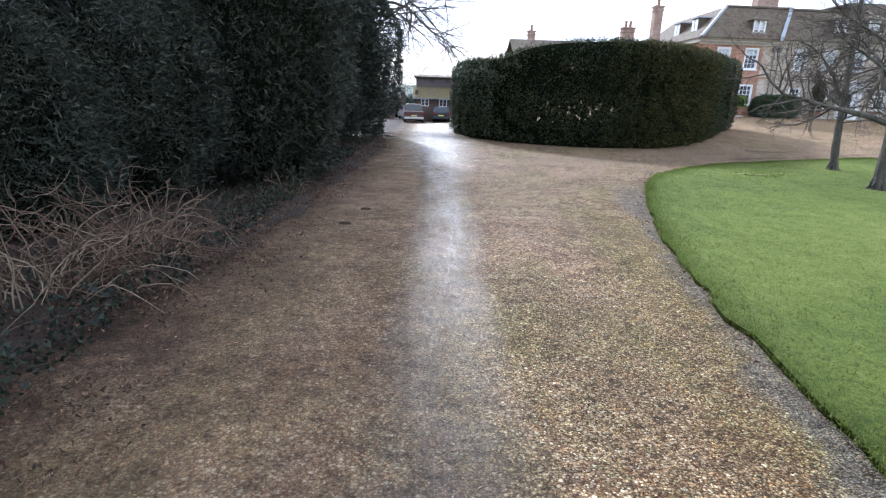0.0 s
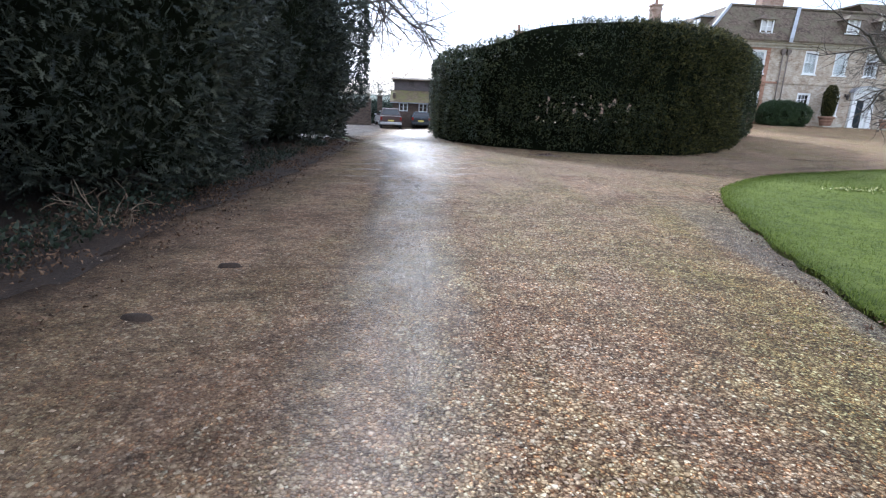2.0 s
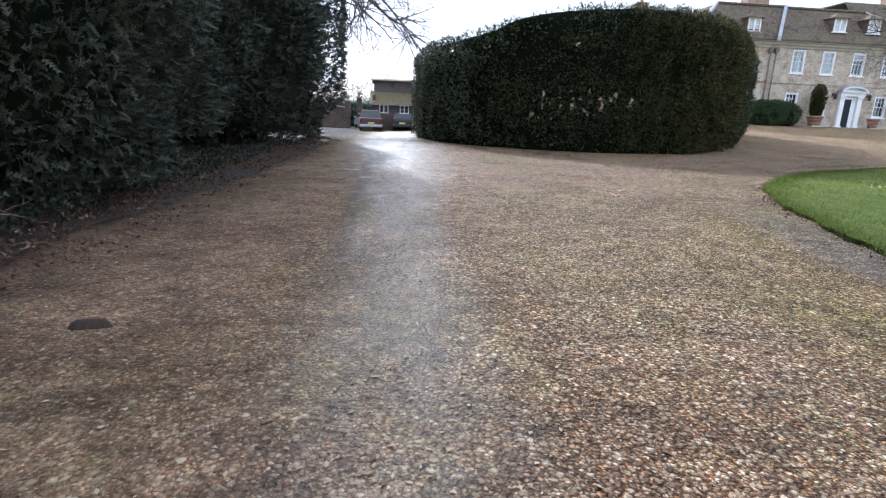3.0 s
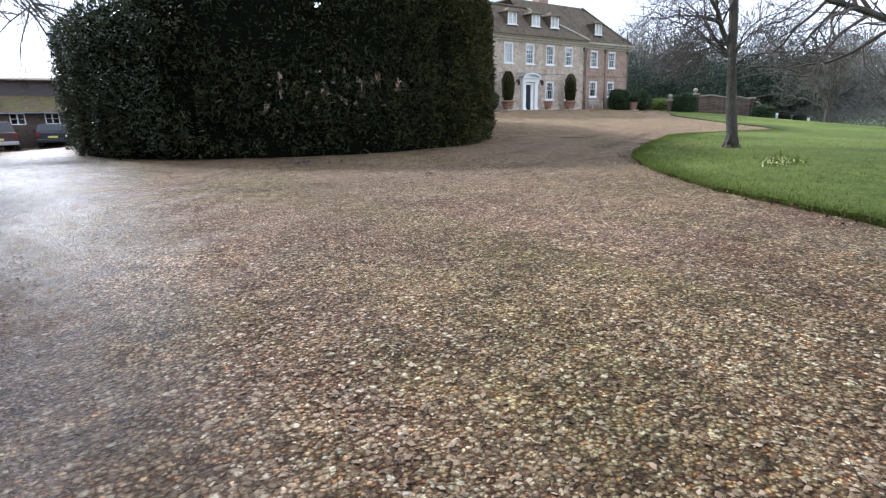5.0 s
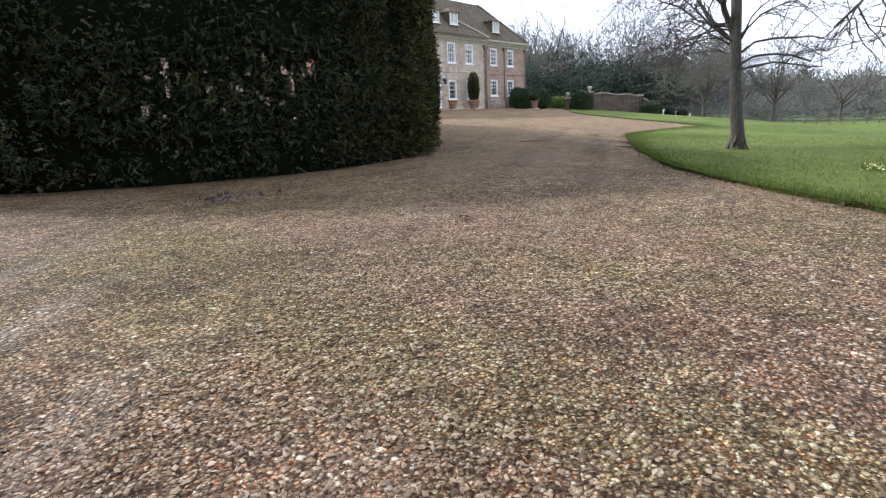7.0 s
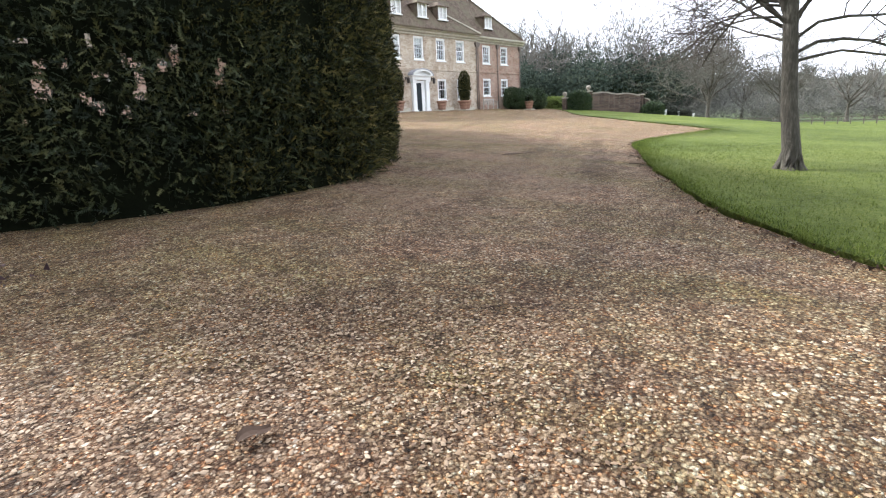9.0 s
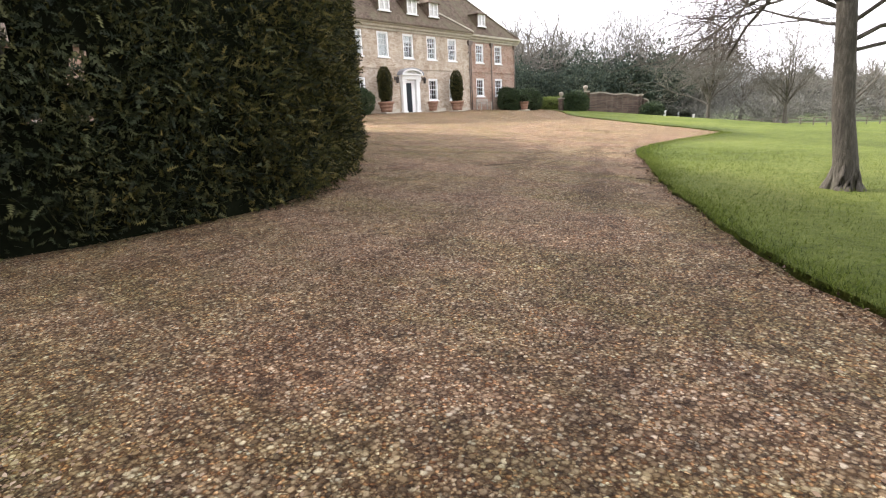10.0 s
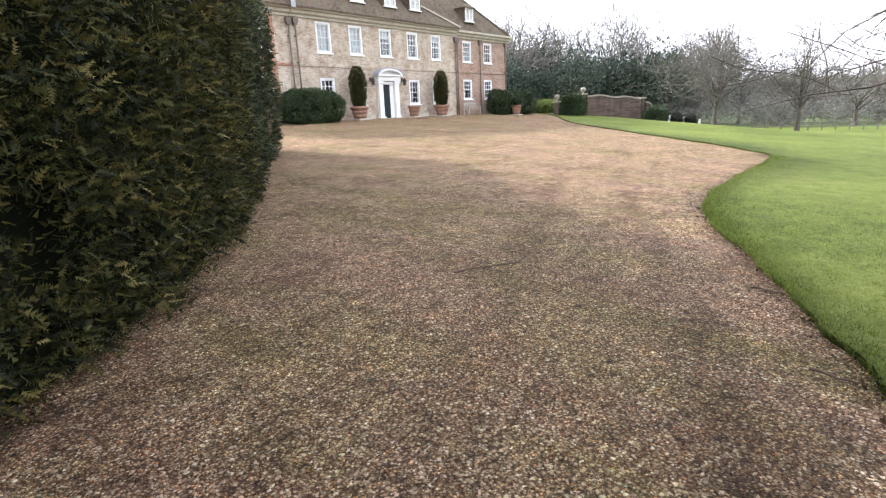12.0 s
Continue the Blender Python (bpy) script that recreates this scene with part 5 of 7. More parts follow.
# ---- yews and undergrowth west of the drive ----
YEW_BARK = plain("yew_bark", [(0.3, (0.012, 0.009, 0.008)), (0.55, (0.026, 0.019, 0.016)), (0.75, (0.048, 0.036, 0.03))], 3.0, 0.9, bump=1.0, bump_dist=0.03, fine=7, stretch=(1, 1, 0.25))


def yew(x, y, r, h, seed, skirt=0.3, dens=1.0, thin=False, flat=None, size=0.24):
    """A spreading dark yew: trunk, a dark core for inner shade, and many needle sprays with an uneven outline."""
    rg_ = np.random.RandomState(seed)
    g = h1(x, y)
    t = thing("yew_tree", "tall dark yew tree crowding the edge of the drive", "tree", "yews beside the drive", at=(x, y, g))
    n = int((9000 if flat is None else 11500) * dens)
    th, u = rg_.uniform(0, 2 * math.pi, n) if flat is None else rg_.uniform(-0.62 * math.pi, 0.38 * math.pi, n), rg_.uniform(0, 1, n) ** (1.5 if thin else 1.0)
    z = skirt + (h - skirt) * u
    prof = np.minimum(1.0, 0.72 + 1.4 * u) * np.sqrt(np.clip(1 - ((u - 0.3) / 0.72) ** 2 * (u > 0.3), 0.02, 1))
    q = np.c_[np.cos(th) * 2.0, np.sin(th) * 2.0, z * 0.8 + seed]
    lump = fbm(q, 0.55, 4) * 0.34
    rad = r * prof * (1 + lump) * np.where(rg_.rand(n) < 0.25, rg_.uniform(0.6, 1, n), 1.0)
    P = np.c_[np.cos(th) * rad, np.sin(th) * rad, z]
    N = np.c_[np.cos(th), np.sin(th), np.full(n, 0.15)]
    if flat is not None:
        over = P[:, 0] + x > flat
        relief = 0.42 * np.clip(0.45 + fbm(P[over] * (0.0, 1.0, 0.55) + seed, 1.1, 4), 0, 1)
        P[over, 0] = flat - x - np.abs(rg_.normal(0, 0.07, over.sum())) - relief
        N[over] = (1, 0, 0.1)
    if thin:
        ok = fbm(P, 0.8, 2) > np.where(P[:, 2] < 2.3, -0.6, -0.19)
        P, N = P[ok], N[ok]
    if flat is None:
        v, f = leaves(rg_, P, N, size, per=6, wide=0.2, spread=0.8, scatter=1.0)
    else:
        v, f = sprays(rg_, P, N + np.array([0, 0, 0.25]), size * 1.15, 0.27, 0.65, 5)
    np_part("crown", v, f, YEW, t)
    if not thin:
        k, m_ = 20, 18
        tt, uu = np.meshgrid(np.linspace(0, 2 * math.pi, k, endpoint=False), np.linspace(0.0, 0.97, m_))
        pr = np.minimum(1.0, 0.72 + 1.4 * uu) * np.sqrt(np.clip(1 - ((uu - 0.3) / 0.72) ** 2 * (uu > 0.3), 0.02, 1)) * 0.74 * r
        X = np.cos(tt) * pr
        if flat is not None:
            X = np.minimum(X, flat - x - 0.55)
        VV = np.stack([X, np.sin(tt) * pr, skirt + 0.1 + (h - skirt - 0.2) * uu], -1).reshape(-1, 3)
        VV += rg_.normal(0, 0.13, VV.shape)
        id_ = np.arange(k * m_).reshape(m_, k)
        nx = np.roll(id_, -1, 1)
        np_part("shade_heart", VV, np.stack([id_[:-1], nx[:-1], nx[1:], id_[1:]], -1).reshape(-1, 4), YEW_SHADE, t)
    lines = []
    for j in range(3):
        p = [np.array([rg_.normal(0, 0.25), rg_.normal(0, 0.25), -0.1])]
        for _ in range(7):
            p.append(p[-1] + np.array([rg_.normal(0, 0.12), rg_.normal(0, 0.12), h * 0.1]))
        lines.append((p, np.linspace(0.14 - 0.035 * j, 0.04, 8)))
    for j in range(10):
        z0 = rg_.uniform(1.2, h * 0.6)
        a = rg_.uniform(0, 2 * math.pi)
        p = [np.array([0, 0, z0])]
        for _ in range(5):
            p.append(p[-1] + np.array([math.cos(a) * r * 0.19, math.sin(a) * r * 0.19, rg_.normal(0.02, 0.08)]))
        lines.append((p, np.linspace(0.06, 0.012, 6)))
    v, f = tubes(lines, 6)
    np_part("trunk", v, f, YEW_BARK, t)


for k, (x, y, r, hh, sk, thin) in enumerate([(-42.4, -22.2, 2.9, 9.5, 0.15, False), (-42.7, -25.6, 2.8, 10.5, 0.35, False), (-43.6, -29.2, 2.9, 10.5, 0.75, False), (-42.9, -32.6, 2.8, 10.0, 0.5, False),
                                             (-41.55, -35.5, 2.0, 9.0, 0.2, False), (-44.6, -39.0, 2.4, 9.5, 0.4, True), (-45.6, -42.6, 2.4, 8.0, 1.2, True), (-46.5, -25.5, 2.6, 10, 0.6, False), (-49.5, -20, 3.4, 10, 0.6, False), (-48.5, -46.5, 2.6, 5.0, 0.4, True), (-47, -50.5, 3.0, 9, 0.5, False), (-47.0, -37.4, 2.6, 9.5, 0.3, True), (-43.3, -38.0, 1.6, 4.2, 0.05, False), (-43.6, -40.6, 1.3, 2.8, 0.05, False)]):
    yew(x, y, r, hh, 40 + k, sk, thin=thin, flat=(-39.28, -39.33, -39.55, -39.33, -39.55)[k] if k < 5 else None,
        dens=(2.0, 1.1, 1.3, 2.0, 2.6, 2.4, 2.8, 0.5, 0.5, 2.4, 0.6, 1.7, 0.9, 0.7)[k], size=(0.14, 0.15, 0.13, 0.115, 0.10, 0.10, 0.14, 0.3, 0.3, 0.25, 0.25, 0.14, 0.12, 0.12)[k])


def bramble(x, y, w, h, n, seed, label, material=PALE_TWIG):
    """A leafless arching shrub."""
    rg_ = np.random.RandomState(seed)
    t = thing("shrub", label, "shrub", at=(x, y, h1(x, y)))
    lines = []
    for _ in range(n):
        a, rr = rg_.uniform(0, 2 * math.pi), rg_.uniform(0.05, 1) * w * 0.5
        p = np.array([math.cos(a) * rr, math.sin(a) * rr, -0.05])
        d = np.array([math.cos(a) * 0.25, math.sin(a) * 0.25, 1.0]) + rg_.normal(0, 0.3, 3)
        L_ = h * rg_.uniform(0.6, 1.25)
        pts = [p]
        for j in range(7):
            d = d + rg_.normal(0, 0.22, 3) + np.array([math.cos(a) * 0.10, math.sin(a) * 0.10, -0.16])
            d /= np.linalg.norm(d)
            pts.append(pts[-1] + d * L_ / 7)
        lines.append((pts, np.linspace(0.010, 0.003, 8)))
        for j in range(rg_.randint(2, 5)):
            i0 = rg_.randint(2, 7)
            q_, dd = pts[i0], rg_.normal(0, 1, 3) + np.array([0, 0, 0.5])
            dd /= np.linalg.norm(dd)
            sub = [q_]
            for _ in range(4):
                dd = dd + rg_.normal(0, 0.25, 3)
                dd /= np.linalg.norm(dd)
                sub.append(sub[-1] + dd * L_ * 0.07)
            lines.append((sub, np.linspace(0.005, 0.0018, 5)))
    v, f = tubes(lines, 4)
    np_part("stem_work", v, f, material, t, kind="stuff")
    return t


bramble(-41.25, -42.9, 1.2, 1.1, 95, 3, "leafless brown twiggy shrub at the drive edge")
bramble(-41.15, -41.8, 1.2, 1.15, 85, 4, "leafless brown twiggy shrub at the drive edge")
bramble(-40.7, -33.6, 0.8, 0.5, 26, 6, "low dead stems at the foot of the yews")
bramble(-40.5, -37.5, 0.8, 0.5, 20, 7, "low dead stems at the foot of the yews")
# a thin sapling before the dark gap
rs = np.random.RandomState(8)
sap = thing("sapling", "thin pale bare sapling before the dark yews", "tree", at=(-40.95, -32.6, h1(-40.95, -32.6)))
lines = [([(0, 0, -0.05), (0.02, 0, 0.5), (-0.02, 0.03, 1.0), (0.03, 0, 1.5), (0.0, 0.04, 2.1)], [0.028, 0.025, 0.021, 0.016, 0.006])]
for j in range(9):
    z0 = 0.7 + j * 0.13
    a = rs.uniform(0, 6.28)
    lines.append(([(0, 0, z0), (0.12 * math.cos(a), 0.12 * math.sin(a), z0 + 0.25), (0.3 * math.cos(a), 0.3 * math.sin(a), z0 + 0.55)], [0.012, 0.008, 0.003]))
v, f = tubes(lines, 5)
np_part("stem", v, f, PALE_TWIG, sap)
# ivy and fallen leaves along the foot of the yews
p = np.c_[-40.25 - rs.exponential(0.6, 3600), rs.uniform(-46, -21, 3600)]
p = p[fbm(np.c_[p, np.zeros(len(p))], 0.6, 3) > -0.1]
P = np.c_[p, hgt(p[:, 0], p[:, 1]) + 0.05 + rs.exponential(0.07, len(p))]
v, f = leaves(rs, P, np.tile((0.3, 0, 0.8), (len(P), 1)), 0.048, per=3, wide=0.75, spread=0.8, scatter=0.6)
tagged(np_part("ivy", v, f, IVY), "low ivy leaves along the drive edge", "ivy", kind="stuff")
p = np.c_[-40.35 + rs.normal(0, 0.62, 24000), rs.uniform(-46.5, -21, 24000)]
p = p[(fbm(np.c_[p, np.zeros(len(p))], 0.9, 3) + rs.normal(0, 0.12, len(p)) > -0.12) & (p[:, 0] + rs.exponential(0.25, len(p)) < -39.3)]
P = np.c_[p, hgt(p[:, 0], p[:, 1]) + np.where(p[:, 0] < -39.8, rs.uniform(0.03, 0.075, len(p)), 0.016)]
DEAD = per_island("dead_leaves", [(0.2, (0.022, 0.014, 0.009)), (0.45, (0.06, 0.034, 0.02)), (0.65, (0.11, 0.062, 0.034)), (0.85, (0.19, 0.125, 0.075))], 0.85)
v, f = leaves(rs, P, np.tile((0, 0, 0.15), (len(P), 1)), 0.036, per=1, wide=0.6, spread=0.6, scatter=0.2)
k = LAWN_EDGE[(LAWN_EDGE[:, 0] < -12) & (LAWN_EDGE[:, 1] > -47)]
j = rs.randint(0, len(k), 900)
p = k[j] + rs.normal(0, 0.1, (900, 2)) + np.array([-0.06, 0.03])
v2, f2 = leaves(rs, np.c_[p, hgt(p[:, 0], p[:, 1]) + 0.03], np.tile((0, 0, 0.2), (900, 1)), 0.034, per=1, wide=0.7, spread=0.6, scatter=0.2)
tagged(np_part("fallen_leaves", np.concatenate([v, v2]), np.concatenate([f, f2 + len(v)]), DEAD), "brown fallen leaves along the drive edges", "leaves", kind="stuff")


# ---- bare trees ----
def grow(rg_, lines, p, d, length, radius, level, top, droop, bend=0.16, kids=(9, 7, 5, 3), twig=0.004):
    """One branch and its side shoots."""
    n = 7 if level < 2 else 5
    pts, dirs = [np.array(p, float)], []
    d = np.array(d, float) / np.linalg.norm(d)
    for j in range(n):
        d = d + rg_.normal(0, bend, 3) + np.array([0, 0, droop[level] * (0.4 + 1.0 * j / n) + (0.11 if level >= 2 and j > n / 2 else 0)])
        d /= np.linalg.norm(d)
        pts.append(pts[-1] + d * length / n)
        dirs.append(d)
    end = max(twig, radius * (0.28 if level else 0.35))
    lines[level].append((pts, np.linspace(radius, end, n + 1)))
    if level == top:
        return
    for j in range(kids[level]):
        u = rg_.uniform(0.25 if level else 0.3, 1.0) * n
        i0 = min(int(u), n - 1)
        q_ = pts[i0] + (pts[i0 + 1] - pts[i0]) * (u - i0)
        side = np.cross(dirs[i0], rg_.normal(0, 1, 3))
        side /= np.linalg.norm(side) + 1e-9
        dd = dirs[i0] * rg_.uniform(0.35, 0.8) + side * rg_.uniform(0.6, 1.0)
        grow(rg_, lines, q_, dd, length * rg_.uniform(0.38, 0.62) * (1.15 - 0.5 * u / n), max(twig, radius * (0.5 - 0.24 * u / n)), level + 1, top, droop, bend, kids, twig)


def bare_tree(x, y, h, r, seed, label, limbs=(), top=3, droop=(0.0, -0.02, -0.05, -0.03), kids=(14, 8, 6, 4), crown_from=0.25, reach=0.42, mat_=BARK, group="", sides=8, burr=False, lean=(0, 0), twig=0.004, bend=0.15, fine=TWIG, clear=0.0):
    rg_ = np.random.RandomState(seed)
    t = thing("bare_tree", label, "tree", group, at=(x, y, h1(x, y)))
    lines = [[] for _ in range(top + 1)]
    n = 9
    pts = [np.array([0, 0, -0.15])]
    for j in range(n):
        pts.append(pts[-1] + np.array([rg_.normal(lean[0], 0.012) * h / n, rg_.normal(lean[1], 0.012) * h / n, h / n]))
    rad = r * np.array([1.0 - 0.09 * j for j in range(n + 1)])
    trunk = [((pts[0] - (0, 0, 0.05)), r * 1.5), (pts[0] + (0, 0, 0.2), r * 1.18), (pts[0] + (0, 0, 0.45), r * 1.04)] + [(pts[j], rad[j]) for j in range(1, n + 1)]
    tv, tf = tubes([([a for a, _ in trunk], [max(b, 0.02) for _, b in trunk])], 14)
    np_part("trunk", tv + rg_.normal(0, 0.006, tv.shape), tf, mat_, t, smooth=True)
    for j in range(kids[0]):
        u = crown_from + (0.98 - crown_from) * (j + rg_.uniform(0, 1)) / kids[0]
        i0 = min(int(u * n), n - 1)
        q_ = pts[i0] + (pts[i0 + 1] - pts[i0]) * (u * n - i0)
        a = j * 2.4 + rg_.normal(0, 0.3)
        dd = np.array([math.cos(a), math.sin(a), 0.35 + 0.7 * u])
        grow(rg_, lines, q_, dd, h * reach * (1.15 - 0.55 * u), r * 0.27 * (1.1 - 0.5 * u), 1, top, droop, bend, kids, twig)
    for q_, dd, L_, rr in limbs:
        grow(rg_, lines, np.array(q_), dd, L_, rr, 1, top, droop, bend, (0, kids[1] + 2, kids[2], kids[3]), twig)
    # branches cropped at browsing height
    for lev in range(2, top + 1):
        lines[lev] = [l_ for l_ in lines[lev] if min(p_[2] for p_ in l_[0]) > clear]
    for p_l, r_l in lines[1]:
        keep = next((i for i, p_ in enumerate(p_l) if p_[2] < clear), len(p_l))
        if keep < 2:
            continue
        v, f = tubes([(p_l[:keep], r_l[:keep])], sides)
        np_part("limb", v, f, mat_, t)
    for lev, nm in ((2, "branchwork"), (3, "twigwork")):
        if lev <= top and lines[lev]:
            v, f = tubes(lines[lev], 5 if lev == 2 else 3)
            np_part(nm, v, f, fine, t, kind="stuff")
    if burr:
        # root flares spreading from the foot
        for j in range(9):
            a = j * 0.7 + rg_.normal(0, 0.15)
            d_r = np.array([math.cos(a), math.sin(a), 0])
            L_ = r * rg_.uniform(1.7, 2.3)
            p_ = [d_r * r * 0.6 + (0, 0, 0.40), d_r * r * 0.92 + (0, 0, 0.19), d_r * r * 1.3 + (0, 0, 0.05), d_r * L_ + (0, 0, -0.06)]
            v, f = tubes([(p_, [r * 0.25, r * 0.42, r * 0.40, r * 0.18])], 8)
            np_part("root", v + rg_.normal(0, 0.008, v.shape), f, mat_, t, smooth=True)
    return t


bare_tree(-23.95, -29.55, 9.5, 0.125, 61, "bare lime tree with drooping branches on the lawn", droop=(0, -0.10, -0.13, -0.09), kids=(12, 14, 11, 5), crown_from=0.28, reach=0.24, burr=True, twig=0.0028, bend=0.19, clear=1.58, lean=(0.0, 0.07),
          limbs=[((0, 0.13, 1.95), (-0.15, 0.45, 1.0), 3.0, 0.07), ((0, 0.12, 2.0), (0.1, 1.0, 0.75), 2.4, 0.026), ((0, 0.13, 2.05), (-0.35, 1.0, 0.75), 2.4, 0.026), ((0, 0.14, 2.1), (0.45, 0.9, 0.8), 3.0, 0.028), ((0, 0.13, 2.0), (0.2, 1.0, 1.0), 3.0, 0.03), ((0, 0.13, 2.2), (-0.1, 1.0, 0.6), 2.0, 0.02), ((0, 0.13, 1.9), (0.7, 0.7, 0.6), 2.4, 0.022),
                 ((0, 0.11, 1.7), (0.3, -1.0, 0.5), 2.4, 0.028), ((0, 0.12, 1.9), (0.0, -1.0, 0.6), 2.4, 0.026), ((0, 0.1, 1.6), (0.6, -0.8, 0.5), 2.6, 0.024), ((0, 0.14, 2.1), (-0.3, -0.9, 0.8), 2.2, 0.022), ((0, 0.14, 2.2), (-0.6, -0.6, 0.6), 1.6, 0.02),
                 ((0, 0.15, 2.4), (0.25, 1.0, 0.14), 3.0, 0.026), ((0, 0.15, 2.5), (0.42, 1.0, 0.12), 3.2, 0.026), ((0, 0.15, 2.35), (0.1, 1.0, 0.22), 2.7, 0.022)])
bare_tree(-26.0, -33.95, 10.0, 0.16, 62, "bare lime tree with a low heavy limb", droop=(0, -0.01, -0.05, -0.03), kids=(16, 13, 9, 6), crown_from=0.3, reach=0.34, burr=True, twig=0.003, bend=0.2,
          limbs=[((-0.05, 0.03, 1.7), (-0.85, 0.5, 0.55), 3.6, 0.08), ((-0.1, 0.1, 2.4), (-0.6, 0.7, 0.6), 2.6, 0.07), ((0, 0, 2.4), (-0.3, 0.95, 0.5), 2.8, 0.06),
                 ((0.05, 0.1, 3.0), (0.35, 0.95, 0.12), 4.2, 0.075), ((0.1, 0.1, 3.4), (0.8, 0.8, 0.3), 3.6, 0.06)])
bare_tree(-43.0, -8.0, 12.0, 0.35, 63, "tall bare tree behind the yews", kids=(8, 11, 8, 5), reach=0.36, twig=0.008, droop=(0, -0.16, -0.10, -0.06), bend=0.2, crown_from=0.55,
          limbs=[((0, 0, 8.5), (1.0, 0.0, 0.2), 8.6, 0.13), ((0, 0, 7.1), (1.0, -0.15, 0.15), 8.4, 0.12), ((0, 0, 9.4), (1.0, 0.15, 0.2), 8.6, 0.11), ((0, 0, 7.7), (1.0, 0.25, 0.05), 7.2, 0.10), ((0, 0, 6.3), (1.0, -0.05, 0.12), 7.4, 0.09)])


# ---- things before the house ----
def clump(name, label, x, y, rx, ry, rz, n, seed, material, size=0.09, per=4, z0=None, category="bush"):
    """A clipped mound of small leaves round a near-black core for inner shade, standing on the ground."""
    rg_ = np.random.RandomState(seed)
    g = h1(x, y) if z0 is None else z0
    t = thing(name, label, category, at=(x, y, g))
    d = rg_.normal(0, 1, (n, 3))
    d /= np.linalg.norm(d, axis=1)[:, None]
    d[:, 2] = np.abs(d[:, 2]) * np.where(rg_.rand(n) < 0.35, -0.5, 1)
    lump = 1 + 0.16 * fbm(d * 1.3 + seed, 1.0, 3)
    sq = np.sign(d) * np.abs(d) ** 0.75
    P = sq * np.array([rx, ry, rz]) * lump[:, None] + np.array([0, 0, rz * 0.62])
    P[:, 2] = np.maximum(P[:, 2], 0.02) * 0.98
    v, f = leaves(rg_, P, d, size, per=per, wide=0.45, spread=0.7, scatter=0.7)
    np_part("leaves", v, f, material, t)
    bm = bmesh.new()
    bmesh.ops.create_icosphere(bm, subdivisions=3, radius=1.0)
    for vv in bm.verts:
        c = vv.co
        c.x, c.y, c.z = c.x * rx * 0.8, c.y * ry * 0.8, max(-0.02, c.z * rz * 0.8 + rz * 0.55)
    part("shade_heart", bm, YEW_SHADE, t)
    return t


def pot(x, y, s=1.2, label="weathered terracotta pot on a low plinth"):
    t = thing("plant_pot", label, "plant pot", "terracotta pots", at=(x, y, h1(x, y) - 0.01))
    part("plinth", boxes((-0.42 * s, 0.42 * s, -0.42 * s, 0.42 * s, 0.0, 0.10), bevel=0.01), STONE, t)
    part("bowl", lathe([(0.31 * s, 0.10), (0.32 * s, 0.20), (0.35 * s, 0.22), (0.35 * s, 0.27), (0.34 * s, 0.29), (0.37 * s, 0.44), (0.41 * s, 0.46), (0.41 * s, 0.51), (0.39 * s, 0.53), (0.41 * s, 0.64), (0.47 * s, 0.66), (0.48 * s, 0.80), (0.44 * s, 0.82), (0.38 * s, 0.74)], 24), TERRA, t, smooth=True)
    part("soil", lathe([(0.37 * s, 0.70), (0.37 * s, 0.745)], 16), SOIL, t)
    return t


def topiary(x, y, z0, h, r, seed):
    """A clipped upright yew column, standing in its pot."""
    rg_ = np.random.RandomState(seed)
    t = thing("topiary_yew", "clipped dark yew column growing from a terracotta pot", "topiary", "topiary by the door", at=(x, y, z0))
    n = 2600
    th, u = rg_.uniform(0, 2 * math.pi, n), rg_.uniform(0, 1, n)
    rad = r * (0.62 + 1.5 * u * (1 - u)) * np.sqrt(np.clip(1 - (np.clip(u - 0.75, 0, 1) / 0.27) ** 2, 0.05, 1))
    lump = 1 + 0.15 * fbm(np.c_[np.cos(th), np.sin(th), u * 5 + seed], 1.2, 2)
    P = np.c_[np.cos(th) * rad * lump, np.sin(th) * rad * lump, 0.05 + u * h]
    v, f = leaves(rg_, P, np.c_[np.cos(th), np.sin(th), np.full(n, 0.3)], 0.08, per=4, wide=0.4)
    np_part("leaves", v, f, HEDGE_LEAF, t)
    part("shade_heart", lathe([(r * 0.4, 0.0), (r * 0.75, h * 0.25), (r * 0.8, h * 0.55), (r * 0.55, h * 0.8), (0.05, h * 0.94)], 14), YEW_SHADE, t)


for x, sd in ((-3.4, 1), (4.65, 2)):
    pot(*by_house(x, -0.95))
    topiary(*by_house(x, -0.95), h1(*by_house(x, -0.95)) + 0.73, 2.35, 0.46, sd)
pot(*by_house(1.75, -0.85), 0.9)
pot(*by_house(-10.6, -1.5), 0.95)
clump("potted_shrub", "small rounded golden shrub in a terracotta pot", *by_house(-10.6, -1.5), 0.55, 0.55, 0.6, 900, 5, LIME, 0.07, z0=h1(*by_house(-10.6, -1.5)) + 0.72)
pot(*by_house(12.4, -2.5), 0.9)
clump("potted_shrub", "small clipped ball shrub in a terracotta pot", *by_house(12.4, -2.5), 0.5, 0.5, 0.5, 800, 6, BOX, 0.07, z0=h1(*by_house(12.4, -2.5)) + 0.68)
clump("evergreen_bush", "broad clipped dark green evergreen mound under the windows", *by_house(-7.9, -1.45), 1.35, 0.95, 1.1, 5200, 7, BOX, 0.10)
clump("evergreen_bush", "broad clipped dark green evergreen mound under the windows", *by_house(-6.4, -1.35), 0.95, 0.85, 1.0, 3800, 8, BOX, 0.10)
clump("evergreen_bush", "rounded dark green bush by the house corner", *by_house(12.0, -1.2), 1.0, 0.9, 1.15, 3000, 9, BOX, 0.11)
clump("evergreen_bush", "rounded dark green bush by the house corner", *by_house(14.3, -1.8), 1.15, 1.0, 1.1, 3400, 10, BOX, 0.11)
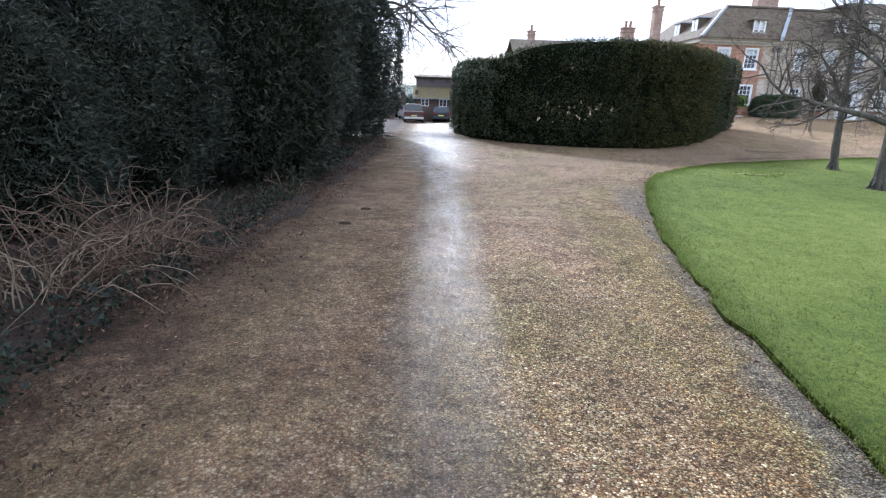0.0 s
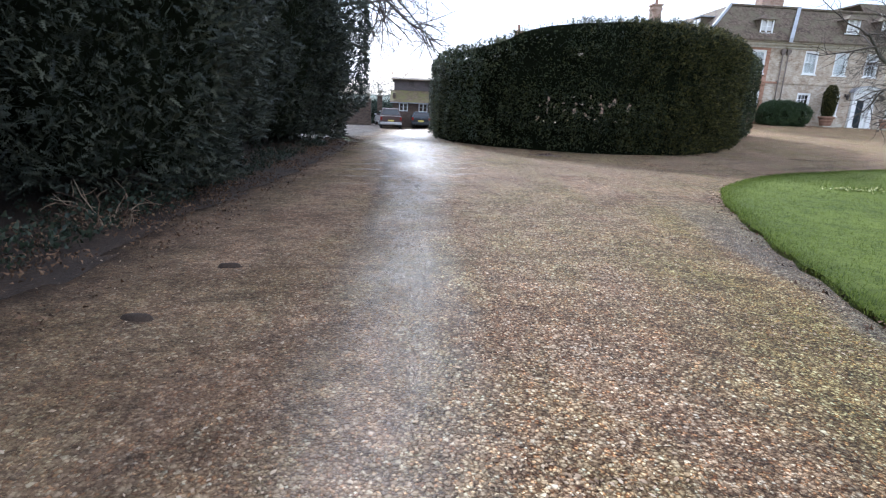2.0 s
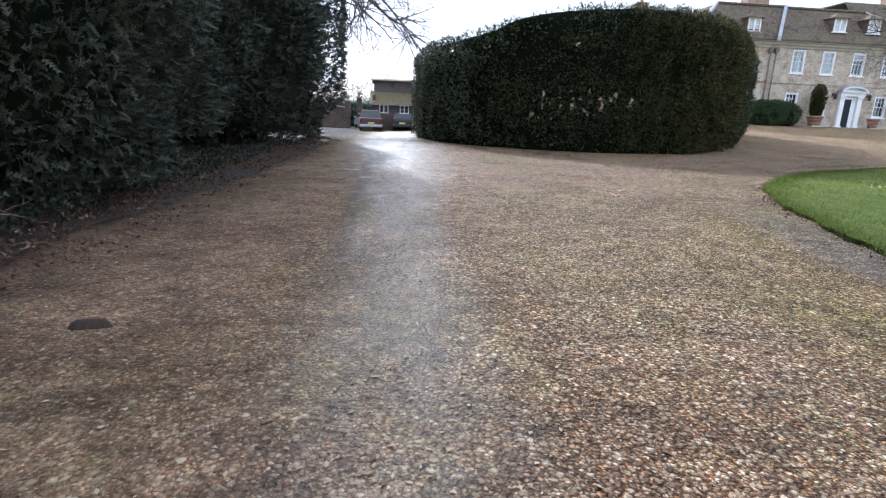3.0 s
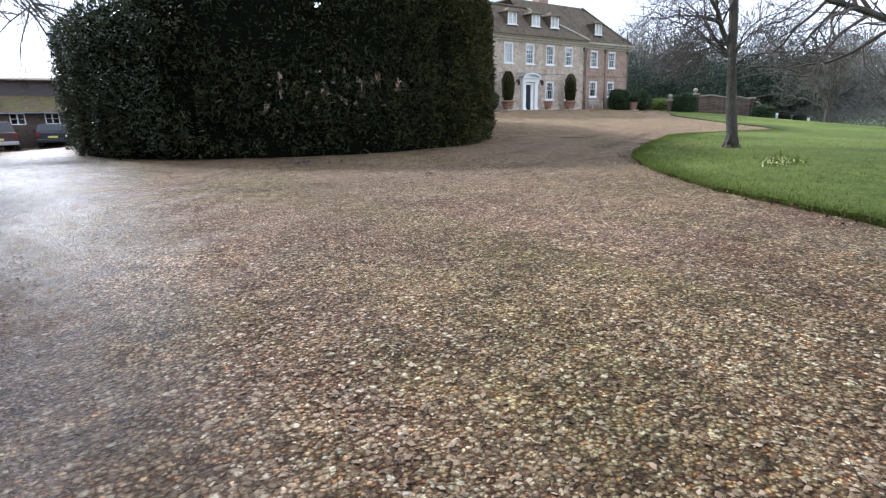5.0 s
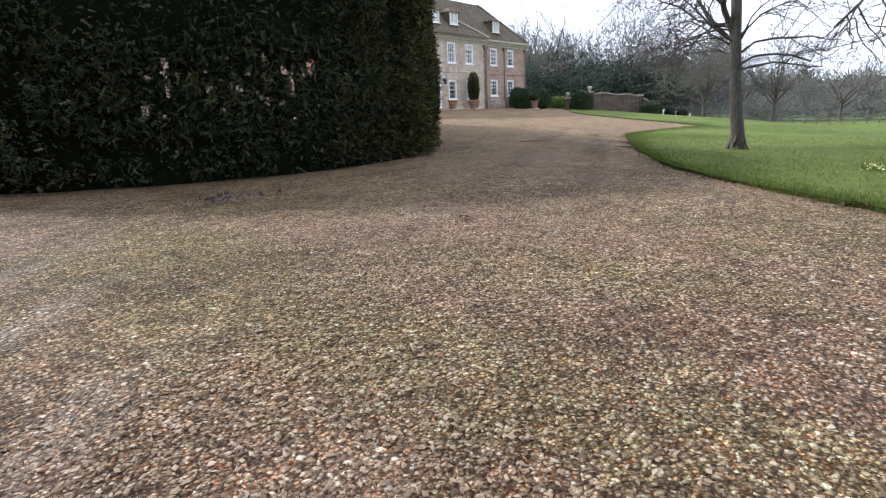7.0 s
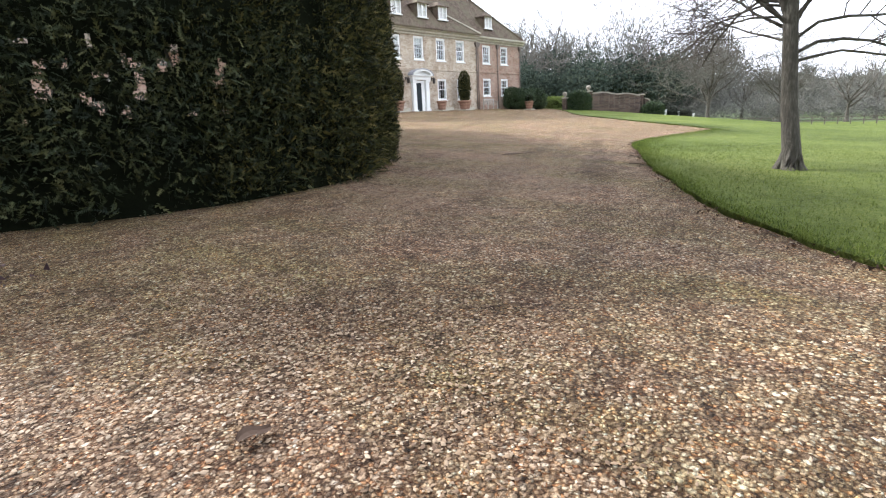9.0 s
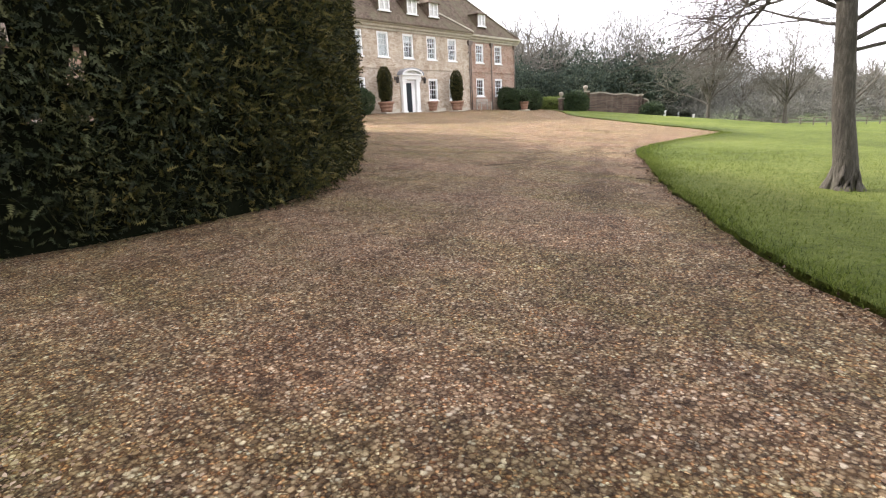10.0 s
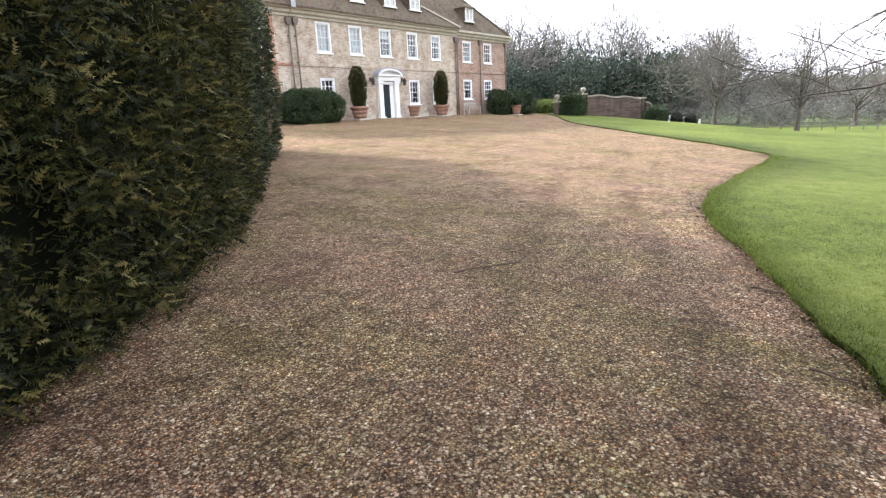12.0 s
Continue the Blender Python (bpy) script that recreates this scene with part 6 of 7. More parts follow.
clump("golden_hedge", "low golden-green clipped hedge", *by_house(19.4, -1.6), 2.6, 0.8, 0.7, 3200, 11, LIME, 0.10, category="hedge")
clump("evergreen_bush", "glossy green rhododendron mound before the garden wall", 15.4, -5.5, 1.1, 0.95, 1.0, 3200, 12, BOX, 0.16)
clump("evergreen_bush", "dark low bush beside the garden wall", 21.0, -10.7, 0.95, 0.8, 0.65, 1600, 13, BOX, 0.16)
for k, (x, y) in enumerate(((23.9, -11.4), (25.2, -12.3))):
    clump("evergreen_bush", "square clipped dark yew block on the lawn", x, y, 0.62, 0.55, 0.55, 1500, 38 + k, YEW, 0.12)
for x, y in ((23.1, -11.2), (24.6, -12.0), (26.4, -12.9)):
    post = thing("garden_post", "short white-painted post beside the clipped yews", "post", "white garden posts", at=(x, y, h1(x, y)))
    part("shaft", boxes((-0.09, 0.09, -0.09, 0.09, -0.1, 0.62), bevel=0.01), WHITE, post)
    part("cap", boxes((-0.12, 0.12, -0.12, 0.12, 0.622, 0.70), bevel=0.02), WHITE, post)


def trough(x, y, w):
    t = thing("stone_trough", "low mossy stone trough against the wall", "trough", "troughs by the wall", at=(x, y, h1(x, y)))
    part("basin", boxes((-w / 2, w / 2, -0.2, 0.2, 0.0, 0.06), (-w / 2, w / 2, -0.2, -0.15, 0.06, 0.26), (-w / 2, w / 2, 0.15, 0.2, 0.06, 0.26), (-w / 2, -w / 2 + 0.05, -0.15, 0.15, 0.06, 0.26), (w / 2 - 0.05, w / 2, -0.15, 0.15, 0.06, 0.26)), STONE, t)
    part("soil", boxes((-w / 2 + 0.05, w / 2 - 0.05, -0.15, 0.15, 0.06, 0.22)), SOIL, t)


trough(*by_house(2.9, -0.5), 1.1)
trough(*by_house(5.9, -0.5), 0.9)
trough(*by_house(-2.2, -0.5), 0.8)


def bench(x, y, turn):
    t = thing("garden_bench", "weathered grey wooden garden bench", "bench", at=(x, y, h1(x, y)), turn=turn)
    for k in range(4):
        part("seat_slat", boxes((-0.8, 0.8, -0.22 + k * 0.12, -0.12 + k * 0.12, 0.42, 0.45)), WOOD, t)
    for k in range(9):
        part("back_slat", boxes((-0.72 + k * 0.17, -0.66 + k * 0.17, 0.25, 0.27, 0.5, 0.84)), WOOD, t)
    part("back_rail", boxes((-0.8, 0.8, 0.23, 0.29, 0.84, 0.92)), WOOD, t)
    for sx in (-0.78, 0.71):
        part("leg", boxes((sx, sx + 0.07, -0.25, -0.18, 0.0, 0.64)), WOOD, t)
        part("leg", boxes((sx, sx + 0.07, 0.23, 0.3, 0.0, 0.84)), WOOD, t)
        part("armrest", boxes((sx, sx + 0.07, -0.27, 0.23, 0.64, 0.68)), WOOD, t)


bench(*by_house(9.0, -0.55), 0)

# ---- garden wall and piers east of the house ----
gw = thing("garden_wall", "old dark brick garden wall with scrolled coping and piers", "wall")


def wall_run(a, b, h0, h1_, thick=0.35):
    a, b = Vector((*a, 0)), Vector((*b, 0))
    d = (b - a).normalized()
    s = Vector((-d.y, d.x, 0)) * thick / 2
    n = 10
    bm, cop = bmesh.new(), bmesh.new()
    top = []
    for i in range(n + 1):
        p = a.lerp(b, i / n)
        z0 = h1(p.x, p.y) - 0.2
        zt = z0 + 0.2 + h0 + (h1_ - h0) * i / n + 0.14 * math.sin(math.pi * i / n * 2) ** 2
        top.append((p, z0, zt))
    for (p, z0, zt), (q_, y0, yt) in zip(top, top[1:]):
        for bm_, za, zb, ya, yb, k in ((bm, z0, zt, y0, yt, 1.0), (cop, zt + 0.002, zt + 0.12, yt + 0.002, yt + 0.12, 1.3)):
            c = [p - s * k, q_ - s * k, q_ + s * k, p + s * k]
            lo = [bm_.verts.new((v.x, v.y, za if i in (0, 3) else ya)) for i, v in enumerate(c)]
            hi = [bm_.verts.new((v.x, v.y, zb if i in (0, 3) else yb)) for i, v in enumerate(c)]
            bm_.faces.new(lo[::-1])
            bm_.faces.new(hi)
            for i in range(4):
                bm_.faces.new((lo[i], lo[(i + 1) % 4], hi[(i + 1) % 4], hi[i]))
    part("brickwork", bm, GARDEN_BRICK, gw)
    part("coping", cop, OLD_STONE, gw)


def pier(x, y, h, w=0.6, ball=True):
    z = h1(x, y) - 0.2
    p = part("pier", boxes((x - w / 2, x + w / 2, y - w / 2, y + w / 2, z, z + h)), GARDEN_BRICK, gw)
    part("cap", boxes((x - w / 2 - 0.08, x + w / 2 + 0.08, y - w / 2 - 0.08, y + w / 2 + 0.08, z + h + 0.002, z + h + 0.14), bevel=0.02), OLD_STONE, p)
    if ball:
        part("ball_finial", lathe([(0.10, 0.0), (0.08, 0.08), (0.2, 0.2), (0.23, 0.33), (0.18, 0.46), (0.0, 0.53)], 14, at=(x, y, z + h + 0.143)), OLD_STONE, p, smooth=True)


wall_run((17.6, -5.8), (21.8, -8.95), 1.6, 1.8)
wall_run((22.2, -9.3), (23.3, -10.3), 1.6, 0.8)
pier(17.35, -5.6, 1.95, 0.5)
pier(22.0, -9.1, 2.1, 0.4, False)
pier(14.1, -4.8, 1.25, 0.36)
wall_run((17.5, 6.0), (28.3, 4.5), 1.3, 1.3)
for x in (18.5, 21.5, 24.5):
    pier(x, 5.7, 1.8, 0.4, False)

# ---- barn, cars and gate piers beyond the hedges ----
barn = thing("barn", "low brick barn with mossy tile lean-to roof and dark upper boarding", "barn", at=(-5.5, 0, -0.79))
barn.scale = (0.88, 1.0, 0.88)
BZ = h1(-36.5, 10)
wins = [(-37.9, -36.95), (-35.75, -34.8)]
part("wall", wall_panel(-38.6, -27.0, BZ - 0.9, 1.5, 10.0, 0.3, [(a, b, 0.55, 1.42) for a, b in wins]), GARDEN_BRICK, barn)
part("side_wall", boxes((-38.6, -38.3, 10.3, 17, BZ - 0.9, 2.4), (-38.3, -27, 16.7, 17, BZ - 0.9, 2.4), (-27.3, -27.0, 10.3, 16.7, BZ - 0.9, 2.4)), GARDEN_BRICK, barn)
part("upper_wall", boxes((-38.55, -27.05, 12.2, 16.8, 2.4, 4.05)), SLATE, barn, "dark weathered upper boarding")
for x in (-36.9, -35.1, -33.0):
    part("hatch", boxes((x, x + 0.55, 12.14, 12.197, 3.35, 3.85)), IRON, barn)
t_ = bmesh.new()
solid(t_, [(-38.9, 9.65, 1.5), (-26.8, 9.65, 1.5), (-26.8, 12.3, 2.85), (-38.9, 12.3, 2.85)], (0, 0, -0.1))
part("lean_to_roof", t_, MOSSY, barn, "moss-covered tile roof")
t_ = bmesh.new()
solid(t_, [(-38.9, 11.9, 4.0), (-26.8, 11.9, 4.0), (-26.8, 14.5, 4.35), (-38.9, 14.5, 4.35)], (0, 0, -0.1))
solid(t_, [(-26.8, 17.1, 4.0), (-38.9, 17.1, 4.0), (-38.9, 14.5, 4.35), (-26.8, 14.5, 4.35)], (0, 0, -0.1))
part("roof", t_, TILES, barn)
part("gutter", boxes((-38.9, -26.8, 9.58, 9.66, 1.38, 1.46)), LEAD, barn)
for a, b in wins:
    w_ = part("window", boxes((a, a + 0.08, 10.02, 10.12, 0.55, 1.42), (b - 0.08, b, 10.02, 10.12, 0.55, 1.42), (a + 0.08, b - 0.08, 10.02, 10.12, 0.55, 0.63), (a + 0.08, b - 0.08, 10.02, 10.12, 1.34, 1.42),
                              ((a + b) / 2 - 0.05, (a + b) / 2 + 0.05, 10.02, 10.12, 0.63, 1.34), (a + 0.08, b - 0.08, 10.04, 10.08, 0.97, 1.0)), WHITE, barn)
    part("glass", boxes((a + 0.05, b - 0.05, 10.07, 10.074, 0.6, 1.4)), GLASS, w_).visible_shadow = False


def paint(name, c, rough=0.3):
    m, nt, ln, b = mat(name, rough, 0.2, 0.5)
    v_ = coords(nt, ln)
    n_ = tex(nt, ln, v_, Scale=6.0, Detail=5.0)
    r_ = ramp_of(nt, [(0.3, tuple(q * 0.8 for q in c)), (0.7, tuple(min(1, q * 1.1) for q in c))])
    ln.new(n_.outputs["Fac"], r_.inputs["Fac"])
    ln.new(r_.outputs["Color"], b.inputs["Base Color"])
    b.inputs["Coat Weight"].default_value = 0.4
    return m


TYRE = plain("tyre_rubber", [(0.3, (0.012, 0.012, 0.012)), (0.7, (0.03, 0.03, 0.03))], 10, 0.9)
ALLOY = plain("alloy", [(0.3, (0.4, 0.4, 0.41)), (0.7, (0.6, 0.6, 0.6))], 8, 0.35, 0.8)
TINT, tn_, tl_, tb_ = mat("car_glass", 0.06, 0.0, 0.6)
tb_.inputs["Base Color"].default_value = (0.012, 0.015, 0.018, 1)
TAIL, tn_, tl_, tb_ = mat("tail_lamp", 0.25, 0.0, 0.5)
tb_.inputs["Base Color"].default_value = (0.16, 0.012, 0.010, 1)
PLATE = plain("number_plate", [(0.3, (0.55, 0.48, 0.12)), (0.7, (0.65, 0.56, 0.16))], 3, 0.5)


def car(x, y, turn, label, body_mat, length, width, side, cab, pickup=False, name="car"):
    """A parked vehicle, tail towards -y: body and cabin drawn out from side outlines (y along the car, z up)."""
    t = thing(name, label, "car", "parked cars", at=(x, y, h1(x, y)), turn=turn)

    def loft(outline, w0, w1, zt0, zt1):
        bm = bmesh.new()
        L_, R_ = [], []
        for yy, zz in outline:
            k = np.clip((zz - zt0) / (zt1 - zt0), 0, 1)
            w = (w0 + (w1 - w0) * k) / 2
            L_.append(bm.verts.new((-w, yy, zz)))
            R_.append(bm.verts.new((w, yy, zz)))
        n_ = len(outline)
        bm.faces.new(L_)
        bm.faces.new(R_[::-1])
        for i in range(n_):
            bm.faces.new((L_[(i + 1) % n_], L_[i], R_[i], R_[(i + 1) % n_]))
        bmesh.ops.recalc_face_normals(bm, faces=bm.faces)
        bmesh.ops.bevel(bm, geom=list(bm.edges), offset=0.045, segments=2, affect="EDGES")
        return bm
    part("body", loft(side, width, width * 0.96, 0.3, 1.0), body_mat, t, smooth=False)
    cabo = part("cabin", loft(cab, width * 0.95, width * 0.76, cab[0][1], max(z for _, z in cab)), body_mat, t)
    ys, zs = [p_[0] for p_ in cab], [p_[1] for p_ in cab]
    zb, zt = min(zs), max(zs)
    y0b, y0t = min(ys), sorted((p_ for p_ in cab if p_[1] > zt - 0.05), key=lambda q_: q_[0])[0][0]
    # rear screen, lying on the sloping back of the cabin
    g_ = bmesh.new()
    f0, f1 = 0.16, 0.86
    za, zb2 = zb + (zt - zb) * f0, zb + (zt - zb) * f1
    ya, yb = y0b + (y0t - y0b) * f0, y0b + (y0t - y0b) * f1
    wa, wb = width * 0.40, width * 0.33
    solid(g_, [(-wa, ya - 0.012, za), (wa, ya - 0.012, za), (wb, yb - 0.012, zb2), (-wb, yb - 0.012, zb2)], (0, 0.02, 0))
    part("rear_window", g_, TINT, cabo)
    for sgn in (-1, 1):
        g_ = bmesh.new()
        yc0, yc1 = min(ys) + 0.35, max(ys) - 0.45
        w0, w1 = width * 0.475 * sgn, width * 0.40 * sgn
        pts_ = [(w0 * 0.985, yc0, za), (w0 * 0.985, yc1, za), (w1 * 1.02, yc1 - 0.35, zb2), (w1 * 1.02, yc0 + 0.12, zb2)]
        solid(g_, pts_ if sgn > 0 else pts_[::-1], (0.012 * sgn, 0, 0))
        part("side_window", g_, TINT, cabo)
    ymin = min(p_[0] for p_ in side)
    for sgn in (-1, 1):
        lx = sgn * (width / 2 - 0.13)
        part("tail_light", boxes((lx - 0.09, lx + 0.09, ymin - 0.02, ymin + 0.05, 0.72, 1.0), bevel=0.012), TAIL, t)
        for yy in (ymin + 0.78, max(p_[0] for p_ in side) - 0.85):
            wh = part("wheel", lathe([(0.20, -0.11), (0.31, -0.11), (0.33, -0.08), (0.33, 0.08), (0.31, 0.11), (0.20, 0.11)], 20), TYRE, t, smooth=True)
            wh.matrix_basis = pose(sgn * (width / 2 - 0.12), yy, 0.33, 0, 90, 0)
            part("rim", lathe([(0.19, -0.115), (0.205, -0.05), (0.205, 0.05), (0.19, 0.115)], 16), ALLOY, wh)
        part("wing_mirror", boxes((sgn * (width / 2) + (0.0 if sgn > 0 else -0.2), sgn * (width / 2) + (0.2 if sgn > 0 else 0.0), max(ys) - 0.75, max(ys) - 0.62, zb + 0.03, zb + 0.2), bevel=0.02), body_mat, t)
    part("bumper", boxes((-width / 2 + 0.04, width / 2 - 0.04, ymin - 0.10, ymin + 0.02, 0.34, 0.56), bevel=0.03), ALLOY if pickup else body_mat, t)
    part("plate", boxes((-0.26, 0.26, ymin - 0.032, ymin - 0.02, 0.62, 0.74)), PLATE, t)


car(-39.4, 5.2, 4, "dull maroon pickup truck parked with its tail to the drive", paint("maroon_paint", (0.065, 0.038, 0.034)), 5.0, 1.95,
    [(0.0, 0.45), (0.0, 1.05), (1.9, 1.08), (4.2, 1.10), (5.0, 0.98), (5.1, 0.45)], [(1.75, 1.05), (2.0, 1.72), (3.3, 1.75), (4.1, 1.08)], True, "pickup_truck")
car(-36.75, 6.6, -3, "dark blue hatchback parked before the barn", paint("dark_blue_paint", (0.016, 0.022, 0.03)), 4.1, 1.78,
    [(0.0, 0.35), (-0.02, 0.9), (0.1, 1.0), (2.9, 0.98), (3.9, 0.82), (4.05, 0.35)], [(0.08, 0.97), (0.55, 1.48), (2.0, 1.5), (2.95, 0.97)])
car(-39.95, 12.0, 12, "pale grey hatchback parked beyond the pickup", paint("pale_grey_paint", (0.38, 0.36, 0.35)), 4.0, 1.7,
    [(0.0, 0.35), (-0.02, 0.9), (0.1, 1.0), (2.9, 0.98), (3.9, 0.82), (4.05, 0.35)], [(0.08, 0.97), (0.55, 1.45), (2.0, 1.46), (2.95, 0.97)])
yard = thing("yard_wall", "brick yard wall with ball-topped gate piers", "wall")
gw_keep, gw = gw, yard
pier(-42.1, 14.5, 2.75, 0.5)
pier(-40.95, 14.5, 3.1, 0.5)
wall_run((-47, 14.6), (-42.2, 14.5), 1.9, 1.9)
gw = gw_keep
clump("evergreen_bush", "dark tall evergreen beyond the yard wall", -43.0, 21, 5.5, 2.0, 1.35, 3000, 71, FAR_EVER, 0.3)

# ---- park beyond the lawn ----
def fan(n, z, L_, r_, rise, seed):
    q_ = np.random.RandomState(seed)
    return [((0, 0, z + q_.uniform(-0.6, 0.9)), (math.cos(k * 2.4), math.sin(k * 2.4), rise * q_.uniform(0.6, 1.5)), L_ * q_.uniform(0.8, 1.15), r_ * q_.uniform(0.7, 1.1)) for k in range(n)]


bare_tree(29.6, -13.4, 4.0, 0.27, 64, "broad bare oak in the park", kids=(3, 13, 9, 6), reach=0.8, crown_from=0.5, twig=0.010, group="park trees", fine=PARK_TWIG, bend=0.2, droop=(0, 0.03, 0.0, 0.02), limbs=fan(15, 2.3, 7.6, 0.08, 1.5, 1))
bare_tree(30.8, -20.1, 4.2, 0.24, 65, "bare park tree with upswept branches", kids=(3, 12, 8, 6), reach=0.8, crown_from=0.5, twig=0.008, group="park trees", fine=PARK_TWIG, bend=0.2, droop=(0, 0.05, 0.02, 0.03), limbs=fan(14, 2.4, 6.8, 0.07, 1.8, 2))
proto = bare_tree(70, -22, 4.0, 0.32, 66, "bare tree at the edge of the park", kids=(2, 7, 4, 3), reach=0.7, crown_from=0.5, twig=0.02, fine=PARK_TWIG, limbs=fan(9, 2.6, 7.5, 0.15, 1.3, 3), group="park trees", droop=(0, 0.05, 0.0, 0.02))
rp = np.random.RandomState(9)
for x, y, s in ((75, -12, 1.0), (82, -40, 1.1), (90, -3, 1.2), (78, 22, 1.9), (66, 33, 2.1), (58, 27, 1.7), (88, 42, 2.4), (74, 40, 2.2), (96, -24, 1.2), (64, -40, 0.8)):
    m_ = pose(x, y, h1(x, y), 0, 0, rp.uniform(0, 360))
    c_ = copy_thing(proto, m_)
    c_.scale = (s, s, s)
clump("red_shrub", "dark red-stemmed leafless shrub at the park edge", 22.0, -36.5, 1.6, 1.2, 1.0, 1500, 55, per_island("red_stems", [(0.2, (0.12, 0.03, 0.028)), (0.8, (0.26, 0.07, 0.06))], 0.8), 0.2, category="shrub")
# fence along the park
fence = thing("park_fence", "low wooden post and rail fence across the park", "fence")
pts_ = [(30 + 20 * u, -1 - 30 * u) for u in np.linspace(0, 1.4, 34)]
for i, (x, y) in enumerate(pts_):
    x += 8
    z = h1(x, y)
    part("post", boxes((x - 0.06, x + 0.06, y - 0.06, y + 0.06, z - 0.3, z + 1.1)), FENCE, fence)
    if i:
        for hz in (0.5, 0.95):
            bm = bmesh.new()
            x0, y0 = pts_[i - 1][0] + 8, pts_[i - 1][1]
            z0 = h1(x0, y0)
            solid(bm, [(x0 - 0.065, y0, z0 + hz), (x - 0.065, y, z + hz), (x - 0.065, y, z + hz + 0.09), (x0 - 0.065, y0, z0 + hz + 0.09)], (-0.04, 0, 0))
            part("rail", bm, FENCE, fence)
# daffodils in the lawn
rf = np.random.RandomState(33)
p = np.array([-28.3, -32.4]) + np.concatenate([rf.normal(0, 1, (60, 2)) * np.array([0.30, 0.10]), rf.normal(0, 1, (40, 2)) * np.array([0.2, 0.08]) + np.array([0.75, 0.35])])
P = np.c_[p, hgt(p[:, 0], p[:, 1]) + 0.10]
FLOWER = per_island("pale_flowers", [(0.2, (0.55, 0.52, 0.2)), (0.8, (0.75, 0.74, 0.5))], 0.7)
v, f = leaves(rf, P, np.tile((0, 0, 0.4), (len(P), 1)), 0.032, per=2, wide=0.7, spread=1.0, scatter=0.3)
tagged(np_part("daffodils", v, f, FLOWER), "patch of pale yellow spring flowers in the lawn", "flowers", kind="stuff")
P = np.c_[p, hgt(p[:, 0], p[:, 1]) + 0.05]
v, f = leaves(rf, P, np.tile((0, 0, 1.0), (len(P), 1)), 0.12, per=4, wide=0.1, spread=0.3, scatter=0.3)
tagged(np_part("flower_leaves", v, f, GRASS), "green blades among the spring flowers", "leaves", kind="stuff")

# woods round the park, far off
rw_ = np.random.RandomState(17)


def woods(name, label, spots, material, size, per_tree, conifer=False):
    V, F, base = [], [], 0
    for x, y, h, r in spots:
        g = h1(min(x, 120), y) - 3.0 * float(ease(math.hypot(x, y), 90, 500))
        n_ = per_tree
        d = rw_.normal(0, 1, (n_, 3))
        d /= np.linalg.norm(d, axis=1)[:, None]
        rad = rw_.uniform(0.35, 1.0, (n_, 1)) ** 0.5
        if conifer:
            u = rw_.uniform(0, 1, n_)
            P_ = np.c_[d[:, 0] * r * (1.02 - 0.75 * u), d[:, 1] * r * (1.02 - 0.75 * u), h * (0.04 + 0.96 * u)]
        else:
            P_ = d * rad * np.array([r, r, h * 0.44]) + np.array([0, 0, h * 0.56])
        if material is FAR_EVER and not conifer:
            m_ = 16
            e_ = rw_.normal(0, 1, (m_, 3))
            e_ /= np.linalg.norm(e_, axis=1)[:, None]
            c_ = e_ * np.array([r, r, h * 0.36]) * rw_.uniform(0.3, 0.8, (m_, 1)) + np.array([0, 0, h * 0.55])
            P_ = c_[rw_.randint(0, m_, n_)] + d * r * rw_.uniform(0.28, 0.46, (n_, 1))
        elif not conifer:
            P_ *= 1 + 0.1 * rw_.normal(0, 1, (n_, 1))
        P_[:, 2] = np.abs(P_[:, 2])
        v_, f_ = leaves(rw_, P_ + np.array([x, y, g]), d + np.array([0, 0, 0.5]), size, per=2, wide=0.5 if conifer or material is FAR_EVER else 0.075, spread=0.6)
        V.append(v_)
        F.append(f_ + base)
        base += len(v_)
    ob = np_part(name, np.concatenate(V), np.concatenate(F), material)
    return tagged(ob, label, "woodland", kind="stuff")


def ring_spots(n, az0, az1, d0, d1, h0, h1_, r0, r1):
    out = []
    for _ in range(n):
        a, d = math.radians(rw_.uniform(az0, az1)), rw_.uniform(d0, d1)
        out.append((-28 + d * math.sin(a), -28 + d * math.cos(a), rw_.uniform(h0, h1_), rw_.uniform(r0, r1)))
    return out


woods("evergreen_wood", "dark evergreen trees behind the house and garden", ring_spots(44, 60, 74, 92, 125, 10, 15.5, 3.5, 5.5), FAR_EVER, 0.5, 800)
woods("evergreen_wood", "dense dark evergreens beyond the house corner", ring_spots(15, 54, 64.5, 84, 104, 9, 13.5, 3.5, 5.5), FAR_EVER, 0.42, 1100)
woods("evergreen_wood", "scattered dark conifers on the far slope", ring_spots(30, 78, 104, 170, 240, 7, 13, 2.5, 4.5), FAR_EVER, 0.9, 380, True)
woods("bare_wood", "grey-brown leafless woodland behind the garden", ring_spots(44, 48, 77, 105, 170, 14, 21, 4, 6), HAZY_TWIG, 1.5, 620)
woods("bare_wood", "grey-brown leafless woodland beyond the park", ring_spots(60, 70, 106, 115, 200, 6.5, 11.5, 4, 7), HAZY_TWIG, 1.3, 520)
woods("bare_wood", "brown leafless thicket along the park edge", ring_spots(44, 66, 104, 92, 120, 2.5, 5, 2.5, 4.5), HAZY_TWIG, 0.8, 420)
woods("bare_wood", "distant leafless woods on the valley side", ring_spots(90, 66, 112, 230, 380, 9, 15, 7, 12), HAZY_TWIG, 2.4, 170)
woods("bare_wood", "leafless woodland to the north and west", ring_spots(60, -75, 30, 90, 150, 8, 13, 4, 7), HAZY_TWIG, 1.3, 220)
woods("bare_wood", "leafless woodland behind the drive", ring_spots(50, 110, 280, 80, 150, 8, 13, 4, 7), HAZY_TWIG, 1.3, 120)
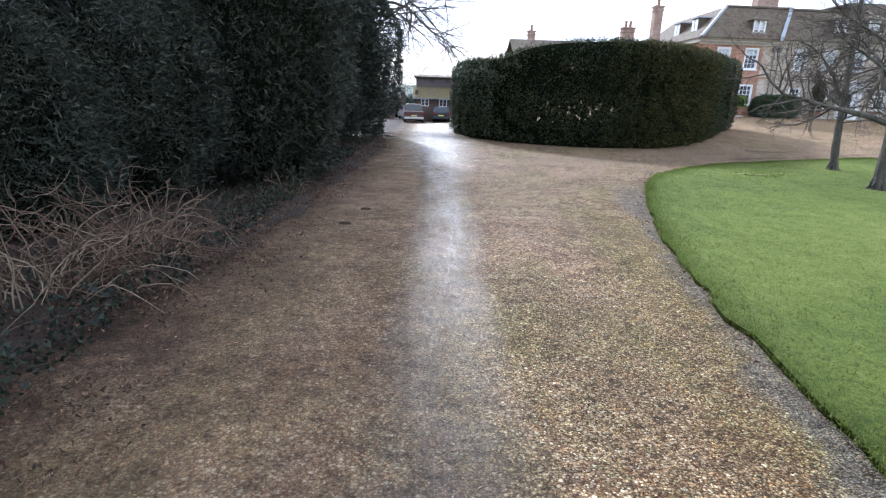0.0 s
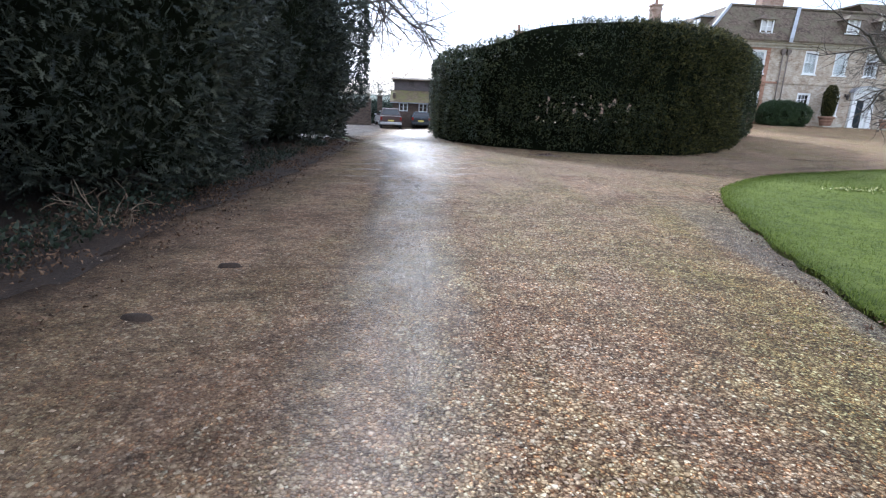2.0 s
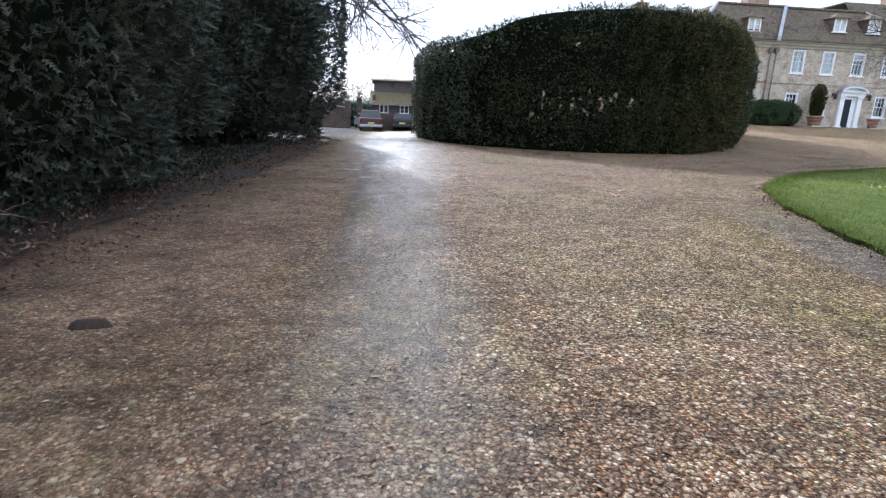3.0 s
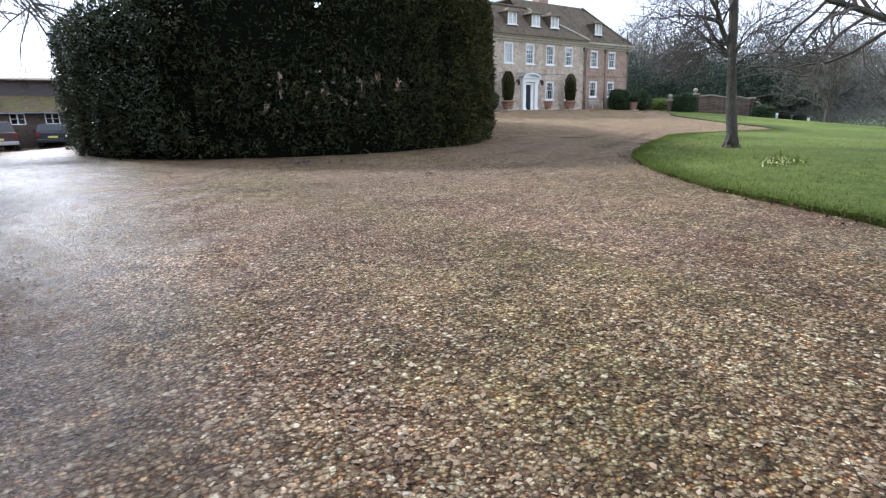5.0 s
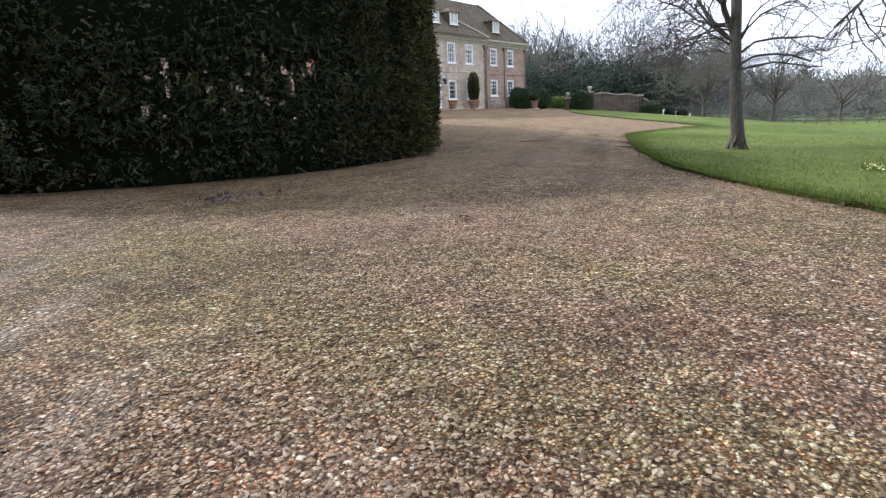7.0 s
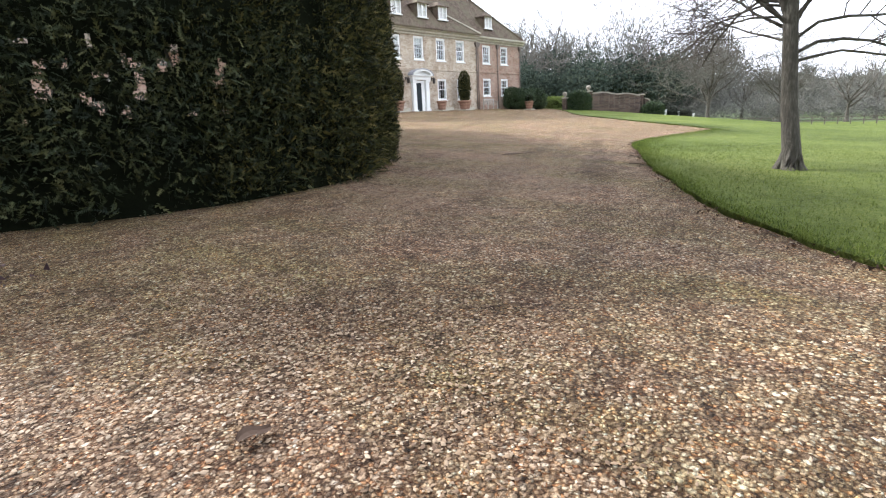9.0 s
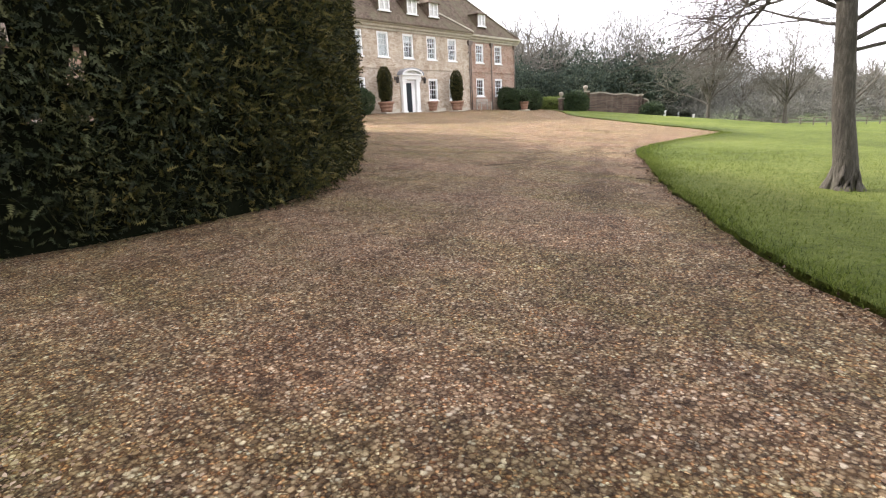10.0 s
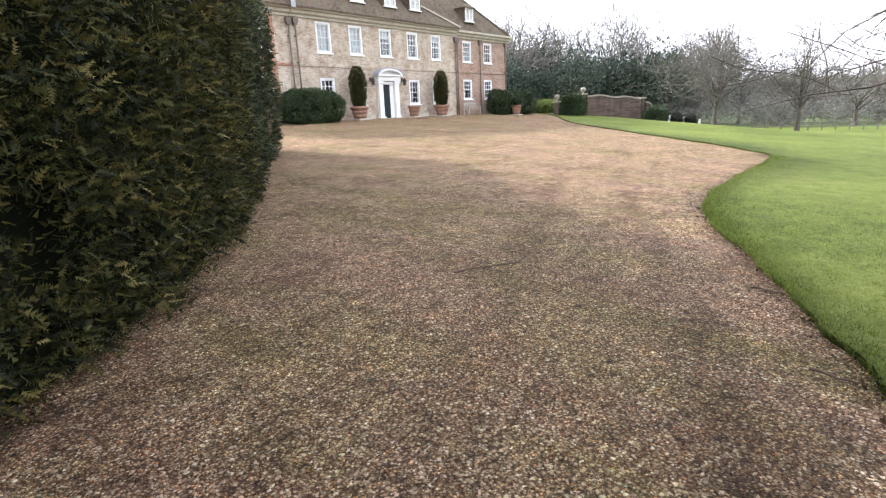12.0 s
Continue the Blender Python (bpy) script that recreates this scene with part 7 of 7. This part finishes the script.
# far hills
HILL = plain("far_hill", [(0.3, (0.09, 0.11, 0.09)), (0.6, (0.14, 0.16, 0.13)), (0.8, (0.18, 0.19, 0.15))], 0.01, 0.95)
az = np.radians(np.linspace(0, 360, 181))
hz = np.array([24 + 16 * noise.fractal(Vector((math.cos(a) * 2, math.sin(a) * 2, 4.2)), 1.0, 2.0, 4) for a in az])
lo_ = np.c_[-28 + 900 * np.sin(az), -28 + 900 * np.cos(az), np.full(181, -8.0)]
up_ = np.c_[-28 + 1150 * np.sin(az), -28 + 1150 * np.cos(az), hz]
bk_ = np.c_[-28 + 1500 * np.sin(az), -28 + 1500 * np.cos(az), np.full(181, -8.0)]
k_ = np.arange(180)
fq = np.concatenate([np.stack([k_, k_ + 1, 181 + k_ + 1, 181 + k_], -1), np.stack([181 + k_, 181 + k_ + 1, 362 + k_ + 1, 362 + k_], -1)])
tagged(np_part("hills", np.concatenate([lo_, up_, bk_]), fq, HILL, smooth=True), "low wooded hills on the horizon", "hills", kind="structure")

# ---- small things on the drive ----
def stick(x, y, turn, length, seed):
    rg_ = np.random.RandomState(seed)
    t = thing("fallen_stick", "thin dead stick lying on the gravel", "stick", "fallen sticks", at=(x, y, h1(x, y) + 0.022), turn=turn)
    p_ = [np.array([0, 0, 0.0])]
    for _ in range(5):
        p_.append(p_[-1] + np.array([length / 5, rg_.normal(0, 0.02), rg_.normal(0, 0.002)]))
    ls = [(p_, np.linspace(0.010, 0.005, 6)), ([p_[2], p_[2] + np.array([0.07, 0.05, 0.006])], [0.006, 0.003])]
    v_, f_ = tubes(ls, 6)
    np_part("wood", v_, f_, STICK, t)


stick(-22.72, -26.57, -109, 0.26, 1)
stick(-24.15, -27.15, -76, 0.22, 2)
stick(-24.02, -24.33, -29, 0.72, 3)
# two damp soil patches near the west edge
for x, y, sd in ((-38.9, -38.82, 1), (-39.07, -39.9, 2)):
    rg_ = np.random.RandomState(sd)
    t = thing("soil_patch", "small dark damp soil patch in the gravel", "soil patch", "soil patches", at=(x, y, h1(x, y)))
    k_ = 22
    a_ = np.arange(k_) * 2 * math.pi / k_
    rr = 0.065 * (1 + 0.25 * np.sin(2 * a_ + sd) + rg_.normal(0, 0.08, k_))
    v_ = np.concatenate([np.c_[np.cos(a_) * rr * 1.25, np.sin(a_) * rr * 0.8, np.full(k_, -0.01)], np.c_[np.cos(a_) * rr * 0.9, np.sin(a_) * rr * 0.6, np.full(k_, 0.028)], [(0, 0, 0.034)]])
    j_ = np.arange(k_)
    np_part("soil", v_, [np.stack([j_, (j_ + 1) % k_, k_ + (j_ + 1) % k_, k_ + j_], -1), np.stack([k_ + j_, k_ + (j_ + 1) % k_, np.full(k_, 2 * k_)], -1)], SOIL, t, smooth=True)
# dark clumps added between the yews' trunks to close the pale gaps below
for k_, (x, y) in enumerate(((-44.2, -23.8), (-44.6, -27.3), (-45.2, -31.0), (-44.4, -34.2), (-43.2, -20.6))):
    clump("yew_gap_clump", "low dark evergreen clump added to darken gaps between yew trunks", x, y, 1.2, 1.55, 1.35, 1500, 90 + k_, YEW, 0.17)
# a drift of wet purple-brown leaves and one dry leaf on the gravel
rl = np.random.RandomState(77)
p = np.array([-33.3, -26.2]) + rl.normal(0, 1, (150, 2)) * np.array([0.26, 0.2])
v, f = leaves(rl, np.c_[p, hgt(p[:, 0], p[:, 1]) + 0.02], np.tile((0, 0, 0.15), (150, 1)), 0.05, per=1, wide=0.7, spread=0.6, scatter=0.2)
PURPLE = per_island("wet_leaves", [(0.2, (0.05, 0.03, 0.035)), (0.6, (0.14, 0.085, 0.09)), (0.9, (0.26, 0.20, 0.21))], 0.4, 0.5)
tagged(np_part("wet_leaves", v, f, PURPLE), "drift of wet purple-brown leaves on the gravel", "leaves", kind="stuff")
leaf_ = thing("dry_leaf", "single curled brown leaf lying on the gravel", "leaf", at=(-32.76, -29.5, h1(-32.76, -29.5) + 0.018))
bm = bmesh.new()
rows_ = []
for j in range(7):
    w_ = 0.034 * math.sin(math.pi * (0.12 + 0.8 * j / 6)) + 0.003
    rows_.append([bm.verts.new((-0.06 + 0.02 * j, w_ * s_, 0.012 * abs(s_) + 0.01 * math.sin(j * 0.9) + 0.004)) for s_ in (-1, -0.4, 0.4, 1)])
for a_, b_ in zip(rows_, rows_[1:]):
    for k_ in range(3):
        bm.faces.new((a_[k_], b_[k_], b_[k_ + 1], a_[k_ + 1]))
part("blade", bm, DEAD, leaf_)
